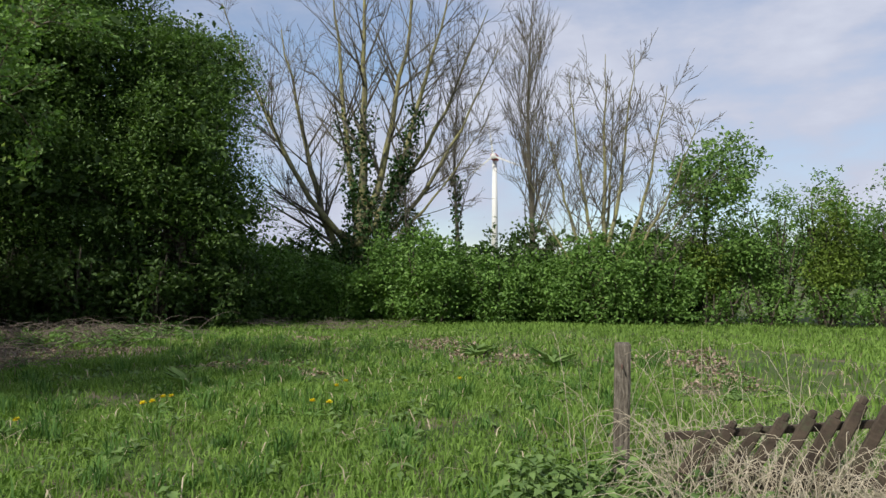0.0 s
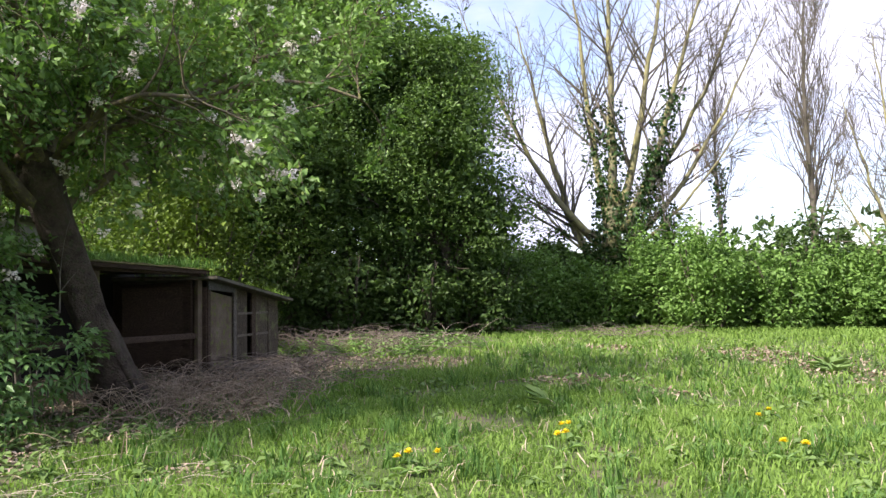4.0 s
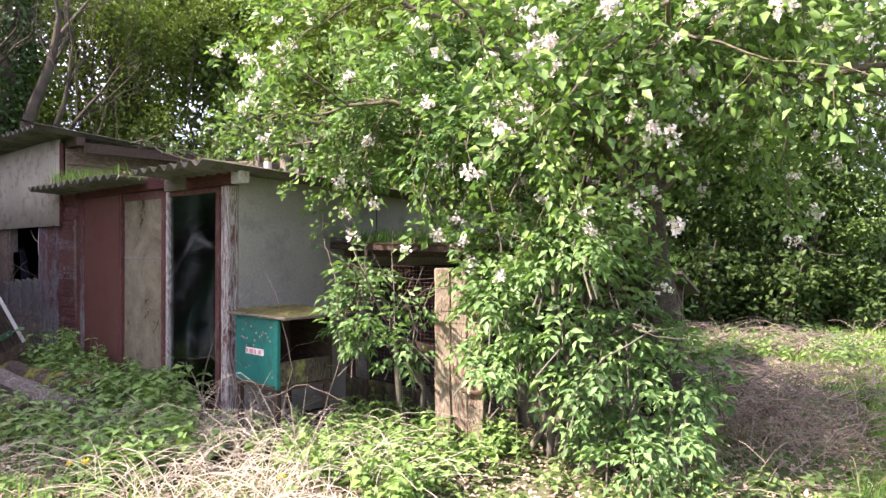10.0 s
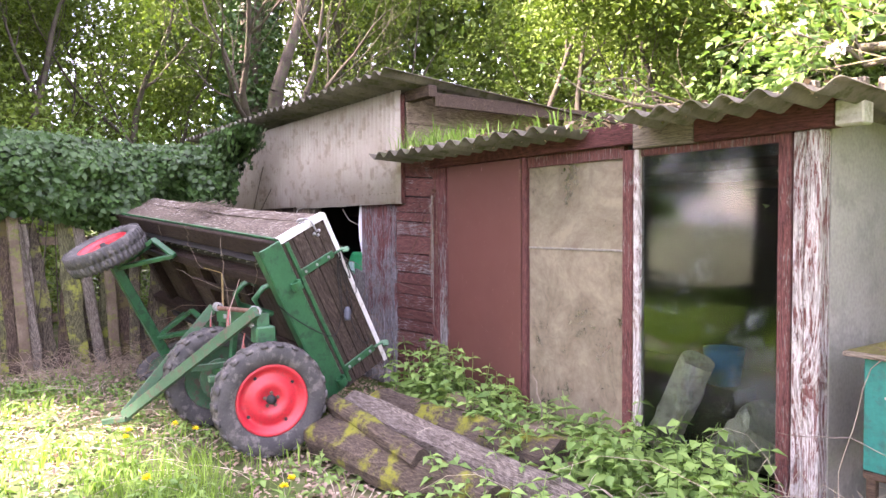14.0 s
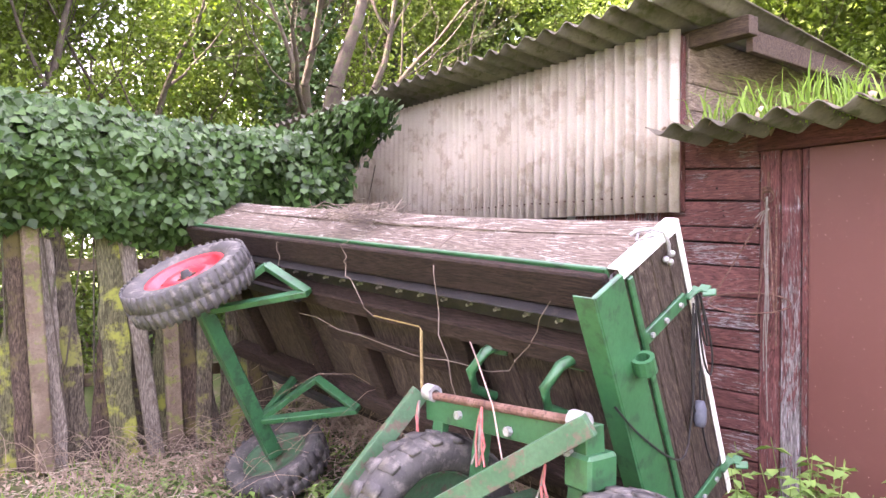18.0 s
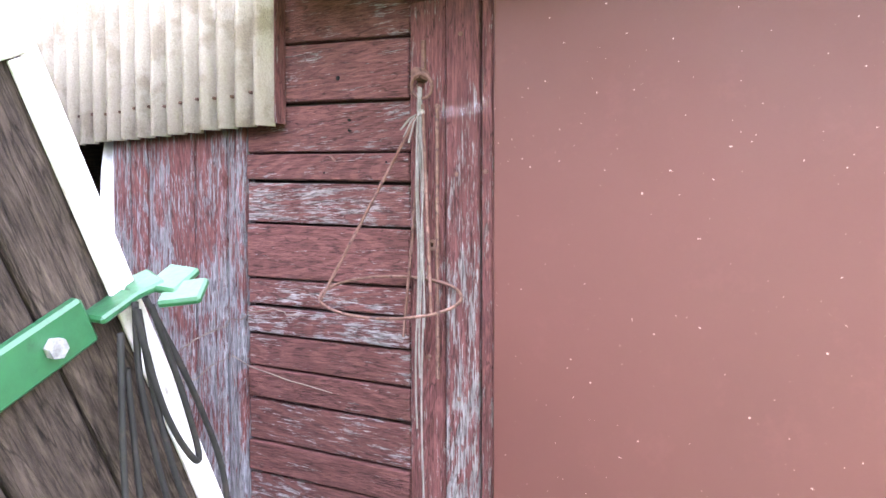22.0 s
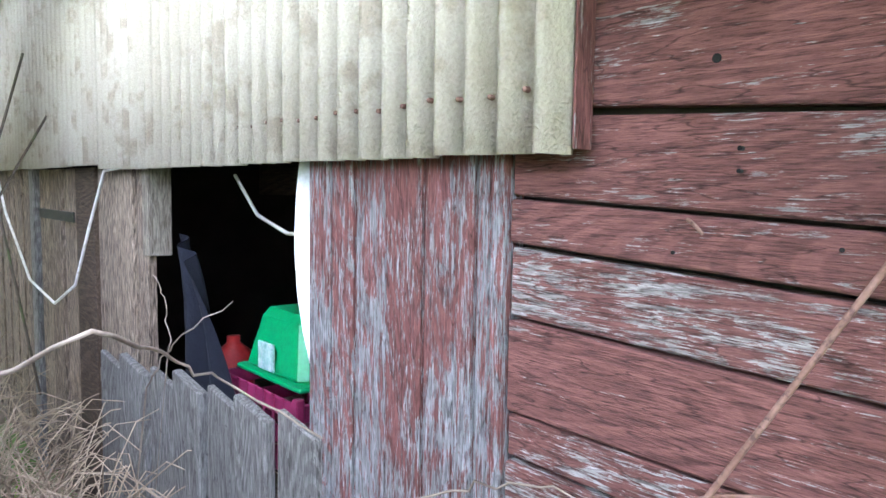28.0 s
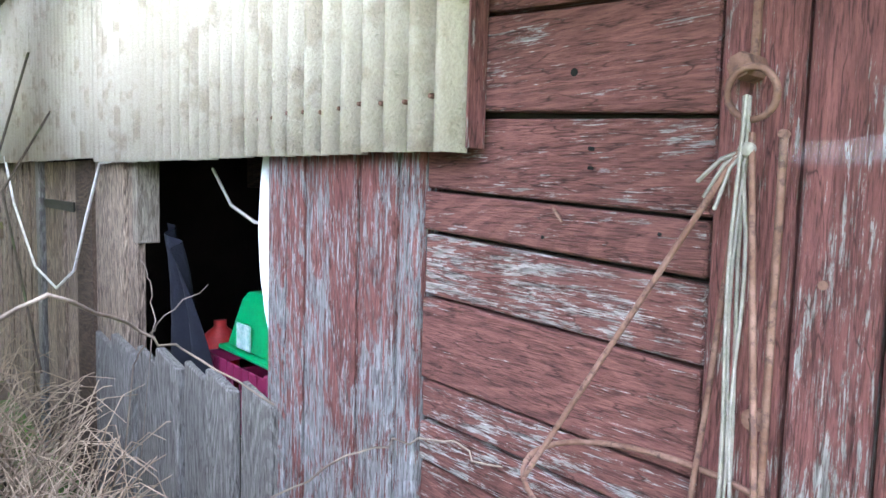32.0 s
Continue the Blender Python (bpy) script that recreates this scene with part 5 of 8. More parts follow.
def pole_tree(x, y, height, radius, low, ang, ln, n, label, ivy=0, stems=1):
    """A bare tree with straight leaders and many fine upswept side branches."""
    t = thing("bare_tree", (x, y, 0), label, "tree")
    lines = []
    for s in range(stems):
        tilt = np.array([0.0, 0.0, 1.0]) if stems == 1 else np.array([0.13 * math.cos(s * 2.1), 0.13 * math.sin(s * 2.1), 1.0])
        f = np.linspace(0, 1, 14)
        lead = np.outer(f, tilt) * height * (1 if s == 0 else 0.92) + np.column_stack([0.06 * np.sin(f * 7 + s), 0.06 * np.cos(f * 5 + s), 0 * f])
        lines.append((lead - [0, 0, 0.1], radius * (1 - 0.9 * f), 9))
        for _ in range(n // stems):
            g = rng.uniform(low, 0.97) ** 0.9
            i = min(int(g * 13), 12)
            a = rng.uniform(0, 6.28)
            d = np.array([math.cos(a) * math.sin(ang), math.sin(a) * math.sin(ang), math.cos(ang)])
            l, _ = branching(rng, lead[i], d, ln * (1.15 - g * 0.75) * rng.uniform(0.7, 1.2), max(radius * (1 - 0.85 * g) * 0.38, 0.008), 3, 3, 0.45, 0.62, 0.10, 0.08, 4)
            lines += l
    bark("trunk", lines[:1], M["grey_bark"], t, 0.0)
    bark("branch", [(p, np.maximum(r, 0.0055), k) for p, r, k in lines[1:]], M["grey_bark"], t, 0.03)
    if ivy:
        k = rng.uniform(0, 0.6, ivy) * height
        a = rng.uniform(0, 6.28, ivy)
        rr = rng.uniform(0.05, 0.22, ivy)
        leaves("ivy", np.stack([np.cos(a) * rr, np.sin(a) * rr, k], 1), 0.09, 0.9, M["ivy_leaf"], rng, t, "ivy on the stem", flat=0.2)


pole_tree(5.9, 18.3, 7.0, 0.09, 0.35, 0.55, 1.3, 26, "slender bare tree wrapped in ivy at its foot", 700)
pole_tree(8.1, 18.6, 9.2, 0.11, 0.24, 0.40, 2.0, 54, "slender upright bare tree with fine twigs")
pole_tree(4.75, 17.0, 5.2, 0.07, 0.3, 0.5, 0.9, 14, "thin ivy-clad bare sapling", 900)
limb_tree("bare_tree", 10.25, 15.6, [([(0, 0, -0.1), (0.0, 0, 0.5), (-0.05, 0, 1.2), (0.05, 0.05, 2.0)], [0.15, 0.12, 0.10, 0.08]), ([(0.25, 0.1, -0.1), (0.3, 0.1, 0.8), (0.4, 0.1, 1.9)], [0.08, 0.07, 0.05])],
          [((-0.05, 0, 1.0), (-1.4, 0.2, 5.2), 0.06), ((0, 0, 1.4), (-0.8, -0.3, 6.3), 0.06), ((0, 0, 1.8), (0.1, 0.3, 6.9), 0.07), ((0.1, 0, 1.9), (0.8, -0.2, 6.7), 0.06), ((0.4, 0.1, 1.6), (1.6, 0.3, 6.0), 0.06), ((0.4, 0.1, 1.5), (2.3, -0.2, 5.0), 0.05), ((0.3, 0.1, 1.2), (2.5, 0.2, 3.6), 0.04), ((-0.05, 0, 0.9), (-1.8, -0.2, 3.6), 0.04), ((0.3, 0.1, 0.6), (1.9, -0.3, 2.0), 0.03), ((0, 0, 1.5), (0.3, 0.9, 6.2), 0.05)],
          13, 0.30, "bare round-headed tree with pale grey twigs")

# the great dark thicket behind the hutch
def tiers(rng, clumps, per, centre, radii, level=0.45, shell=0.72, reach=0.26, lump=0.25):
    """Leaf places in flat sprays over the outside of a lumpy mass."""
    d = spread(clumps, rng)
    k = np.array([1 + lump * 2 * noise.noise(Vector(q) * 1.7 + Vector(centre)) for q in d])
    c = np.array(centre) + d * ((shell + (1 - shell) * rng.uniform(0, 1, clumps)) * k)[:, None] * np.array(radii)
    o = rng.normal(size=(clumps * per, 3)) * np.array([1, 1, level]) * reach * np.repeat(rng.uniform(0.5, 1.35, clumps), per)[:, None]
    drop = -0.5 * np.hypot(o[:, 0], o[:, 1])
    p = np.repeat(c, per, 0) + o + np.column_stack([0 * drop, 0 * drop, drop * 0.6])
    return p[p[:, 2] > 0.05]


for x, y, h, masses in (
        (0.8, 11.5, 5.6, ((1.15, 11.2, 4.3, 1.45, 1.5, 1.4), (0.6, 11.5, 5.7, 1.35, 1.5, 1.35), (1.7, 11.9, 2.7, 1.05, 1.2, 1.0), (0.2, 10.7, 3.1, 1.4, 1.3, 1.3))),
        (-1.4, 10.4, 7.4, ((-1.2, 10.1, 5.9, 2.0, 1.8, 1.8), (-1.6, 9.6, 3.6, 1.9, 1.5, 1.7), (-1.9, 10.9, 7.9, 2.1, 2.0, 1.6))),
        (-4.4, 11.2, 8.0, ((-4.0, 10.5, 6.0, 2.4, 2.0, 2.2), (-4.2, 9.9, 3.2, 2.2, 1.6, 2.0), (-4.6, 12.0, 8.4, 2.4, 2.0, 1.8), (-6.4, 10.6, 5.4, 2.0, 1.6, 3.0))),
        (-1.0, 13.9, 6.4, ((-1.2, 13.9, 4.0, 2.4, 1.7, 2.4), (-0.6, 14.1, 6.4, 1.9, 1.6, 1.7)))):
    t = thing("hawthorn_tree", (x, y, ground_z(x, y)), "tall dark green hawthorn thicket in full leaf", "tree")
    o = np.array([x, y, 0])
    lines, outer, core = [], [], []
    for m in masses:
        e = np.array(m[:3]) - o
        b = np.array([rng.normal() * 0.25, rng.normal() * 0.2, -0.1])
        f = np.linspace(0, 1, 7)[:, None]
        p = b + (e - b) * np.column_stack([f[:, 0] ** 1.4, f[:, 0] ** 1.4, f[:, 0]]) + rng.normal(size=(7, 3)) * 0.06
        lines.append((p, np.linspace(0.13, 0.05, 7), 9))
        for _ in range(16):
            l, _ = branching(rng, p[rng.integers(3, 7)], spread(1, rng)[0] + [0, 0, 0.2], min(m[3:]) * 0.75, 0.028, 1, 3, 0.6, 0.7, 0.05, 0.12, 4)
            lines += l
        area = 4 * math.pi * (m[3] * m[4] + m[4] * m[5] + m[3] * m[5]) / 3
        outer.append(tiers(rng, int(area * 7), 56, m[:3], m[3:]) - o)
        # core leaves are large and dark, painting the shade inside the crown
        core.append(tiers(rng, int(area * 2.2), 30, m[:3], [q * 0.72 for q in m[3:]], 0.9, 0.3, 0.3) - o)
    bark("trunk", lines, M["bark"], t, 0.03)
    leaves("crown", np.concatenate(outer), 0.085, 0.55, M["thicket_leaf"], rng, t, flat=0.45)
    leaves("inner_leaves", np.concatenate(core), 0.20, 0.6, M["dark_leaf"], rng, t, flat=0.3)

# undergrowth takes the dark leaf: shade under the crowns is in its colour
for x, y, rx, h in ((-6.0, 9.6, 1.6, 2.2), (-3.9, 9.4, 1.6, 2.1), (-1.9, 9.5, 1.5, 2.0), (-0.3, 9.9, 1.2, 1.9), (0.9, 10.8, 1.1, 1.8), (1.9, 12.0, 1.0, 1.6), (-2.6, 13.0, 1.8, 2.8), (-5.0, 13.0, 1.8, 2.8), (0.2, 13.2, 1.5, 2.4)):
    bush("thicket_undergrowth", x, y, rx, 1.0, h, 4200, 0.12, "dark_leaf", rng, "tangled undergrowth beneath the thicket, in leaves darkened for shade", 22)

# woodland behind the sheds; those below y = -4 are unseen, added for shade
WOODS = [(-13.4, 1.9, 13, 0.34, 9000), (-18.5, 6.9, 15, 0.40, 9000), (-12.7, 9.3, 13, 0.20, 900), (-9.4, 6.9, 12, 0.18, 500), (-6.6, 7.4, 9.5, 0.15, 300), (-14.5, -2.2, 10, 0.2, 0), (-15.6, 4.4, 11, 0.2, 0), (-4.2, 8.4, 9, 0.13, 0), (-16.0, 9.6, 11, 0.2, 0),
         (-17.5, 1.0, 10.5, 0.2, 0), (-8.2, 10.8, 10.5, 0.18, 400), (-5.0, 12.2, 10, 0.18, 0), (-13.4, -7.4, 10, 0.2, 0), (-1.6, 7.6, 7.5, 0.11, 0), (-10.8, 12.6, 12, 0.2, 300), (-20.5, 2.6, 12, 0.2, 0),
         # out-of-view trees, added only to cast shade on the sheds and woods
         (-9.8, -7.6, 12.5, 0.24, 0), (-12.0, -8.4, 13.5, 0.26, 0), (-13.4, -9.6, 13, 0.24, 0), (-10.4, -8.2, 12.5, 0.24, 0), (-15.5, -8.4, 13.0, 0.24, 0), (-18.8, -7.6, 13.0, 0.24, 0)]
for k, (x, y, h, r, iv) in enumerate(WOODS):
    lab = "tall tree in fresh yellow-green leaf, woodland or unseen shade tree"
    t = leafy_tree("woodland_tree", x, y, rng, h, 3, None if iv > 5000 else "wood_leaf", 0.17 if y < -4 else 0.11, 130 if y < -4 else 52, lab, r, 5, 3, 0 if iv > 5000 else iv, "bark", 0.62, jit=0.26)
    tagged(t, group="woodland trees")
    if iv > 5000:
        p = np.array([(0, 0, 0), (0.1, 0, h * 0.3), (0.0, 0.15, h * 0.6), (0.1, 0.1, h * 0.95)])
        bark("leader", [(p, np.array([r, r * 0.8, r * 0.6, r * 0.2]), 9)], M["bark"], t, 0.0)
        leaves("ivy", climber(rng, [(p, np.array([r, r * 0.8, r * 0.6, r * 0.3]), 9)], iv, 0.42, 0.3, h), 0.11, 0.9, M["ivy_leaf"], rng, t, "glossy dark green ivy up the whole trunk", flat=0.2)
for k, (x, y, rx, h) in enumerate(((-12.2, 0.8, 1.6, 3.0), (-12.0, 5.4, 1.6, 3.2), (-8.4, 7.0, 1.6, 3.0), (-5.8, 7.0, 1.6, 2.9), (-3.4, 7.0, 1.5, 2.8), (-1.4, 6.8, 1.3, 2.6), (-12.4, -1.4, 1.8, 3.4), (-10.4, -3.2, 1.6, 3.4), (-13, 7, 2.2, 3.8), (-9, 8.6, 2.2, 3.8), (-15.5, 2.8, 2.2, 4.4), (-16, -3, 2.2, 5), (-5.5, 9.8, 2.2, 3.8))):
    tagged(bush("woodland_shrub", x, y, rx, rx, h, 8000, 0.085, "wood_leaf" if k % 3 else "hedge_leaf", rng, "leafy light green woodland shrub behind the fence", 14, lump=0.35), group="woodland shrubs")

# dense oaks at the edge of the yard, unseen, added to shade the sheds
for x, y, h, masses in ((-8.6, -9.0, 9.6, ((-8.9, -8.8, 9.9, 2.9, 2.1, 2.2), (-7.0, -8.9, 9.0, 1.8, 1.9, 1.8), (-10.8, -8.6, 9.6, 2.0, 2.0, 2.2), (-11.7, -8.8, 11.1, 2.4, 2.0, 2.0), (-13.2, -8.8, 10.4, 1.6, 1.8, 1.9))), (-5.4, -8.9, 8.6, ((-5.5, -8.8, 8.7, 1.8, 1.8, 1.8), (-4.3, -8.5, 8.6, 1.2, 1.3, 1.4)))):
    t = thing("oak_tree", (x, y, ground_z(x, y)), "unseen broad oak added to shade the sheds", "tree")
    o = np.array([x, y, 0])
    lines = [(np.array([(0, 0, -0.1), (0.1, 0, h * 0.4), (0, 0.1, h * 0.8)]), np.array([0.34, 0.26, 0.15]), 9)]
    for m in masses:
        e = np.array(m[:3]) - o
        lines.append((np.array([(0.1, 0, h * 0.5), (e + [0, 0, h * 0.5]) / 2 + [0, 0, 0.3], e]), np.array([0.18, 0.13, 0.05]), 9))
    bark("trunk", lines, M["bark"], t, 0.0)
    at = np.concatenate([tiers(rng, int(110 * m[3] * m[4]), 52, m[:3], m[3:], 0.6, 0.15, 0.3, 0.1) for m in masses]) - o
    leaves("crown", at, 0.19, 0.6, M["hedge_leaf"], rng, t, flat=0.5)

# tall trees closing the meadow behind the walker, mirrored in the panes
for k, x in enumerate(np.arange(-13, 16, 3.6)):
    tagged(leafy_tree("boundary_tree", x, -14.5 - 1.2 * math.sin(k * 2.0), rng, 8.5, 3, "hedge_leaf", 0.2, 26, "leafy green tree along the near edge of the meadow", 0.16, 5, 3, 0, "bark", 0.7, jit=0.35, first=0.28), group="boundary trees")

# ---------- apple tree ----------
apple = thing("apple_tree", (2.45, 2.6, 0), "old leaning apple tree with white blossom and fresh leaves", "tree")
B = np.array([2.45, 2.6, 0.0])
trunk = [(2.66, 2.55, -0.1), (2.69, 2.36, 0.35), (2.71, 2.15, 0.8), (2.73, 1.94, 1.3), (2.76, 1.74, 1.75), (2.78, 1.62, 2.05), (2.79, 1.57, 2.27)]
lines = [(np.array(trunk) - B, np.array([0.29, 0.20, 0.165, 0.15, 0.155, 0.165, 0.14]), 9), (np.array([(2.98, 2.55, -0.05), (2.86, 2.3, 0.5), (2.78, 2.0, 1.1)]) - B, np.array([0.07, 0.06, 0.05]), 9)]
BOUGHS = [((2.9, -0.2, 2.5), 0.3, 0.07), ((3.8, 0.0, 2.6), 0.3, 0.05), ((4.8, 1.4, 2.45), 0.35, 0.05), ((5.2, 2.9, 2.75), 0.5, 0.045), ((1.2, 0.3, 2.55), 0.3, 0.08), ((-0.2, 0.9, 2.45), 0.5, 0.075), ((2.5, 1.0, 4.3), 0.1, 0.07),
         ((3.8, 2.1, 4.2), 0.2, 0.06), ((1.4, 2.8, 3.9), 0.2, 0.06), ((3.4, 4.3, 3.1), 0.4, 0.06), ((4.4, 0.4, 3.4), 0.3, 0.05), ((1.6, -0.2, 3.3), 0.3, 0.05), ((4.9, 3.6, 3.6), 0.3, 0.05), ((0.4, 2.2, 3.3), 0.3, 0.05)]
tips = []
for (ex, ey, ez), bow, r in BOUGHS:
    s = np.array(trunk[4 if r > 0.055 else 5])
    e = np.array([ex, ey, ez])
    f = np.linspace(0, 1, 9)[:, None]
    pts = s + (e - s) * f + np.array([0, 0, bow]) * 4 * f * (1 - f) * 0.6 + rng.normal(size=(9, 3)) * 0.035
    lines.append((pts - B, np.linspace(r * 0.85, 0.012, 9), 8))
    for i in range(2, 9):
        for _ in range(2):
            d = (e - s) / np.linalg.norm(e - s) * 0.6 + spread(1, rng)[0] * 0.9 + np.array([0, 0, 0.1])
            l, t = branching(rng, pts[i] - B, d, 0.55, 0.013, 2, 3, 0.7, 0.75, 0.0, 0.16, 4)
            lines += l
            tips += t
def rugged(line, seed, sides=26):
    """A trunk with buttresses, hollows and ridged bark along a polyline."""
    p, r, _ = line
    k = np.linspace(0, len(p) - 1, 46)
    i = np.minimum(k.astype(int), len(p) - 2)
    f = (k - i)[:, None]
    c, rr = p[i] * (1 - f) + p[i + 1] * f, r[i] * (1 - f[:, 0]) + r[i + 1] * f[:, 0]
    v = []
    for j in range(46):
        for q in range(sides):
            a = 2 * math.pi * q / sides
            u = Vector((math.cos(a), math.sin(a), 0))
            g = 1 + 0.30 * noise.noise(u * 1.3 + Vector((seed, 0, c[j][2] * 1.1))) + 0.16 * noise.noise(u * 5.0 + Vector((0, seed, c[j][2] * 1.6))) + 0.08 * noise.noise(u * 11 + Vector((3, seed, c[j][2] * 5)))
            v.append(c[j] + np.array(u) * rr[j] * g)
    b = (np.arange(45)[:, None] * sides + np.arange(sides)[None]).ravel()
    n = (np.arange(45)[:, None] * sides + (np.arange(sides)[None] + 1) % sides).ravel()
    return solid("trunk", mesh_np("trunk", np.array(v), [np.stack([b, n, n + sides, b + sides], 1)]), M["apple_bark"], apple)


rugged(lines[0], 2.0)
rugged(lines[1], 7.0, 14)
bark("branch", lines[2:], M["mossy_bark"], apple, 0.02)
part("cut_stub", lathe([(0, 0.0), (0.10, 0.0), (0.13, 0.012), (0.15, -0.05), (0.145, -0.12), (0, -0.12)], 14, pose(0.34, -1.035, 2.27, 74, 0, 12)), M["rotten"], apple, "sawn rotten end of the trunk")
at, out = along(tips, 22, rng, 0.05)
leaves("crown", at, 0.062, 0.58, M["apple_leaf"], rng, apple, "fresh green apple leaves", flat=0.4, out=out)
lit = [t for t in tips if t[0][-1][1] + B[1] < 2.2]
pick = rng.choice(len(lit), 400, replace=False)
at = np.concatenate([lit[i][0][-1] + rng.normal(size=(rng.integers(3, 16), 3)) * 0.022 for i in pick])
at = np.repeat(at, 5, 0) + rng.normal(size=(len(at) * 5, 3)) * 0.009
leaves("blossom", at, 0.024, 0.85, M["blossom"], rng, apple, "clusters of white blossom", flat=0.2)


# ---------- elder ----------
def compound(centres, ways, rng, length=0.17, leaflet=0.078):
    """Pinnate leaves of seven leaflets on a stalk."""
    n = len(centres)
    ways = ways / (np.linalg.norm(ways, axis=1, keepdims=True) + 1e-9)
    up = np.array([0, 0, 1.0])
    sid = np.cross(ways, up + rng.normal(size=(n, 3)) * 0.25)
    sid /= np.linalg.norm(sid, axis=1, keepdims=True) + 1e-9
    nor = np.cross(sid, ways)
    at, ah, us = [], [], []
    for f, s in ((0.45, 1), (0.45, -1), (0.85, 1), (0.85, -1), (1.0, 0)):
        at.append(centres + ways * length * f - nor * 0.05 * f * f)
        ah.append(ways * (0.55 if s else 1.0) + sid * s - up * 0.30)
        us.append(nor + rng.normal(size=(n, 3)) * 0.15)
    at, ah, us = np.concatenate(at), np.concatenate(ah), np.concatenate(us)
    ln = leaflet * rng.uniform(0.65, 1.2, len(at))
    return leaf_arrays(at, ah, us, ln, ln * 0.48, 0.18, 0.2)


def elder(x, y, blobs, canes, label):
    t = thing("elder_bush", (x, y, 0), label, "shrub")
    o = np.array([x, y, 0])
    lines = []
    for e in canes:
        e = np.array(e) - o
        b = np.array([rng.uniform(-0.25, 0.25), rng.uniform(-0.2, 0.2), -0.05])
        f = np.linspace(0, 1, 7)[:, None]
        p = b + (e - b) * f + np.array([0, 0, 0.25]) * 4 * f * (1 - f) + rng.normal(size=(7, 3)) * 0.03
        lines.append((p, np.linspace(0.028, 0.008, 7), 1))
        for i in (3, 4, 5, 6):
            l, _ = branching(rng, p[i], spread(1, rng)[0] + [0, 0, 0.3], 0.5, 0.008, 1, 3, 0.7, 0.7, 0.05, 0.1, 3)
            lines += l
    vs, fs, base = [], [], 0
    for c, r, n in blobs:
        m = max(n // 7, 4)
        d = spread(m, rng)
        hub = np.array(c) + d * (0.45 + 0.65 * rng.uniform(0, 1, (m, 1))) * np.array(r)
        p = np.repeat(hub, 9, 0) + rng.normal(size=(m * 9, 3)) * 0.03
        w = np.repeat(d, 9, 0) * 0.5 + spread(m * 9, rng) * np.array([1, 1, 0.5]) + np.array([0, 0, -0.05])
        for q in hub:
            lines.append((np.stack([q - o + [rng.normal() * 0.05, rng.normal() * 0.05, -0.32], q - o + rng.normal(size=3) * 0.02 - [0, 0, 0.15], q - o]), np.array([0.007, 0.006, 0.004]), 1))
        v, f = compound(p - o, w, rng)
        vs.append(v)
        fs.append(f + base)
        base += len(v)
    bark("stem", lines, M["grey_bark"], t, 0.02)
    solid("foliage", mesh_np("foliage", np.concatenate(vs), [np.concatenate(fs)]), M["elder_leaf"], t, "pinnate green elder leaves")
    return t


elder(2.45, 1.2, [((2.65, 0.95, 1.05), (0.6, 0.6, 0.6), 480), ((2.35, 0.9, 1.5), (0.5, 0.5, 0.35), 220), ((3.05, 1.2, 0.6), (0.45, 0.6, 0.4), 220), ((2.15, 0.8, 0.95), (0.25, 0.3, 0.3), 90), ((3.3, 0.8, 0.35), (0.25, 0.25, 0.25), 70), ((2.9, 0.7, 1.55), (0.4, 0.35, 0.25), 110)],
      [(2.8, 0.6, 1.6), (2.4, 0.6, 1.8), (2.4, 0.9, 2.3), (2.7, 1.3, 2.6), (3.3, 0.9, 1.0), (3.2, 1.5, 0.9), (2.0, 0.7, 1.2)], "leafy green elder bush growing under the apple tree")
elder(1.35, 0.9, [((1.3, 0.4, 0.98), (0.32, 0.28, 0.22), 90), ((1.0, 0.6, 1.25), (0.2, 0.2, 0.2), 40), ((1.55, 0.5, 0.75), (0.2, 0.15, 0.15), 30)], [(1.3, 0.4, 1.0), (1.0, 0.6, 1.3), (1.5, 0.5, 0.8)], "thin elder shoots in front of the wire pen")
elder(1.9, 1.8, [((1.7, 1.2, 2.65), (1.0, 0.8, 0.65), 700), ((2.5, 1.2, 3.1), (1.1, 0.9, 0.75), 760), ((0.9, 0.9, 2.45), (0.6, 0.6, 0.35), 200), ((2.2, 0.6, 2.2), (0.5, 0.4, 0.35), 150), ((3.4, 1.2, 3.3), (0.9, 0.8, 0.7), 420)],
      [(1.5, 0.9, 2.8), (2.2, 1.0, 3.2), (2.6, 1.4, 3.3), (1.1, 1.0, 2.4), (3.3, 1.2, 3.2)], "tall elder shoots mingling with the apple crown")


# ---------- meadow grass ----------
def bare(x, y):
    """1 where grass is thick, towards 0 on worn and shaded ground."""
    n1 = np.array([noise.noise(Vector((a * 0.45, b * 0.45, 3.0))) for a, b in zip(x, y)])
    n2 = np.array([noise.noise(Vector((a * 1.3, b * 1.3, 9.0))) for a, b in zip(x, y)])
    g = np.ones(len(x))
    yard = (x < np.interp(y, [-1, 3, 4.6, 6.0, 7.0], [4.3, 4.2, 3.5, 3.0, 2.4]) + 0.5 * n2) & (y > -0.9 + 0.5 * n2) & (y < 7.0)
    front = (x < 2.6 + 0.6 * n2) & (y <= -0.9 + 0.5 * n2) & (y > -4.2 + n2)
    g[yard] = 0.06
    g[front] = (0.05 + 0.5 * np.clip(n2 + 0.15, 0, 1) * (y < -1.5))[front]
    g[(x < 1.0) & (y > -3.0) & (y < 8)] *= 0.6
    patch = ((n1 > 0.12) & (y > 5.0) & (y < 11) & (n2 > -0.25))
    g[patch] = 0.16
    tuft = (np.hypot((x + 2.75) / 0.85, (y + 2.4) / 0.5) + 1.4 * n2 < 0.8) | (np.hypot((x - 4.6) / 0.7, (y - 1.2) / 0.5) < 1)
    g[tuft] = 0.85
    g *= np.clip(0.75 + n2 * 0.9, 0.15, 1)
    return g


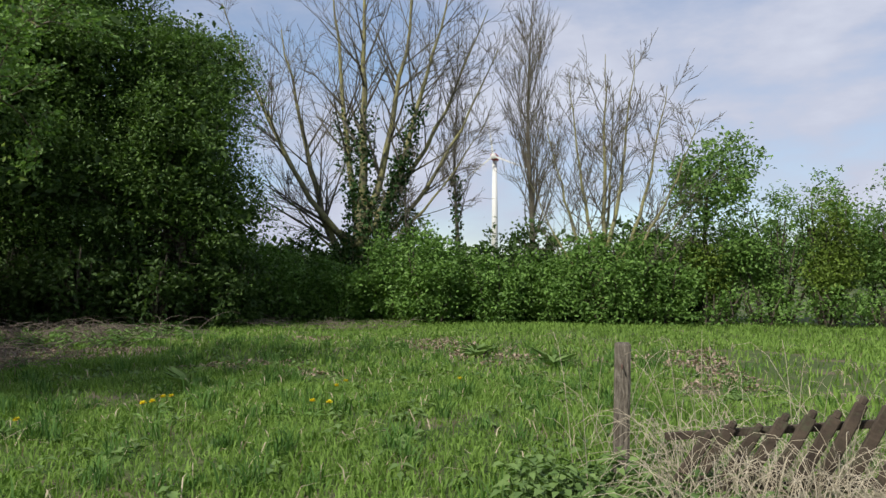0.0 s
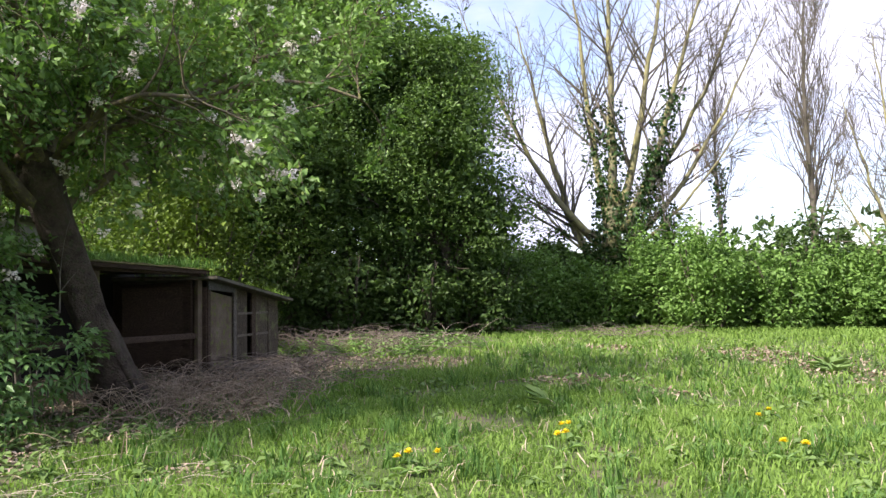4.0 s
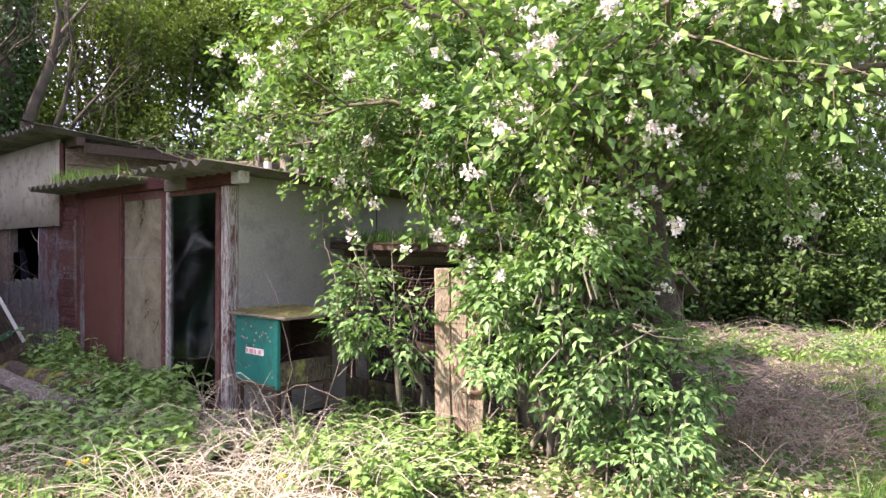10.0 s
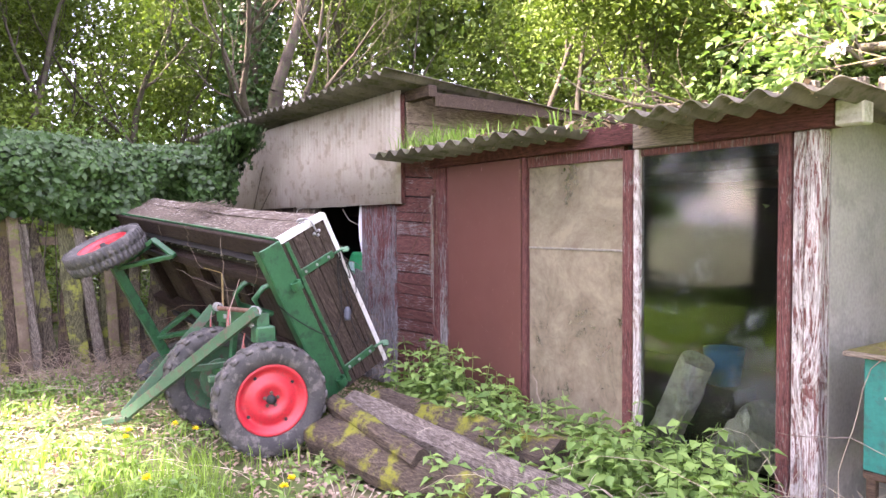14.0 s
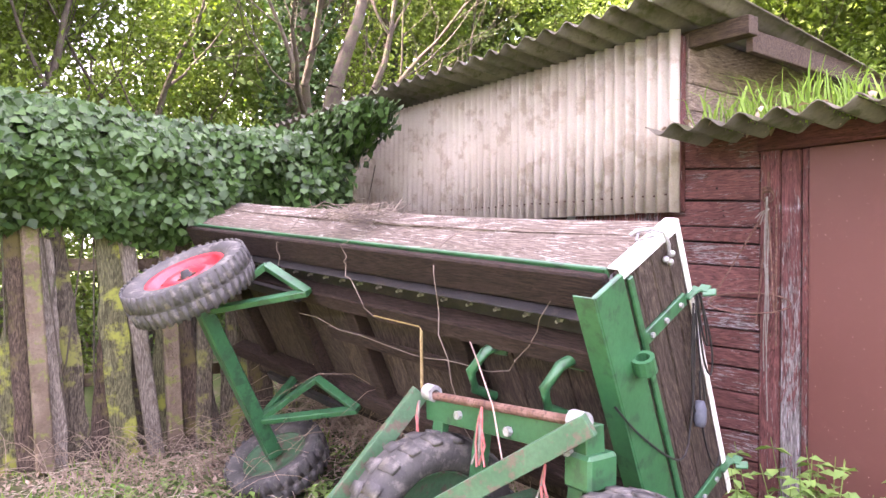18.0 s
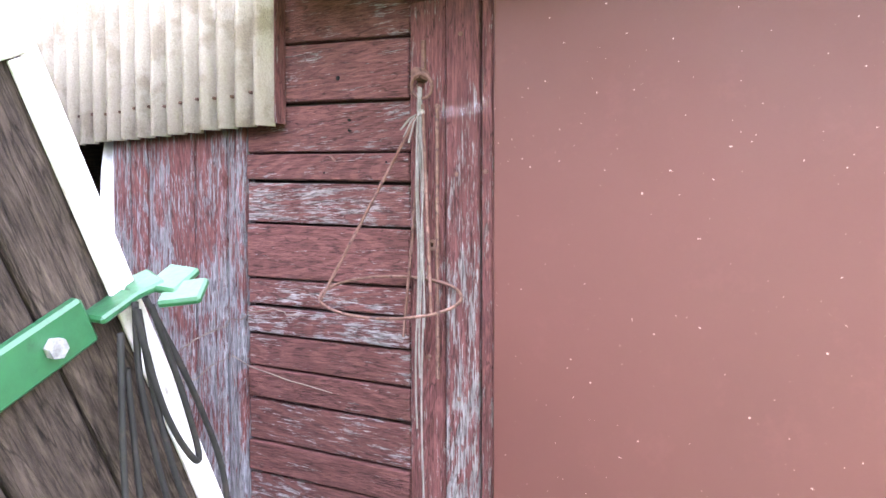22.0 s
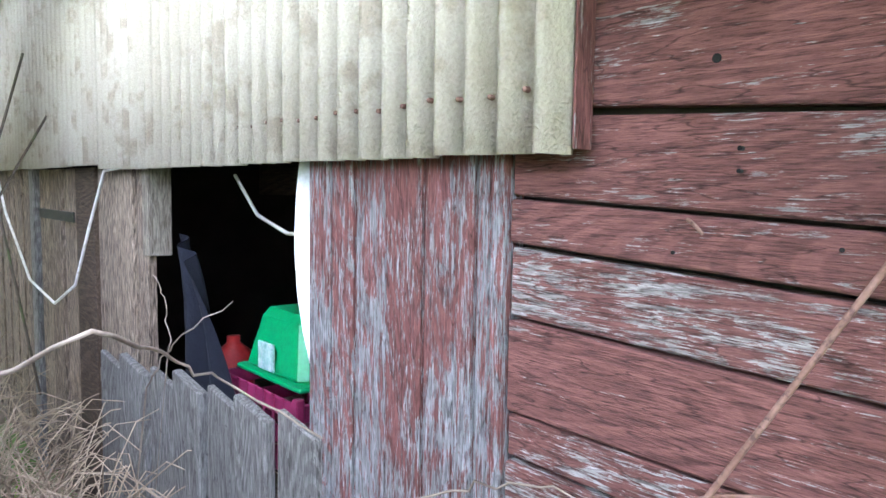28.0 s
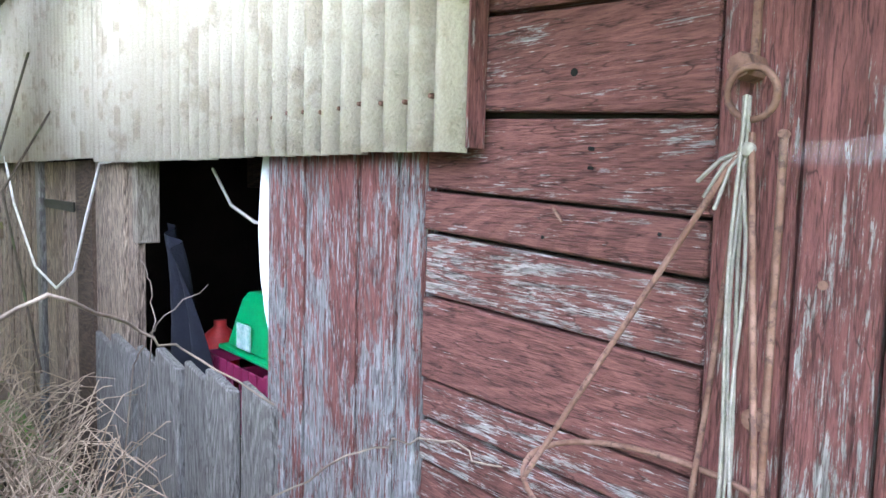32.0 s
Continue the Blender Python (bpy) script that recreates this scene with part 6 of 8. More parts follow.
def sow(n, x0, x1, y0, y1, rng):
    x, y = rng.uniform(x0, x1, n), rng.uniform(y0, y1, n)
    keep = rng.uniform(0, 1, n) < bare(x, y)
    x, y = x[keep], y[keep]
    z = np.array([ground_z(a, b) for a, b in zip(x, y)])
    return np.stack([x, y, z], 1)


rng = np.random.default_rng(33)
c = sow(650, 3.2, 12.5, -2.4, 9.0, rng)
p = np.repeat(c, 34, 0) + np.column_stack([rng.normal(size=(len(c) * 34, 2)) * 0.05, np.zeros(len(c) * 34)])
stuff(blades("grass_tuft", p, np.repeat(rng.uniform(0.10, 0.22, len(c)), 34), 0.0045, 0.75, M["tuft"], rng), "taller dark green grass tufts in the meadow", "grass")
p = sow(5000, 3.4, 14, -2.4, 11.0, rng)
stuff(blades("dead_grass", p, 0.13, 0.004, 1.3, M["straw"], rng), "bleached dead grass blades among the green", "grass")
p = sow(190000, 3.0, 12.5, -2.6, 6.0, rng)
n = np.array([noise.noise(Vector((a * 0.9, b * 0.9, 0))) for a, b in p[:, :2]])
stuff(blades("grass", p, 0.075 + 0.085 * n, 0.0046, 0.85, M["grass"], rng), "thick green meadow grass", "grass")
p = sow(90000, -1.0, 22.0, 5.8, 16.0, rng)
stuff(blades("grass", p, 0.11, 0.009, 0.7, M["grass"], rng), "thick green meadow grass further off", "grass")
p = sow(60000, -8.0, 4.0, -5.0, 0.0, rng)
stuff(blades("grass", p, 0.15, 0.0045, 0.6, M["grass"], rng), "sparse grass in front of the sheds", "grass")
p = sow(70000, -8, 13, -11, -2.5, rng)
stuff(blades("grass", p, 0.12, 0.011, 0.7, M["grass"], rng), "meadow grass on the near side of the walk", "grass")
p = sow(26000, 12.4, 24, -3, 6.0, rng)
stuff(blades("grass", p, 0.15, 0.010, 0.5, M["grass"], rng), "meadow grass beyond the fence", "grass")

# fallen leaves and dry stalks on the worn ground
q = np.stack([rng.uniform(-7.0, 5.2, 60000), rng.uniform(-4.0, 7.0, 60000)], 1)
g = bare(q[:, 0], q[:, 1])
q = q[(g < 0.3) & ~((q[:, 0] < 0) & (q[:, 1] > 0))][:30000]
z = np.array([ground_z(a, b) for a, b in q])
stuff(leaves("leaf_litter", np.column_stack([q, z + 0.012 + rng.uniform(0, 0.02, len(q))]), 0.042, 0.6, M["litter"], rng, flat=0.8), "pale brown fallen leaves and dry stalks", "leaf litter")
q = np.stack([rng.uniform(5, 12, 9000), rng.uniform(5.2, 10.5, 9000)], 1)
g = bare(q[:, 0], q[:, 1])
q = q[g < 0.2]
z = np.array([ground_z(a, b) for a, b in q])
stuff(leaves("leaf_litter", np.column_stack([q, z + 0.015]), 0.07, 0.5, M["litter"], rng, flat=0.85), "dry brown patch of dead grass in the meadow", "leaf litter")


# ---------- teal box, pens and hutch ----------
rng = np.random.default_rng(40)
box1 = thing("nest_box", (0.45, 0.15, 0.0), "chipped teal wooden nest box on legs with a mossy lid", "box")
for nm, bm, mt, lb in (
        ("front", boxed(0.23, 0.80, -0.10, -0.075, 0.44, 0.945, bevel=0.005), "teal", ""),
        # brown instead of teal: the shade inside the box is put into its colour
        ("side_panel", boxed(0.23, 0.255, -0.074, 0.42, 0.44, 0.945), "brown_wood", ""),
        ("side_panel", boxed(0.775, 0.80, -0.074, 0.40, 0.44, 0.62), "moss_wood", "pale mossy lower side board"),
        ("back", boxed(0.23, 0.80, 0.40, 0.42, 0.44, 0.945), "brown_wood", ""),
        ("base", boxed(0.23, 0.80, -0.10, 0.42, 0.405, 0.438), "brown_wood", ""),
        ("corner_strip", boxed(0.782, 0.815, -0.108, -0.076, 0.42, 0.945), "teal", ""),
        ("lid", boxed(0.15, 0.95, -0.135, 0.55, 0.948, 0.972, bevel=0.006), "grey_wood_x", "grey wooden lid"),
        ("moss", None, "moss", "cushion of moss and dead twigs on the lid"),
        ("label_plate", boxed(0.38, 0.63, -0.104, -0.1005, 0.655, 0.705, bevel=0.001), "white_trim", "white and pink worn label")):
    if nm == "moss":
        bm = bmesh.new()
        bmesh.ops.create_grid(bm, x_segments=40, y_segments=30, size=0.5)
        for v in bm.verts:
            x, y = v.co.x, v.co.y
            e = max(0, min(1, (0.5 - max(abs(x), abs(y))) * 8))
            v.co = Vector((0.55 + x * 0.78, 0.208 + y * 0.67, 0.974 + e * (0.010 + 0.035 * abs(noise.noise((x * 9, y * 9, 1))))))
    if mt == "moss_wood":
        mt = "fence_wood"
    on(box1, part(nm, bm, M[mt], box1, lb))
M["pink"] = surface("worn_pink_paint", (0.55, 0.22, 0.24), (0.62, 0.32, 0.33), None, 20, 90, 0.7, 0.2)
for x0, x1 in ((0.39, 0.42), (0.44, 0.49), (0.51, 0.535), (0.56, 0.60)):
    on(box1, part("label_bar", boxed(x0, x1, -0.1062, -0.1045, 0.664, 0.696, bevel=0), M["pink"], box1))
for k in range(26):
    r2 = random.Random(k)
    x, z = r2.uniform(0.27, 0.76), r2.uniform(0.5, 0.9)
    on(box1, part("paint_chip", lathe([(0, -0.1022), (r2.uniform(0.004, 0.009), -0.1015), (0, -0.1005)], 7, pose(x, 0, z)), M["pink"], box1))
for x in (0.26, 0.77):
    for y in (-0.07, 0.38):
        on(box1, part("leg", boxed(x - 0.02, x + 0.02, y - 0.02, y + 0.02, 0.0, 0.405), M["brown_wood"], box1))

shelf = thing("wall_shelf", (0.0, 1.2, 1.55), "small weathered bracket shelf on the grey wall", "shelf")
on(shelf, part("board", boxed(0.0, 0.16, 1.02, 1.42, 1.545, 1.575), M["pale_wood"], shelf))
on(shelf, part("bracket", boxed(0.0, 0.12, 1.08, 1.36, 1.50, 1.543), M["concrete"], shelf))


def wire_mesh(x0, x1, z0, z1, y, step=0.045):
    lines = []
    for x in np.arange(x0, x1, step):
        lines.append((np.array([(x, y, z0), (x + 0.01, y - 0.006, (z0 + z1) / 2), (x, y, z1)]), 0.0014))
    for z in np.arange(z0, z1, step * 0.75):
        lines.append((np.array([(x0, y, z), ((x0 + x1) / 2, y + 0.012 * math.sin(z * 30), z - 0.006), (x1, y, z)]), 0.0014))
    v, f = tube_arrays(lines, 3)
    return mesh_np("mesh", v, [f])


pen = thing("wire_pen", (0.8, 2.6, 0.0), "low wire-fronted animal pen with rotting boards and a turfed roof", "pen")
for x, y, h in ((0.12, 1.18, 1.46), (1.52, 1.18, 1.44), (1.62, 2.9, 1.38), (1.68, 4.25, 1.28)):
    on(pen, part("post", boxed(x - 0.035, x + 0.035, y - 0.035, y + 0.035, 0, h, bevel=0.006), M["frame_red"] if y < 2 else M["rotten"], pen))
for a, b in (((0.05, 1.18, 1.44), (1.62, 1.18, 1.43)), ((1.60, 1.15, 1.42), (1.72, 4.3, 1.27)), ((0.1, 1.18, 0.66), (1.55, 1.18, 0.62)), ((1.58, 1.2, 0.55), (1.68, 4.2, 0.5))):
    on(pen, part("rail", bar(a, b, 0.05, 0.07), M["brown_wood"], pen))
on(pen, tagged(solid("wire_mesh", wire_mesh(0.12, 1.52, 0.28, 1.40, 1.15), M["rust"], pen, "rusty wire netting"), kind="stuff"))
on(pen, part("kick_board", boxed(0.1, 1.5, 1.13, 1.16, 0.02, 0.28), M["fence_wood"], pen, "pale mossy kick board"))
# back of the pen in near-black, its inner shade given as colour
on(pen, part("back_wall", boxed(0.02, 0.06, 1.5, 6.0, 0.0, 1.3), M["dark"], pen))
on(pen, part("far_wall", boxed(0.06, 1.6, 4.2, 4.24, 0.0, 1.22), M["brown_wood"], pen))
bm = boxed(0.0, 1.82, 1.02, 4.3, 0, 0.05)
for v in bm.verts:
    v.co.z += 1.475 - 0.055 * (v.co.y - 1.0) - 0.02 * v.co.x
on(pen, part("roof_board", bm, M["brown_wood"], pen))
bm = bmesh.new()
bmesh.ops.create_grid(bm, x_segments=30, y_segments=50, size=0.5)
for v in bm.verts:
    x, y = 0.92 + v.co.x * 1.84, 2.66 + v.co.y * 3.3
    e = max(0.0, min(1.0, (0.5 - max(abs(v.co.x), abs(v.co.y))) * 9))
    v.co = Vector((x, y, 1.53 - 0.055 * (y - 1.0) - 0.02 * x + e * (0.02 + 0.07 * abs(noise.noise((x * 3, y * 3, 5))))))
on(pen, part("turf", bm, M["moss"], pen, "mossy turf", smooth=True))

old = thing("old_plank_panel", (1.84, 0.78, 0.0), "upright split plank panel with peeling red paint, lit by the sun", "plank")
for i, (a, b, h) in enumerate(((-0.185, -0.065, 1.33), (-0.06, 0.06, 1.325), (0.065, 0.18, 1.31))):
    bm = bmesh.new()
    box(bm, a, b, -0.02, 0.03 + 0.01 * i, 0.0, h, bevel=0.008)
    bmesh.ops.subdivide_edges(bm, edges=[e for e in bm.edges if abs(e.verts[0].co.z - e.verts[1].co.z) > 0.5], cuts=6)
    for v in bm.verts:
        v.co.x += 0.010 * noise.noise((v.co.z * 3, i, 0))
        v.co.y += 0.012 * noise.noise((v.co.z * 2, i, 4))
    part("plank", bm, M["split_plank"] if "split_plank" in M else M["fence_wood"], old).matrix_local = pose(0, 0, 0, 2, 0, 28)
part("iron_bolt", lathe([(0, 0), (0.012, 0), (0.012, 0.16), (0, 0.16)], 8, pose(0.05, -0.05, 0.44, 0, 0, -60)), M["rust"], old)

S, N = Vector((1.78, 4.32, 0)), Vector((1.18, 6.2, 0))
HUT = frame_of(S, N - S, (-1, -0.3, 0))
M["hutch_wood"] = timber("brown_hutch_boards", "z", (0.05, 0.04, 0.03), (0.22, 0.175, 0.125), moss=(0.13, 0.13, 0.06))
hutch = thing("rabbit_hutch", HUT, "low weathered wooden hutch with a mossy sloping roof", "hutch")
L = (N - S).length


def hut_top(x):
    return 1.18 - 0.30 * x / L


# the "dark" strip is a recessed near-black board, painted as a shaded gap
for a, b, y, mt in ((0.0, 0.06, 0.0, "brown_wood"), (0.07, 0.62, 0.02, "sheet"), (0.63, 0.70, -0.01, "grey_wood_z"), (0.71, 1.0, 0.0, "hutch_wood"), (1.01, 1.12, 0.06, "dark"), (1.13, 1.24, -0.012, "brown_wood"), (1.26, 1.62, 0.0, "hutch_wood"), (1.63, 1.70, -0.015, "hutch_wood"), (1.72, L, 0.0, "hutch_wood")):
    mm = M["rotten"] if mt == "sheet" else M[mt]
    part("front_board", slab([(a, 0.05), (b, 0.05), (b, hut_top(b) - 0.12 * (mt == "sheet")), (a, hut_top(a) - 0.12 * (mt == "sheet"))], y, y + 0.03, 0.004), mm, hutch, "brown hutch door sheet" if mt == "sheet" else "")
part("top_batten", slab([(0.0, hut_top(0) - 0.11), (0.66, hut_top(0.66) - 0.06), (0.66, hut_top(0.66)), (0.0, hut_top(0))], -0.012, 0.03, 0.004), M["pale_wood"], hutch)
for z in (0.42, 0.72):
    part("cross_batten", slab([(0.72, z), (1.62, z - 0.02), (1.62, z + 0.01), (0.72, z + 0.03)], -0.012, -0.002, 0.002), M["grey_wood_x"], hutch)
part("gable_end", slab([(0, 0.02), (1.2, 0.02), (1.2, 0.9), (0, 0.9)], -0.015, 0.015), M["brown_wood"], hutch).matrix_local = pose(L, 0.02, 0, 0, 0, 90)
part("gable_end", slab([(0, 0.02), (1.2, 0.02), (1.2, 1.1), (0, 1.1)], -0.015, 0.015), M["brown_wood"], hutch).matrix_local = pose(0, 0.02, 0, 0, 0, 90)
# back in the same near-black, standing for the hutch's inner shade
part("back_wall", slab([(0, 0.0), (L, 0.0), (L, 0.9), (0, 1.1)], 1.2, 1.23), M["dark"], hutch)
bm = bmesh.new()
bmesh.ops.create_grid(bm, x_segments=24, y_segments=14, size=0.5)
for v in bm.verts:
    x, y = L / 2 + v.co.x * (L + 0.24), 0.55 + v.co.y * 1.5
    e = max(0.0, min(1.0, (0.5 - max(abs(v.co.x), abs(v.co.y))) * 9))
    v.co = Vector((x, y, hut_top(x) + 0.045 + e * (0.012 + 0.03 * abs(noise.noise((x * 5, y * 5, 2))))))
part("moss", bm, M["moss"], hutch, "yellow-green moss on the hutch roof", smooth=True)
bm = boxed(-0.12, L + 0.12, -0.2, 1.3, 0, 0.04)
for v in bm.verts:
    v.co.z += hut_top(v.co.x)
part("roof", bm, M["cement"], hutch)

hp = np.stack([rng.uniform(-0.1, L + 0.1, 2600), rng.uniform(-0.18, 1.2, 2600)], 1)
hp = hp[np.array([noise.noise(Vector((a * 3, b * 3, 1))) > 0.0 for a, b in hp])]
hp = np.column_stack([hp, [hut_top(a) + 0.05 for a in hp[:, 0]]])
stuff(blades("roof_grass", np.array([tuple(HUT @ Vector(q)) for q in hp]), 0.10, 0.004, 0.9, M["grass"], rng), "short grass growing on the hutch roof", "grass")

# wooden blocks and a pipe on the shed roof
for x, y, h, w in ((-0.30, 0.45, 0.22, 0.07), (-0.14, 0.62, 0.24, 0.10), (0.0, 0.66, 0.23, 0.09)):
    t = thing("roof_block", (x, y, low_roof(x, y) + 0.015), "grey weathered timber block standing on the roof", "block")
    part("block", boxed(-w / 2, w / 2, -0.03, 0.03, 0, h, bevel=0.008), M["grey_wood_z"], t)
t = thing("roof_pipe", (-0.24, 0.5, low_roof(-0.24, 0.5) + 0.02), "short white pipe end on the roof", "pipe")
part("pipe", lathe([(0.03, 0), (0.036, 0), (0.036, 0.15), (0.03, 0.15), (0.03, 0)], 16, pose(0, 0, 0, 90)), M["white_trim"], t)

# ---------- paling fence with ivy ----------
rng = np.random.default_rng(44)
fence = thing("paling_fence", (-7.0, -2.6, 0.0), "tall rough paling fence of mossy grey boards", "fence")
y = -5.6
k = 0
while y < -0.5:
    w = rng.uniform(0.09, 0.24)
    h = rng.uniform(1.45, 1.9)
    t = -0.05 + rng.normal() * 0.075
    thin = rng.uniform(0.0, 0.35)
    bm = bmesh.new()
    box(bm, -0.015, 0.015, 0, w, 0, h, bevel=0.005)
    bmesh.ops.subdivide_edges(bm, edges=[e for e in bm.edges if abs(e.verts[0].co.z - e.verts[1].co.z) > 0.5], cuts=16)
    for v in bm.verts:
        v.co.y = w / 2 + (v.co.y - w / 2) * (1 - thin * v.co.z / h)
        v.co.y += t * v.co.z + 0.035 * noise.noise((v.co.z * 2.5, k, v.co.y * 9)) + 0.022 * noise.noise((v.co.z * 13, k, v.co.y * 9))
        v.co.x += 0.04 * noise.noise((v.co.z * 1.5, k, 7)) + 0.055 * (k % 3) + 0.1 * (1 - v.co.z / h)
        if v.co.z > h - 0.01:
            v.co.z += 0.12 * noise.noise((v.co.y * 14, k, 3))
    part("paling", bm, (M["fence_wood"], M["rot_board"], M["green_board"], M["fence_wood"], M["green_board"], M["rot_board"], M["grey_wood_z"])[k % 7], fence).location = (0, y + 2.6, 0)
    y += w * 0.80 + rng.uniform(0.0, 0.02)
    k += 1
for z in (0.5, 1.35):
    part("rail", boxed(-0.09, -0.03, -3.0, 2.3, z, z + 0.09), M["rotten"], fence)
for y0, t, h, mt in ((-2.36, 0.22, 1.75, "grey_wood_z"), (-2.05, 0.05, 1.7, "rotten"), (-1.75, -0.05, 1.55, "fence_wood"), (-2.95, 0.10, 1.7, "rotten")):
    bm = bmesh.new()
    box(bm, -0.04, 0.04, -0.055, 0.055, 0, h, bevel=0.012)
    for v in bm.verts:
        v.co.y += t * (1 - v.co.z / h)
        v.co.x += 0.14 * (1 - v.co.z / h)
    part("prop_post", bm, M[mt], fence, "leaning weathered post").location = (0.12, y0 + 2.6, 0)
ivy = thing("ivy_mass", (-7.0, -2.4, 0), "thick glossy ivy growing over the fence", "ivy")
n = 23000
ys = rng.uniform(-6.0, -0.7, n)
top = np.array([2.62 + 0.22 * noise.noise(Vector((a * 0.9, 1, 1))) - 0.06 * (a + 6) * 0.3 for a in ys])
low = np.array([1.62 + 0.28 * noise.noise(Vector((a * 1.6, 5, 2))) for a in ys])
f = rng.uniform(0, 1, n)
zs = low + (top - low) * f
xs = -6.9 + 0.42 * np.sin(np.clip(f, 0, 1) * np.pi) ** 0.6 * np.array([0.7 + 1.1 * noise.noise(Vector((a * 2.6, b * 2.6, 3))) for a, b in zip(ys, zs)]) - 0.25 * (f > 0.88) * rng.uniform(0, 1, n) + rng.normal(size=n) * 0.05
at = np.stack([xs + 7.0, ys + 2.4, zs], 1)
ah = np.stack([0.5 + rng.normal(size=n) * 0.4, rng.normal(size=n) * 0.6, -0.7 + rng.normal(size=n) * 0.4], 1)
up = np.stack([1 + 0 * ys, rng.normal(size=n) * 0.5, 0.6 + rng.normal(size=n) * 0.5], 1)
v, fc = leaf_arrays(at, ah, up, 0.074 * rng.uniform(0.6, 1.3, n), 0.072 * rng.uniform(0.6, 1.3, n), 0.12, 0.1)
solid("foliage", mesh_np("foliage", v, [fc]), M["ivy_leaf"], ivy)
n = 2600
at = np.stack([-7.4 + 1.4 * rng.uniform(0, 1, n) ** 1.3, -0.66 + rng.normal(size=n) * 0.09, 0 * np.zeros(n)], 1)
at[:, 2] = 2.72 - rng.uniform(0, 1, n) * (0.18 + 0.62 * np.clip((-6.0 - at[:, 0]) / 1.3, 0, 1))
v, fc = leaf_arrays(at - np.array([-7.0, -2.4, 0]), np.stack([rng.normal(size=n) * 0.5, -0.4 + rng.normal(size=n) * 0.3, -0.7 + 0 * xs[:n]], 1), np.stack([rng.normal(size=n) * 0.4, -1 + 0 * xs[:n], 0.5 + rng.normal(size=n) * 0.4], 1), 0.08 * rng.uniform(0.6, 1.3, n), 0.075, 0.12, 0.1)
solid("hanging_ivy", mesh_np("hanging_ivy", v, [fc]), M["ivy_leaf"], ivy)
vines = []
for _ in range(60):
    yy = rng.uniform(-5.5, -0.3)
    vines.append((np.array([(0.12 + rng.uniform(0, 0.1), yy + 2.4 + rng.normal() * 0.1, rng.uniform(0.2, 1.2)), (0.15, yy + 2.4, 1.6), (0.05, yy + 2.4 + rng.normal() * 0.2, 2.3)]), 0.006))
tubes("vine_stem", vines, M["bark"], ivy, 4)
# plain box added and painted near-black as the shade deep in the ivy
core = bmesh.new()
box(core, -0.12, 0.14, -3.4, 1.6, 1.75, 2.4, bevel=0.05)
part("inner_tangle", core, M["dark"], ivy, "near-black box standing in for the shade inside the ivy")


# ---------- logs ----------
def log(name, a, b, r, mat, label, seed, square=2.0):
    a, b = Vector(a), Vector(b)
    t = thing(name, (*a,), label, "log")
    bm = bmesh.new()
    n, m = 22, 16
    d = (b - a).normalized()
    u = d.cross(Vector((0, 0, 1))).normalized()
    w = u.cross(d)
    rings = []
    for i in range(n + 1):
        f = i / n
        c = d * (b - a).length * f
        ring = []
        for k in range(m):
            g = 2 * math.pi * k / m
            rr = r / (abs(math.cos(g + 0.6)) ** square + abs(math.sin(g + 0.6)) ** square) ** (1 / square) * (1 + 0.30 * noise.noise((math.cos(g) * 1.5, math.sin(g) * 1.5 + seed, f * 3)) + 0.12 * noise.noise((k * 3.1, seed, f * 9)))
            ring.append(bm.verts.new(c + u * rr * math.cos(g) + w * rr * math.sin(g)))
        rings.append(ring)
    for p, q in zip(rings, rings[1:]):
        for k in range(m):
            bm.faces.new((p[k], p[(k + 1) % m], q[(k + 1) % m], q[k]))
    bm.faces.new(rings[0][::-1])
    bm.faces.new(rings[-1])
    bmesh.ops.recalc_face_normals(bm, faces=bm.faces)
    part("bark_round", bm, mat, t)
    return t


M["beam_old"] = timber("cracked_grey_timber", "x", (0.05, 0.04, 0.033), (0.33, 0.29, 0.245))
M["beam_moss"] = timber("mossy_brown_timber", "x", (0.04, 0.03, 0.024), (0.17, 0.135, 0.10), moss=(0.17, 0.18, 0.025))
log("old_log", (-2.72, -1.12, 0.26), (-0.66, -0.97, 0.16), 0.10, M["beam_old"], "cracked grey squared log with a sawn end lying by the shed", 1, 3.2)
log("old_log", (-2.70, -1.38, 0.10), (-1.0, -1.20, 0.08), 0.14, M["beam_moss"], "rotten log with a cushion of yellow-green moss", 5, 2.4)
log("old_log", (-2.72, -1.27, 0.30), (-1.55, -1.30, 0.22), 0.065, M["beam_moss"], "broken brown log propped on the mossy one", 9, 2.6)
log("old_log", (-2.85, -0.82, 0.20), (-1.15, -0.62, 0.18), 0.12, M["beam_moss"], "rotting dark log under the nettles", 13, 2.6)
for a, b, w, h in (((-2.65, -0.55, 0.14), (-0.95, -0.52, 0.12), 0.16, 0.12), ((-2.5, -0.42, 0.26), (-1.1, -0.40, 0.22), 0.14, 0.08), ((-2.2, -0.65, 0.07), (-0.9, -0.75, 0.07), 0.15, 0.1)):
    t = thing("old_beam", (a[0], a[1], 0), "rotting squared timber beam piled by the shed", "beam")
    on(t, part("beam", bar(a, b, w, h, 0.015), M["rotten"], t))

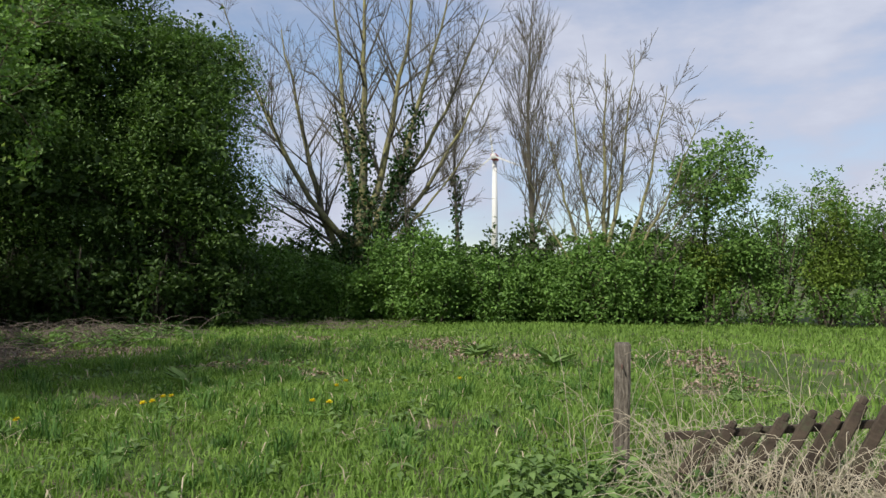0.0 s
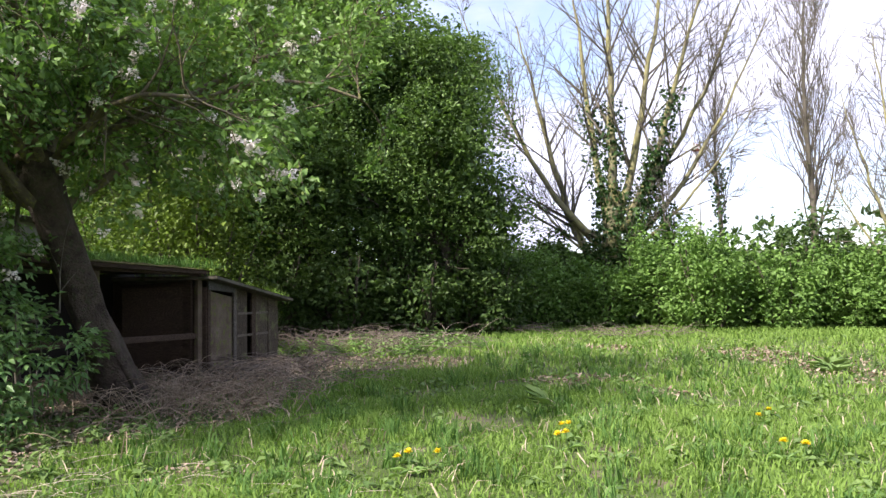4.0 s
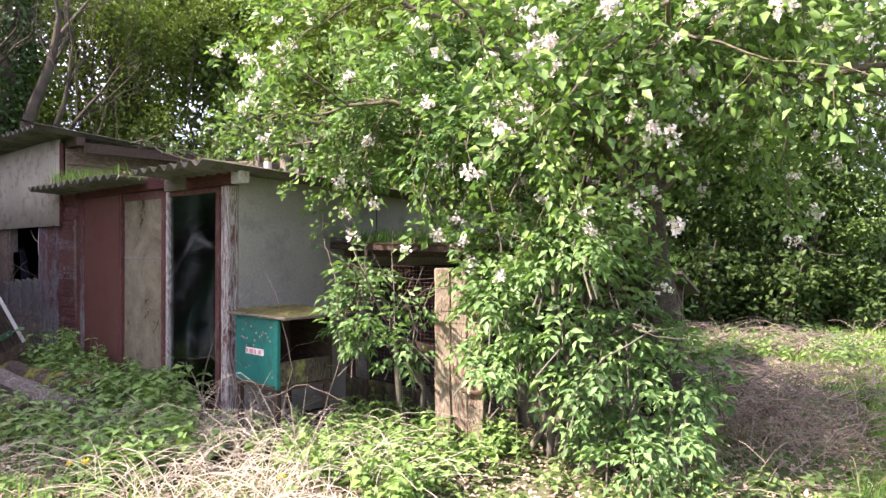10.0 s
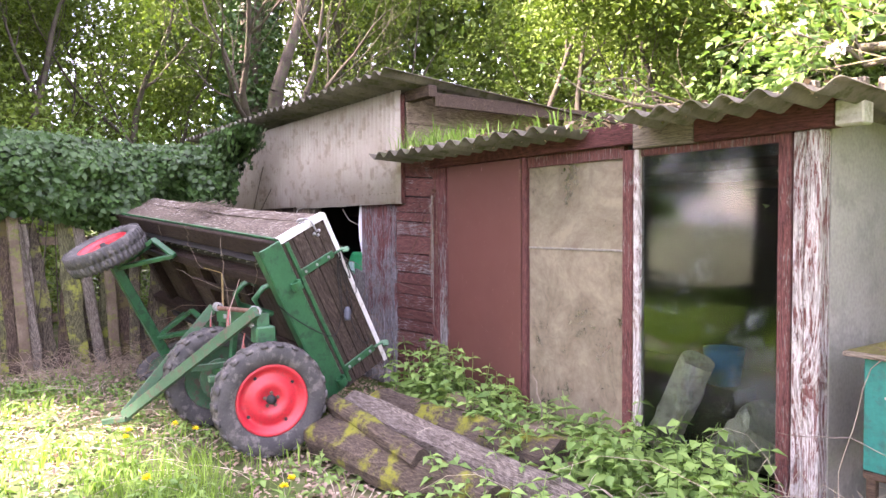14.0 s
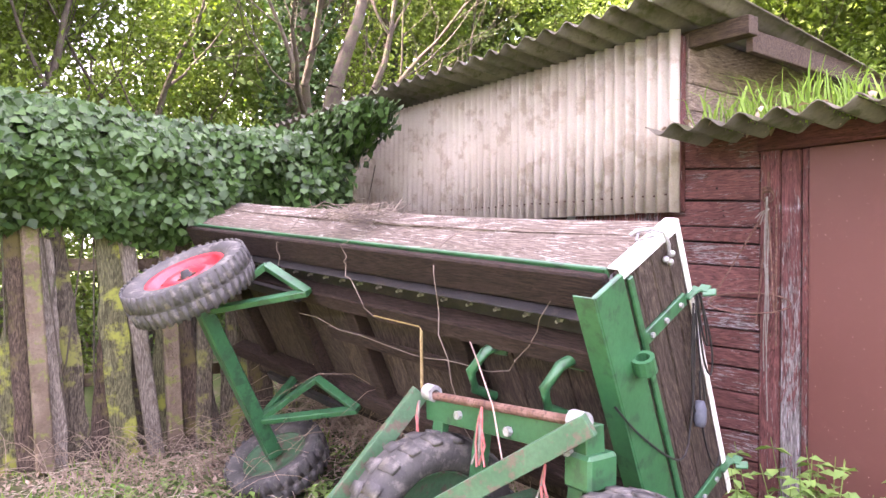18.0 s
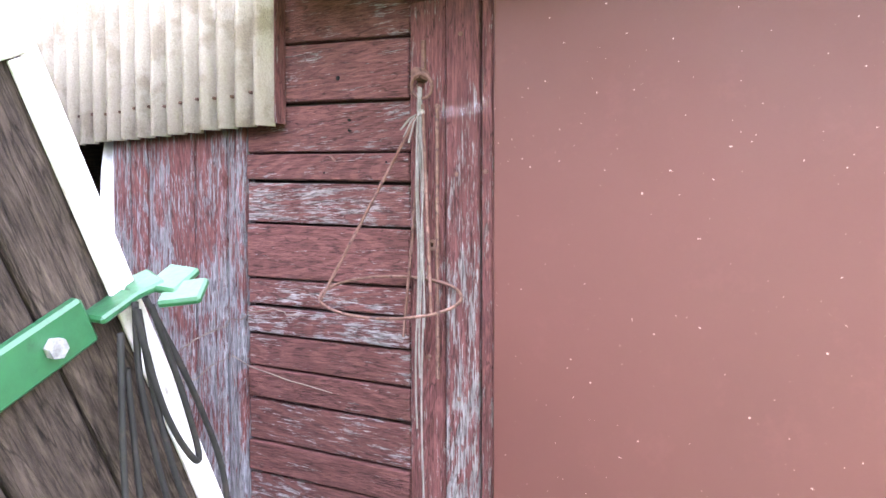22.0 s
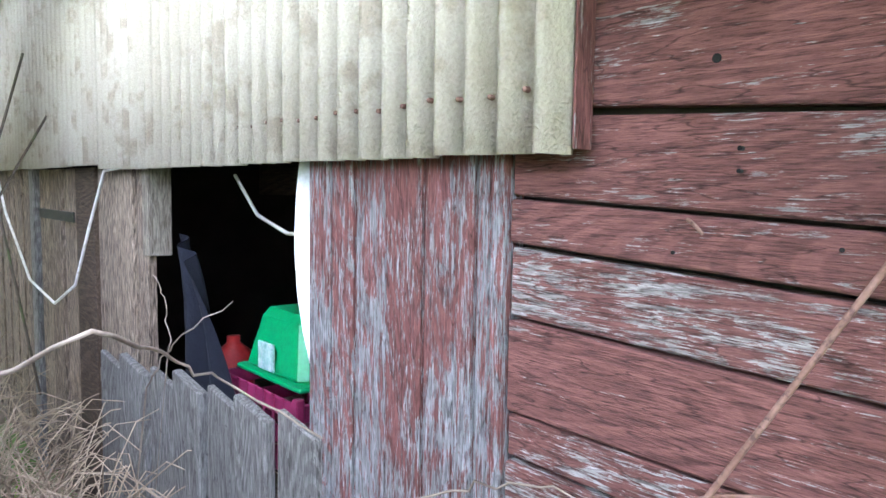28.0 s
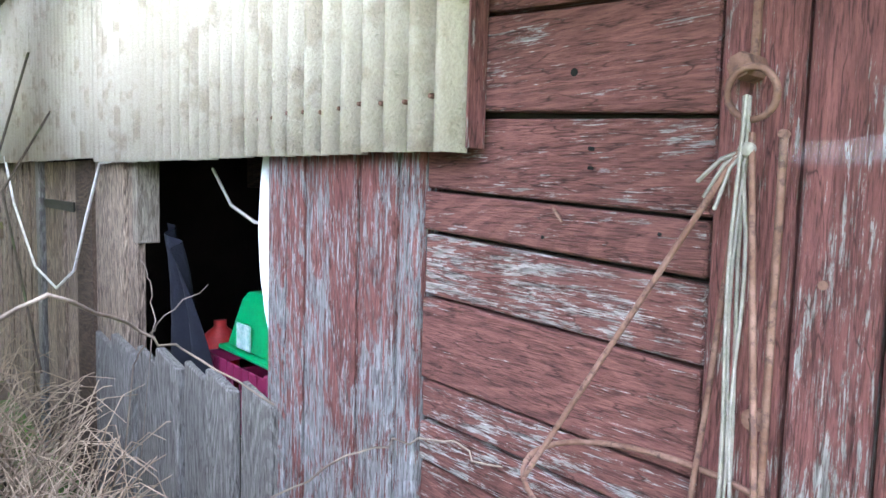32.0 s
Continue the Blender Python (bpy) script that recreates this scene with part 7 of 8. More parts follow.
# ---------- fence at the meadow ----------
post = thing("fence_post", (10.58, 1.75, 0), "weathered grey-brown fence post standing in the grass", "post")
bm = boxed(-0.043, 0.043, -0.043, 0.043, -0.2, 0.74, bevel=0.012)
for v in bm.verts:
    v.co.x += 0.02 * v.co.z
part("stake", bm, M["grey_wood_z"], post)
part("nail", lathe([(0, 0), (0.004, 0), (0.004, 0.05), (0, 0.05)], 6, pose(0.01, -0.09, 0.61, 20)), M["rust"], post)
pf = thing("picket_fence", (11.3, 1.35, 0), "collapsing old picket fence of dark rounded pickets", "fence")
for k in range(13):
    x = 11.0 + k * 0.104
    z = 0.42 + 0.25 * (k / 12) ** 0.8 + 0.02 * math.sin(k * 2.3)
    y = 1.30 + 0.02 * math.sin(k * 1.3)
    ln = 0.27 - 0.11 * k / 12 + 0.02 * math.sin(k * 3.1)
    m = frame_of((x - ln, y - 0.02, z - 0.42), (0, -1, 0.02), (ln, 0.02, 0.42))
    bm = bmesh.new()
    box(bm, -0.012, 0.012, 0, 0.42, -0.026, 0.026, bevel=0.006)
    box(bm, -0.0115, 0.0115, 0.41, 0.455, -0.017, 0.017, bevel=0.010)
    on(pf, part("picket", bm, M["dark_picket"] if "dark_picket" in M else M["rotten"], pf)).matrix_basis = m
on(pf, part("rail", bar((10.78, 1.35, 0.34), (12.3, 1.36, 0.52), 0.025, 0.035), M["dark_picket"], pf))
on(pf, part("rail", bar((10.9, 1.35, 0.10), (12.3, 1.36, 0.26), 0.025, 0.04), M["dark_picket"], pf))


# ---------- rank growth ----------
def arcs(name, n, region, length, rise, r, mat, rng, label, category, parent=None, droop=1.0):
    """Dry arching stalks strewn over a region (a function giving x, y)."""
    lines = []
    for _ in range(n):
        x, y = region()
        a = rng.uniform(0, 6.28)
        ln = length * rng.uniform(0.5, 1.4)
        h = rise * rng.uniform(0.3, 1.3)
        d = np.array([math.cos(a), math.sin(a)])
        g = ground_z(x, y)
        s = np.linspace(0, 1, 6)
        z = g + h * (s * (2 - (1 + 0.6 * droop * rng.uniform(0.5, 1.2)) * s)) + 0.01
        bend = rng.normal() * 0.15 * ln
        p = np.stack([x + d[0] * ln * s - d[1] * bend * s * s, y + d[1] * ln * s + d[0] * bend * s * s, np.maximum(z, g + 0.008)], 1)
        lines.append((p, np.linspace(r, r * 0.5, 6)))
    ob = tubes(name, lines, M[mat], parent, 3)
    return stuff(ob, label, category)


def inside(x0, x1, y0, y1):
    return lambda: (rng.uniform(x0, x1), rng.uniform(y0, y1))


def around(x, y, rx, ry):
    return lambda: (x + rng.normal() * rx, y + rng.normal() * ry)


def plants(name, region, n, height, size, mat, label, category, ratio=0.6, pairs=5):
    """Upright stems with pairs of leaves, nettle-like."""
    lines, at, ah, us, sz = [], [], [], [], []
    for _ in range(n):
        x, y = region()
        g = ground_z(x, y)
        h = height * rng.uniform(0.5, 1.25)
        tip = np.array([x + rng.normal() * 0.08, y + rng.normal() * 0.08, g + h])
        b = np.array([x, y, g])
        lines.append((np.stack([b, (b + tip) / 2 + rng.normal(size=3) * 0.01, tip]), np.array([0.004, 0.0035, 0.002])))
        a0 = rng.uniform(0, 6.28)
        for i in range(pairs):
            f = 0.25 + 0.75 * (i + 0.5) / pairs
            c = b + (tip - b) * f
            for s in (0, math.pi):
                a = a0 + i * 1.57 + s + rng.normal() * 0.2
                at.append(c)
                ah.append((math.cos(a), math.sin(a), 0.15 - 0.35 * rng.uniform()))
                us.append((rng.normal() * 0.2, rng.normal() * 0.2, 1))
                sz.append(size * (1.25 - 0.6 * f) * rng.uniform(0.75, 1.3))
    sz = np.array(sz)
    v, f = leaf_arrays(np.array(at), np.array(ah), np.array(us, float), sz, sz * ratio, 0.12, 0.25)
    v2, f2 = tube_arrays(lines, 3)
    me = mesh_np(name, np.concatenate([v, v2]), [f, f2 + len(v)])
    return stuff(solid(name, me, M[mat]), label, category)


plants("nettles", around(-2.75, -0.38, 0.22, 0.13), 80, 0.55, 0.105, "nettle", "bright green nettle clump beside the trailer", "nettles")
plants("nettles", inside(-2.3, -0.1, -0.75, -0.1), 240, 0.42, 0.11, "nettle", "green nettles growing along the shed front", "nettles")
plants("nettles", inside(-1.4, 0.9, -1.4, -0.45), 190, 0.3, 0.10, "nettle", "low nettles and brambles before the shed corner", "nettles")
plants("nettles", inside(0.7, 2.4, -0.4, 1.0), 240, 0.28, 0.085, "nettle", "low green weeds in front of the pen", "nettles")
plants("weeds", inside(-6, 3.6, -3.8, -0.9), 650, 0.10, 0.075, "nettle", "small green weeds scattered over the yard", "weeds", pairs=3)
plants("weeds", inside(2.0, 4.6, -0.6, 2.2), 180, 0.13, 0.08, "bramble", "small green weeds below the elder", "weeds", pairs=3)
plants("nettles", inside(0.6, 3.2, 6.8, 9.4), 200, 0.25, 0.10, "nettle", "nettles at the foot of the thicket", "nettles")
plants("weeds", inside(10.1, 11.2, 0.7, 1.5), 150, 0.22, 0.085, "bramble", "brambles at the foot of the fence post", "brambles", pairs=4)
plants("weeds", inside(4.5, 12, -1.5, 12), 500, 0.09, 0.09, "bramble", "broad-leaved weeds among the meadow grass", "weeds", pairs=3)
for x, y in ((8.57, 7.86), (9.7, 7.56), (8.5, 8.3), (9.8, 7.0), (6.4, 4.1)):
    t = thing("dock_plant", (x, y, ground_z(x, y)), "broad-leaved dock plant in the grass", "plant")
    m = 14
    a = rng.uniform(0, 6.28, m)
    ahd = np.stack([np.cos(a), np.sin(a), rng.uniform(0.4, 1.4, m)], 1)
    v, f = leaf_arrays(np.zeros((m, 3)), ahd, np.tile([0, 0, 1.0], (m, 1)) + rng.normal(size=(m, 3)) * 0.2, rng.uniform(0.22, 0.36, m), rng.uniform(0.06, 0.10, m), 0.15, 0.3)
    solid("rosette", mesh_np("rosette", v, [f]), M["bramble"], t)

arcs("dry_stalks", 800, inside(-0.8, 2.2, -1.4, 0.4), 0.5, 0.32, 0.003, "straw_stalk", rng, "pale dry bramble and grass stalks before the shed", "dry stalks")
arcs("dry_stalks", 420, inside(-7, 1.0, -3.2, -0.6), 0.4, 0.09, 0.003, "straw_stalk", rng, "dry stalks lying over the yard", "dry stalks")
arcs("dry_stalks", 300, around(-6.3, -2.3, 0.45, 0.5), 0.5, 0.35, 0.0026, "dry_twig", rng, "dry grass at the foot of the fence", "dry stalks")
arcs("dry_stalks", 1300, inside(10.8, 12.9, 0.7, 1.7), 0.36, 0.48, 0.002, "straw_stalk", rng, "tangled pale dead grass over the picket fence", "dry stalks")
arcs("dry_stalks", 110, inside(10.3, 12.9, 1.2, 2.6), 0.3, 0.72, 0.0018, "straw_stalk", rng, "tall pale dead grass stalks", "dry stalks", droop=0.3)
arcs("brush_pile", 380, around(3.1, 2.9, 0.6, 0.6), 0.6, 0.36, 0.005, "dry_twig", rng, "heap of pale grey dead twigs round the apple trunk", "brush")
arcs("brush_pile", 260, around(2.4, 4.5, 0.6, 0.8), 0.7, 0.28, 0.006, "twig", rng, "heap of grey dead twigs below the apple tree", "brush")
arcs("brush_pile", 300, around(1.3, 7.9, 1.1, 0.6), 0.9, 0.45, 0.006, "twig", rng, "tangle of dead brown branches at the thicket's foot", "brush")
arcs("brush_pile", 200, inside(-0.5, 6.0, 11.8, 13.6), 0.7, 0.25, 0.006, "twig", rng, "dead branches lying along the meadow edge", "brush")
arcs("brush_pile", 420, around(-6.5, -0.55, 0.7, 0.2), 0.8, 0.85, 0.0042, "dry_twig", rng, "dry bramble tangle in front of the shed window", "brush")
arcs("brush_pile", 220, around(-5.3, -0.42, 0.55, 0.14), 0.9, 0.95, 0.0034, "dry_twig", rng, "dry bramble shoots before the shed window", "brush")
arcs("brush_pile", 200, around(-4.85, -0.45, 0.35, 0.1), 0.7, 0.85, 0.003, "dry_twig", rng, "dry bramble shoots leaning on the pickets", "brush")
arcs("brush_pile", 160, around(4.6, 0.6, 0.9, 0.8), 0.3, 0.05, 0.003, "straw_stalk", rng, "dry stalks scattered at the grass edge", "dry stalks")

arcs("bramble_shoots", 46, inside(0.0, 1.7, -0.75, 0.0), 0.8, 0.8, 0.002, "straw_stalk", rng, "long pale bramble shoots arching before the nest box", "dry stalks")
arcs("bramble_shoots", 30, inside(-1.8, 0.2, -1.2, -0.5), 0.6, 0.45, 0.002, "straw_stalk", rng, "pale bramble shoots over the nettles", "dry stalks")

# single dead shoots
for pts, r in (([(-4.75, -1.0, 1.10), (-4.35, -0.82, 1.36), (-4.056, -0.660, 1.499), (-4.537, -0.400, 1.324), (-4.607, -0.250, 1.235), (-4.419, -0.100, 1.117)], 0.005), ([(-4.373, -0.120, 0.898), (-4.034, -0.070, 1.119), (-3.830, -0.050, 1.193), (-3.680, -0.040, 1.184)], 0.0032), ([(-5.64, -0.08, 0.95), (-5.5, -0.05, 1.12), (-5.11, 0.0, 1.34)], 0.004), ([(-5.5, -0.05, 1.12), (-5.55, -0.04, 1.28), (-5.7, -0.03, 1.36)], 0.003), ([(-4.6, -0.30, 0.6), (-4.2, -0.2, 0.9), (-3.9, -0.12, 1.05), (-3.55, -0.08, 0.98)], 0.003),
               ([(-1.3, -0.6, 0.0), (-1.35, -0.55, 0.35), (-1.5, -0.5, 0.62)], 0.006), ([(0.3, -0.45, 0.0), (0.26, -0.4, 0.5), (0.35, -0.3, 0.95), (0.6, -0.2, 1.15)], 0.003), ([(0.9, -0.2, 0.0), (1.0, -0.1, 0.6), (0.8, -0.1, 1.1), (0.5, 0.0, 1.3)], 0.0025),
               ([(1.1, 0.0, 0.0), (1.3, 0.1, 0.7), (1.1, 0.2, 1.3), (0.7, 0.4, 1.55)], 0.003), ([(0.6, -0.5, 0.0), (0.9, -0.3, 0.4), (1.3, -0.2, 0.55), (1.6, -0.1, 0.45)], 0.003), ([(1.2, -0.3, 0.0), (0.8, -0.3, 0.45), (0.3, -0.35, 0.65), (0.0, -0.4, 0.6)], 0.003)):
    t = thing("dead_shoot", pts[0][:2] + (0.0,), "bare dry bramble shoot", "shoot")
    p = np.array(pts, float)
    k = np.linspace(0, len(p) - 1, len(p) * 4)
    i = np.minimum(k.astype(int), len(p) - 2)
    f = (k - i)[:, None]
    q = p[i] * (1 - f) + p[i + 1] * f + rng.normal(size=(len(k), 3)) * 0.006
    if q[0, 2] > 0.2:
        q = np.vstack([[(q[0, 0] - 0.3, q[0, 1], 0.0), (q[0, 0] - 0.12, q[0, 1], q[0, 2] * 0.6)], q])
    on(t, tubes("shoot", [(q, np.linspace(r, r * 0.5, len(q)))], M["twig"], t, 6))

# grass and branches on the shed roof
gx = rng.uniform(-3.45, -1.4, 2000)
gy = rng.uniform(-0.35, 2.6, 2000)
keep = np.array([noise.noise(Vector((a * 2, b * 2, 0))) > -0.12 for a, b in zip(gx, gy)])
gx, gy = gx[keep], gy[keep]
gp = np.stack([gx, gy, low_roof(gx, gy) + 0.0], 1)
stuff(blades("roof_grass", gp, 0.17, 0.004, 0.55, M["grass"], rng), "grass growing on the shed roof", "grass")
gx, gy = rng.uniform(0.0, 1.95, 5200), rng.uniform(0.98, 4.45, 5200)
gp = np.stack([gx, gy, 1.56 - 0.055 * (gy - 1.0) - 0.02 * gx], 1)
stuff(blades("roof_grass", gp + np.column_stack([rng.normal(size=(len(gp), 2)) * 0.03, np.zeros(len(gp))]), rng.uniform(0.05, 0.2, len(gp)), 0.004, 1.1, M["tuft"], rng), "grass growing on the turfed pen roof", "grass")
gx, gy = rng.uniform(-3.55, -2.75, 420), rng.uniform(-0.3, 0.3, 420)
stuff(blades("roof_grass", np.stack([gx, gy, low_roof(gx, gy) + 0.0], 1), 0.26, 0.0045, 0.6, M["grass"], rng), "tall grass tuft on the roof edge", "grass")
n = 2600
at = np.stack([rng.uniform(-3.7, 0.2, n), rng.uniform(-0.38, 3.0, n), np.zeros(n)], 1)
at[:, 2] = low_roof(at[:, 0], at[:, 1]) + 0.02
stuff(leaves("roof_litter", at, 0.05, 0.6, M["litter"], rng, flat=0.75), "dead leaves and moss lying on the shed roof", "leaf litter")
for s, w, ln in (((0.3, 0.9, 2.5), (-1, -0.25, -0.02), 1.5), ((-0.6, 0.8, 2.35), (-1, -0.2, 0.15), 1.3), ((-0.9, 0.9, 2.32), (-0.9, -0.2, 0.12), 0.8), ((0.6, 0.5, 2.5), (-0.3, -1, 0.02), 0.6)):
    t = thing("mossy_branch", s, "dead mossy apple branch resting over the roof", "branch")
    lines, tips = branching(rng, (0, 0, 0), w, ln, 0.03, 3, 3, 0.6, 0.6, 0.0, 0.16, 5)
    bark("limb", lines, M["mossy_bark"] if "mossy_bark" in M else M["bark"], t, 0.012)
    at, out = along(tips, 4, rng, 0.03)
    tagged(leaves("young_leaf", at, 0.055, 0.55, M["apple_leaf"], rng, t, flat=0.3), kind="stuff")


# ---------- dandelions ----------
def dandelion(name="dandelion"):
    d = thing(name, (0, 0, 0), "yellow dandelion in flower", "flower", "dandelions")
    tubes("stem", [([(0, 0, 0), (0.008, 0, 0.05), (0.0, 0.004, 0.105)], 0.003)], M["nettle"], d, 5)
    m = 46
    a = rng.uniform(0, 6.28, m)
    e = rng.uniform(0.05, 1.2, m)
    ah = np.stack([np.cos(a) * np.cos(e), np.sin(a) * np.cos(e), np.sin(e)], 1)
    v, f = leaf_arrays(np.tile([0.0, 0.004, 0.105], (m, 1)), ah, np.tile([0.01, 0, 1.0], (m, 1)), np.full(m, 0.031), np.full(m, 0.011), 0.1, 0.1)
    solid("flower_head", mesh_np("flower_head", v, [f]), M["yellow"], d)
    a = rng.uniform(0, 6.28, 6)
    v, f = leaf_arrays(np.zeros((6, 3)), np.stack([np.cos(a), np.sin(a), 0 * a + 0.35], 1), np.tile([0, 0, 1.0], (6, 1)), np.full(6, 0.13), np.full(6, 0.035), 0.1, 0.2)
    solid("rosette", mesh_np("rosette", v, [f]), M["nettle"], d)
    return d


DAND = [(6.92, 3.06), (7.02, 2.58), (6.38, 1.76), (7.06, 2.64), (6.48, 1.94), (8.12, 3.77), (8.35, 2.77), (3.91, -0.41), (4.02, -0.24), (4.06, -0.02), (3.97, -0.33), (4.1, -0.15), (1.68, -0.64), (0.41, -1.38), (0.58, -1.37), (-3.32, -2.06), (-1.91, -1.98), (-1.98, -1.93),
        (-2.48, -2.56), (-3.42, -2.48), (-3.36, -2.52), (-3.58, -2.16), (8.44, 2.83), (8.17, 3.82), (9.07, 4.63), (6.92, 2.96), (6.33, 1.72)]
first = dandelion()
first.matrix_world = pose(DAND[0][0], DAND[0][1], ground_z(*DAND[0]))
for k, (x, y) in enumerate(DAND[1:]):
    c = copy_thing(first, pose(x, y, ground_z(x, y) + rng.uniform(0, 0.05), rng.normal() * 6, rng.normal() * 6, k * 47))

# ---------- rope, ring and wire hoop on the door post ----------
rope = thing("hanging_rope", (-3.262, -0.05, 1.80), "frayed pale hemp cord tied to a rusty iron ring", "rope")
for k in range(5):
    q = []
    for s in np.linspace(0, 1, 12):
        q.append((-3.262 + 0.004 * math.sin(11 * s + k) + 0.003 * (k - 2) * min(1, s * 4) + 0.006 * math.sin(k * 2.1) * s, -0.058 - 0.008 * (k % 3), 1.80 - s * (0.62 + 0.13 * (k % 4) + 0.12 * (k == 3))))
    on(rope, tubes("strand", [(q, 0.0026)], M["cord"], rope, 5))
on(rope, part("knot", lathe([(0, -0.011), (0.008, -0.008), (0.010, 0), (0.008, 0.008), (0, 0.011)], 10, pose(-3.258, -0.065, 1.735, 0, 0, 60)), M["cord"], rope, smooth=True))
for dx, dz in ((-0.05, -0.06), (-0.035, -0.075), (-0.06, -0.04)):
    on(rope, tubes("loose_end", [([(-3.258, -0.065, 1.735), (-3.258 + dx * 0.5, -0.07, 1.735 + dz * 0.3), (-3.258 + dx, -0.07, 1.735 + dz)], 0.003)], M["cord"], rope, 4))
iron = thing("iron_ring", (-3.245, -0.045, 1.81), "rusty iron ring on a bolt", "ring")
on(iron, tubes("ring", [([(-3.258 + 0.031 * math.cos(a), -0.062 - 0.006 * math.sin(a), 1.803 + 0.031 * math.sin(a)) for a in np.linspace(0, 6.2832, 25)], 0.0045)], M["rust"], iron, 8))
on(iron, part("bolt", lathe([(0, -0.03), (0.016, -0.03), (0.018, -0.02), (0.018, 0.03), (0, 0.03)], 8, pose(-3.275, -0.035, 1.838)), M["rust"], iron))
on(iron, part("stem", boxed(-3.279, -3.269, -0.032, -0.022, 1.84, 1.93, bevel=0.002), M["rust"], iron))
hoop = thing("wire_hoop", (-3.33, -0.1, 1.3), "rusty wire hanging basket hoop on three wires", "hoop")
cx, cy, cz, rx, ry = -3.335, -0.11, 1.262, 0.218, 0.07
on(hoop, tubes("hoop_wire", [([(cx + rx * math.cos(a), cy + ry * math.sin(a), cz + 0.048 * math.sin(a)) for a in np.linspace(0, 6.2832, 40)], 0.0045)], M["rust"], hoop, 6))
for e in ((cx - rx * 0.92, cy - ry * 0.4, cz - 0.019), (cx + rx * 0.75, cy - ry * 0.66, cz - 0.032)):
    on(hoop, tubes("hanger", [([(-3.255, -0.062, 1.755), e], 0.0042)], M["rust"], hoop, 6))
on(hoop, tubes("rod", [([(-3.225, -0.04, 1.75), (-3.222, -0.045, 1.4), (-3.218, -0.05, 1.05)], 0.005)], M["rust"], hoop, 6))
on(hoop, tubes("rod", [([(-3.275, -0.04, 1.72), (-3.30, -0.045, 1.4), (-3.325, -0.05, 1.15)], 0.004)], M["rust"], hoop, 6))
lk = thing("screw_eye", (-3.276, -0.04, 1.367), "rusty screw eye in the door post", "screw")
on(lk, part("eye", lathe([(0.006, -0.006), (0.015, -0.006), (0.015, 0.006), (0.006, 0.006), (0.006, -0.006)], 14, pose(-3.240, -0.034, 1.395)), M["rust"], lk))
# small near-black discs: the shade inside nail holes given as colour
M["hole"] = surface("hole_shade", (0.004, 0.004, 0.004), (0.008, 0.007, 0.006), None, 9, 90, 0.95, 0.1)
for x, z, r in ((-3.568, 1.866, 0.0065), (-3.53, 1.745, 0.0035), (-3.53, 1.715, 0.003), (-3.62, 1.60, 0.003), (-3.40, 1.62, 0.003)):
    on(wall, part("nail_hole", lathe([(0, -0.021), (r, -0.0205), (r, -0.01), (0, -0.01)], 10, pose(x, 0, z)), M["hole"], wall))
for x, z in ((-3.231, 1.755), (-3.172, 1.576), (-3.165, 1.0), (-3.09, 1.58), (-3.26, 1.10), (-3.16, 1.93)):
    on(wall, part("screw_head", lathe([(0, -0.034), (0.006, -0.033), (0.006, -0.02)], 8, pose(x, 0, z)), M["rust"], wall))
on(wall, tubes("bent_nail", [([(-3.60, -0.018, 1.648), (-3.585, -0.03, 1.643), (-3.568, -0.035, 1.630)], 0.003)], M["rust"], wall, 5))

web = thing("cobweb_film", (-3.23, -0.045, 1.75), "dusty translucent cobweb strung beside the iron ring", "cobweb")
n = Nodes("cobweb")
n.finish(n.mix(n.noise(n.place(), 40, 4), (0.55, 0.55, 0.55), (0.75, 0.75, 0.75)), 0.9, 0, 0.1)
n.wire(n.math("MULTIPLY", n.grey(n.noise(n.place(), 30, 5), 0.25, 0.8), 0.13), n.bsdf.inputs["Alpha"])
v = [(a * 0.16, -0.012 * math.sin(a * 3.1), -0.028 * b - 0.012 * math.sin(a * 3.1) + 0.012 * a, ) for a in np.linspace(0, 1, 12) for b in (0, 1)]
k = np.arange(11) * 2
solid("film", mesh_np("film", v, [np.stack([k, k + 2, k + 3, k + 1], 1)]), n.mat, web, smooth=True)

# ---------- inside the taller shed ----------
M["green_tub"] = surface("green_plastic", (0.0, 0.22, 0.075), (0.0, 0.26, 0.09), None, 6, 60, 0.4, 0.1, spec=0.5)
M["faded"] = surface("faded_print", (0.12, 0.3, 0.26), (0.4, 0.5, 0.48), None, 30, 90, 0.6, 0.1)
M["maroon"] = surface("maroon_plastic", (0.16, 0.012, 0.05), (0.20, 0.02, 0.07), None, 6, 60, 0.5, 0.1)
M["navy"] = surface("navy_cloth", (0.003, 0.004, 0.009), (0.005, 0.007, 0.014), None, 8, 90, 0.95, 0.5)
M["sheet_white"] = surface("white_cloth", (0.72, 0.74, 0.76), (0.80, 0.81, 0.82), None, 6, 90, 0.9, 0.3)
M["red_tub"] = surface("red_plastic", (0.4, 0.02, 0.02), (0.45, 0.03, 0.03), None, 6, 60, 0.5, 0.1)


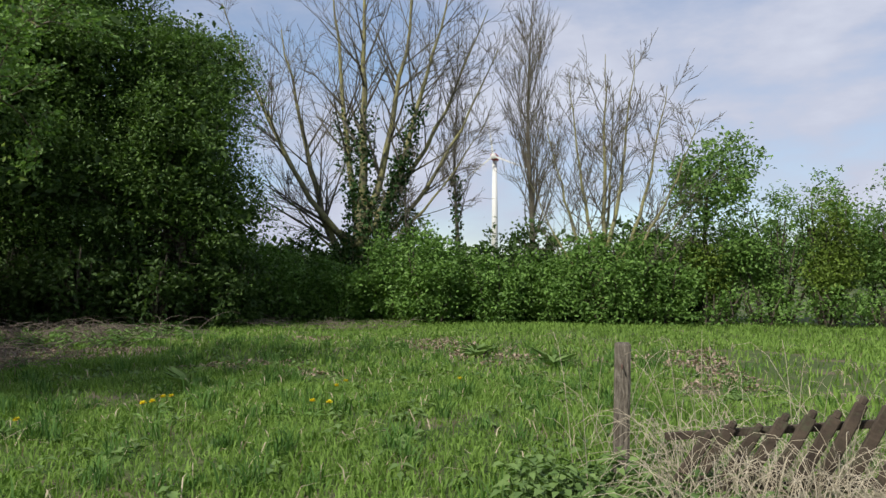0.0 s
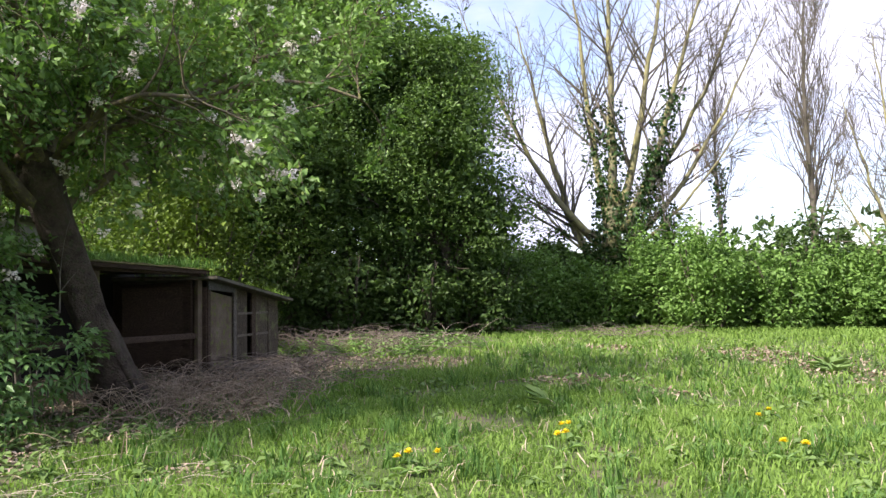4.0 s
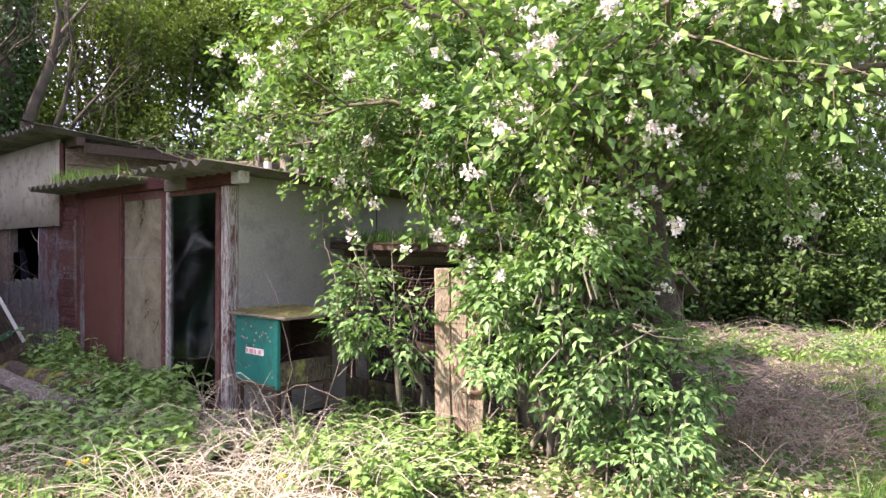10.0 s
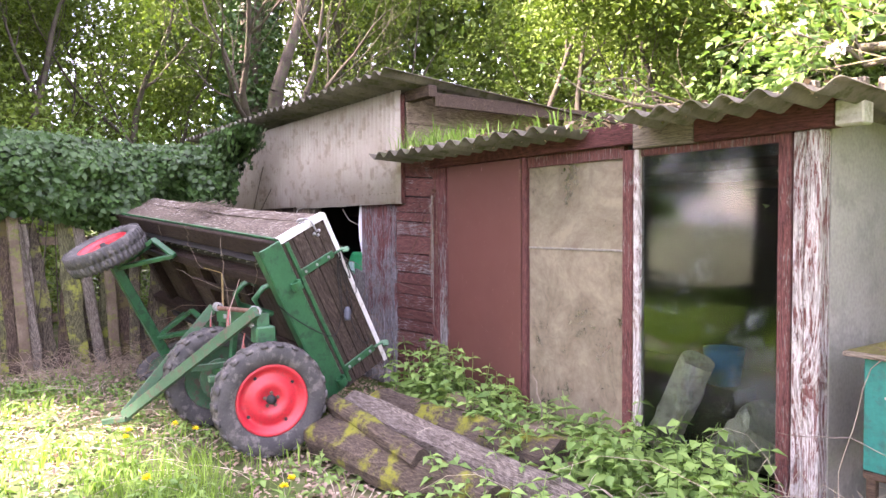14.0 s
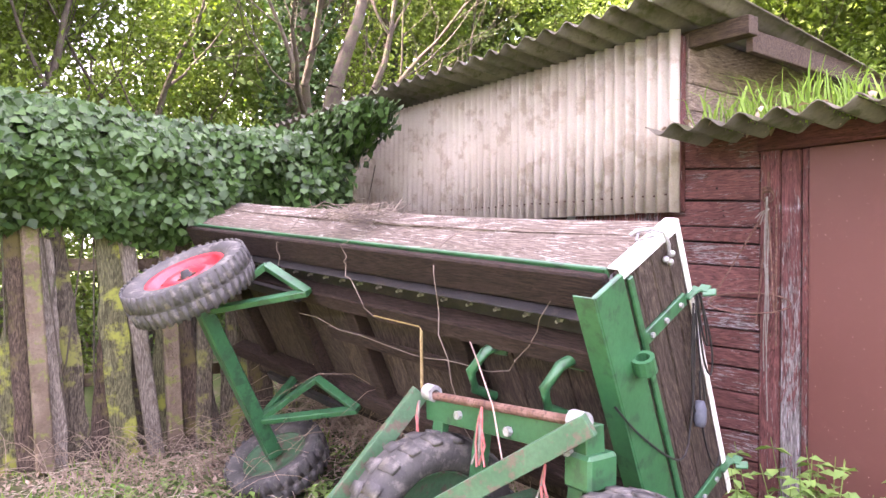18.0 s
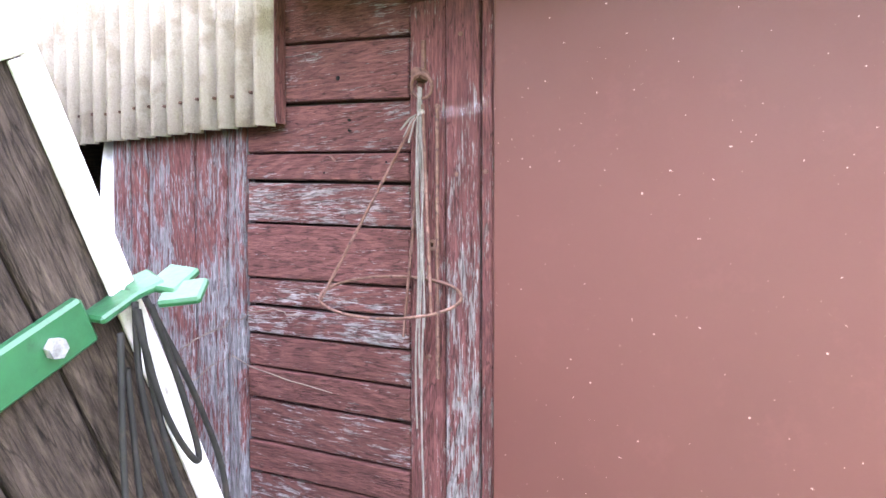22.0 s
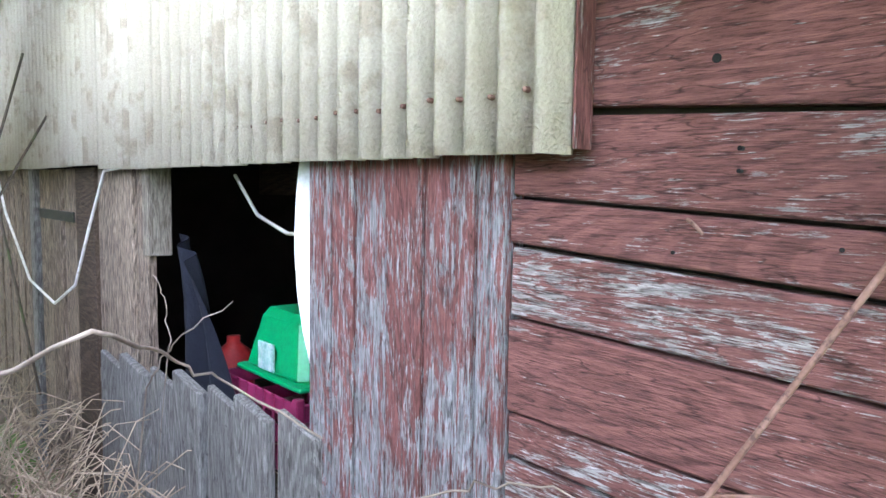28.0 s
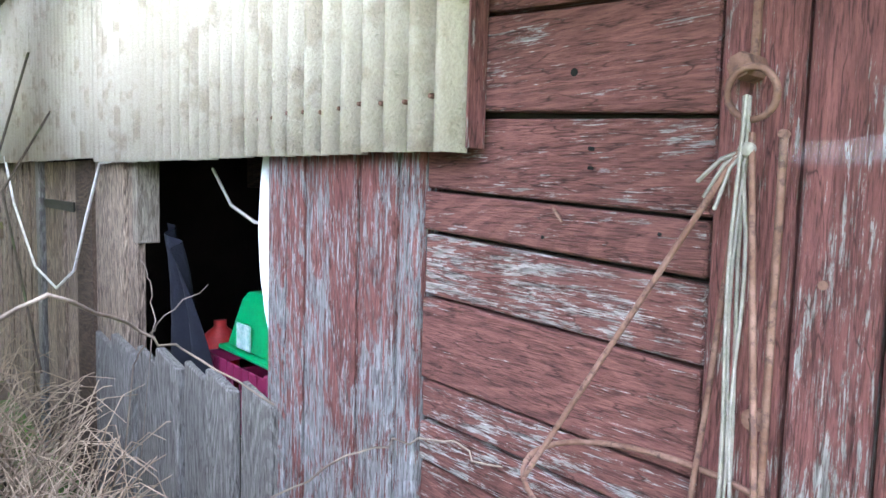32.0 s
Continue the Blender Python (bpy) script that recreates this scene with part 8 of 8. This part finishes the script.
def crate(name, x, y, z, w, d, h, mat, label):
    t = thing(name, (x, y, z), label, "crate")
    for k in range(3):
        z0 = h * (0.05 + 0.33 * k)
        for a, b, c, e in ((-w / 2, w / 2, -d / 2, -d / 2 + 0.015), (-w / 2, w / 2, d / 2 - 0.015, d / 2), (-w / 2, -w / 2 + 0.015, -d / 2 + 0.016, d / 2 - 0.016), (w / 2 - 0.015, w / 2, -d / 2 + 0.016, d / 2 - 0.016)):
            part("slat", boxed(a, b, c, e, z0, z0 + h * 0.2, bevel=0.003), M[mat], t)
    for a in (-w / 2, w / 2):
        for c in (-d / 2, d / 2):
            part("corner", boxed(a - 0.016, a + 0.016, c - 0.016, c + 0.016, 0, h, bevel=0.004), M[mat], t)
    for k in range(9):
        xx = -w / 2 + w * (k + 0.5) / 9
        part("rib", boxed(xx - 0.008, xx + 0.008, -d / 2 - 0.004, -d / 2 - 0.0005, 0.02, h - 0.02, bevel=0), M[mat], t)
    part("bottom", boxed(-w / 2 + 0.016, w / 2 - 0.016, -d / 2 + 0.016, d / 2 - 0.016, 0.0, 0.012), M[mat], t)
    return t


bench = thing("work_bench", (-5.4, 0.5, 0.0), "rough dark bench inside the shed", "bench")
on(bench, part("bench_top", boxed(-6.3, -4.7, 0.12, 0.8, 0.66, 0.70), M["brown_wood"], bench))
for x in (-6.2, -4.8):
    on(bench, part("leg", boxed(x - 0.04, x + 0.04, 0.4, 0.5, 0.03, 0.66), M["brown_wood"], bench))
crate("plastic_crate", -5.35, 0.40, 0.70, 0.6, 0.4, 0.30, "maroon", "maroon plastic crate standing behind the shed window")
tub = thing("green_tub", (-5.32, 0.38, 1.0), "green plastic tub upside down on the crate", "tub")
bm = bmesh.new()
box(bm, -0.22, 0.22, -0.14, 0.14, 0.0, 0.24, bevel=0.03)
for v in bm.verts:
    s = 1 - 0.35 * v.co.z / 0.24
    v.co.x *= s
    v.co.y *= s
part("shell", bm, M["green_tub"], tub)
part("lip", boxed(-0.235, 0.235, -0.155, 0.155, 0.0, 0.018, bevel=0.005), M["green_tub"], tub)
part("sticker", boxed(-0.08, 0.03, -0.146, -0.135, 0.03, 0.13, bevel=0.002), M["faded"], tub, "faded printed sticker")
can = thing("red_can", (-6.0, 0.42, 0.70), "red plastic can in the dark of the shed", "can")
part("can_body", lathe([(0, 0), (0.09, 0), (0.09, 0.24), (0.03, 0.29), (0.03, 0.32), (0, 0.32)], 18, pose(0, 0, 0, 90)), M["red_tub"], can, smooth=True)


def cloth(name, pts0, pts1, mat, label, waves=0.02, thick=0.004):
    t = thing(name, (0, 0, 0), label, "cloth")
    v, n, m = [], 16, 14
    for s in (0, thick):
        for i in range(n):
            for j in range(m):
                f, g = i / (n - 1), j / (m - 1)
                a = np.array(pts0) * (1 - f) + np.array(pts1) * f
                p = a[0] * (1 - g) ** 2 + 2 * a[1] * g * (1 - g) + a[2] * g * g
                v.append(p + np.array([0, waves * math.sin(f * 11 + g * 3) + s, 0]))
    k = (np.arange(n - 1)[:, None] * m + np.arange(m - 1)[None]).ravel()
    q = np.stack([k, k + 1, k + m + 1, k + m], -1)
    solid("cloth", mesh_np("cloth", v, [np.concatenate([q, q[:, ::-1] + n * m])]), M[mat], t, smooth=True)


cloth("window_curtain", [(-4.602, 0.02, 1.77), (-4.602, 0.02, 1.4), (-4.602, 0.02, 1.08)], [(-4.69, 0.02, 1.77), (-4.80, 0.02, 1.40), (-4.64, 0.02, 1.24)], "sheet_white", "torn white sheet hanging at the window edge")
cloth("dark_jacket", [(-5.78, 0.10, 1.5), (-5.8, 0.12, 1.2), (-5.80, 0.12, 0.75)], [(-5.66, 0.10, 1.4), (-5.45, 0.14, 1.15), (-5.40, 0.14, 0.75)], "navy", "dark navy jacket hanging inside the window", 0.03)
shelfb = thing("inner_board", (-5.2, 0.6, 1.6), "brown hardboard panel inside the shed", "board")
part("panel", boxed(-0.9, 0.7, 0.0, 0.02, 0.05, 0.3), M["brown_wood"], shelfb)
cab = thing("loose_wire", (-4.7, 0.05, 1.6), "grey loose cable hanging in the window", "cable")
on(cab, tubes("wire", [([(-4.62, 0.03, 1.56), (-4.85, 0.05, 1.555), (-5.05, 0.06, 1.60), (-5.2, 0.06, 1.72)], 0.006)], M["render"], cab, 6))
cab = thing("loose_wire", (-6.5, -0.06, 1.4), "pale cable looped over the plank door", "cable")
on(cab, tubes("wire", [([(-5.85, -0.05, 1.76), (-6.15, -0.06, 1.74), (-6.35, -0.07, 1.5), (-6.6, -0.07, 1.22), (-7.0, -0.07, 1.08), (-7.5, -0.08, 1.15), (-8.0, -0.1, 1.5), (-8.3, -0.1, 1.8)], 0.007)], M["white_trim"], cab, 6))
# firewood seen through the dark pane
M["pale_log"] = surface("pale_split_wood", (0.46, 0.41, 0.34), (0.62, 0.56, 0.48), (0.36, 0.31, 0.25), 7, 50, 0.95, 0.7)
for a, b, r in (((-1.10, 0.20, 0.16), (-0.80, 0.17, 0.74), 0.10), ((-0.72, 0.26, 0.10), (-0.36, 0.20, 0.46), 0.15), ((-0.9, 0.5, 0.14), (-0.3, 0.45, 0.18), 0.1)):
    log("split_log", a, b, r, M["pale_log"], "pale split log stored inside the shed", 3)
bk = thing("blue_bucket", (-0.85, 0.5, 0.55), "blue plastic bucket inside the shed", "bucket")
M["blue"] = surface("blue_plastic", (0.03, 0.16, 0.30), (0.04, 0.2, 0.36), None, 6, 60, 0.5, 0.1)
part("bucket", lathe([(0.0, 0), (0.09, 0), (0.12, 0.22), (0.125, 0.22), (0.095, -0.005), (0, -0.005)], 20, pose(0, 0, 0, 90)), M["blue"], bk, smooth=True)
stand = thing("crate_stand", (-0.85, 0.5, 0.03), "rough wooden block under the bucket", "block")
part("block", boxed(-0.15, 0.15, -0.12, 0.12, 0, 0.515), M["brown_wood"], stand)

# dead vines and a twig nest on the trailer
nest = thing("twig_nest", TRAILER @ Vector((1.75, -0.03, 0.2)), "tangle of dry twigs on top of the trailer", "nest")
lines = []
for _ in range(90):
    c = rng.normal(size=3) * np.array([0.12, 0.09, 0.02]) + [0, 0, 0.03]
    d = spread(1, rng)[0] * np.array([0.16, 0.16, 0.05])
    lines.append((np.stack([c - d, c + rng.normal(size=3) * 0.03, c + d]), 0.002))
tagged(tubes("twig", lines, M["twig"], nest, 3), kind="stuff")
for pts in ([(0.9, -0.03, 0.1), (0.92, -0.02, 0.42), (0.86, 0.25, 0.56), (0.7, 0.6, 0.72), (0.62, 0.8, 0.8)], [(1.5, -0.03, 0.3), (1.6, -0.02, 0.45), (1.55, 0.12, 0.5), (1.4, 0.32, 0.54)], [(2.3, -0.03, 0.25), (2.25, 0.0, 0.44), (2.3, 0.2, 0.5), (2.15, 0.3, 0.54)], [(0.25, 0.1, 0.5), (0.5, 0.45, 0.54), (1.2, 0.5, 0.55), (2.2, 0.45, 0.53)], [(0.4, -0.03, 0.2), (1.2, -0.045, 0.28), (2.4, -0.04, 0.15)]):
    t = thing("dead_vine", TRAILER, "dry leafless vine trailing over the trailer", "vine")
    p = np.array(pts)
    k = np.linspace(0, len(p) - 1, 16)
    i = np.minimum(k.astype(int), len(p) - 2)
    f = (k - i)[:, None]
    tubes("vine", [(p[i] * (1 - f) + p[i + 1] * f + rng.normal(size=(16, 3)) * 0.01, 0.0022)], M["twig"], t, 5)

# ---------- far off ----------
tur = thing("wind_turbine", (-48.5, 343, 0), "white wind turbine far beyond the fields", "turbine")
part("tower", lathe([(0, 0), (1.9, 0), (1.15, 62), (0, 62)], 20, pose(0, 0, 0, 90)), M["white_trim"], tur, smooth=True)
part("nacelle", boxed(-1.6, 1.6, -4, 3, 61.5, 64.8, bevel=0.6), M["red_tub"], tur, "red-marked nacelle")
part("hub", lathe([(0, -5.5), (1.2, -5), (1.5, -4), (0, -4)], 16, pose(0, 0, 63.2)), M["white_trim"], tur)
for a in (112, 232, 352):
    bm = bmesh.new()
    box(bm, -0.25, 0.25, -0.12, 0.12, 0, 20, bevel=0.05)
    for v in bm.verts:
        v.co.x *= 1.9 - 1.5 * v.co.z / 20
    part("blade", bm, M["white_trim"], tur).matrix_local = pose(0, -4.8, 63.2, 0, a)
rng = np.random.default_rng(77)
for nm, c, n, lab in (("far_woods", [((x, 70 + 10 * math.sin(x), 2.4), (9, 5, 3.2)) for x in range(-60, 90, 9)], 700, "dark woods along the horizon beyond the hedge"),
                      ("deep_woods", [((x, y, 6.0), (4.5, 3.5, 6.5)) for x, y in ((-26, -10), (-25, -3), (-25, 4), (-23, 11), (-17, 15), (-10, 17), (-22, 18), (-14, 21), (-20, -8))] + [((x, y, 13.0), (4.5, 3.5, 5.0)) for x, y in ((-22, 9), (-17, 14), (-25, 4), (-25, -3), (-23, 13))], 15000, "deep leafy woodland behind the sheds")):
    at = np.concatenate([blob_points(rng, n, a, b, 0.5, 0.35) for a, b in c])
    stuff(leaves(nm, at, 0.9 if nm == "far_woods" else 0.27, 0.6, M["dark_leaf"] if nm == "far_woods" else M["mid_leaf"], rng, flat=0.3), lab, "woods")
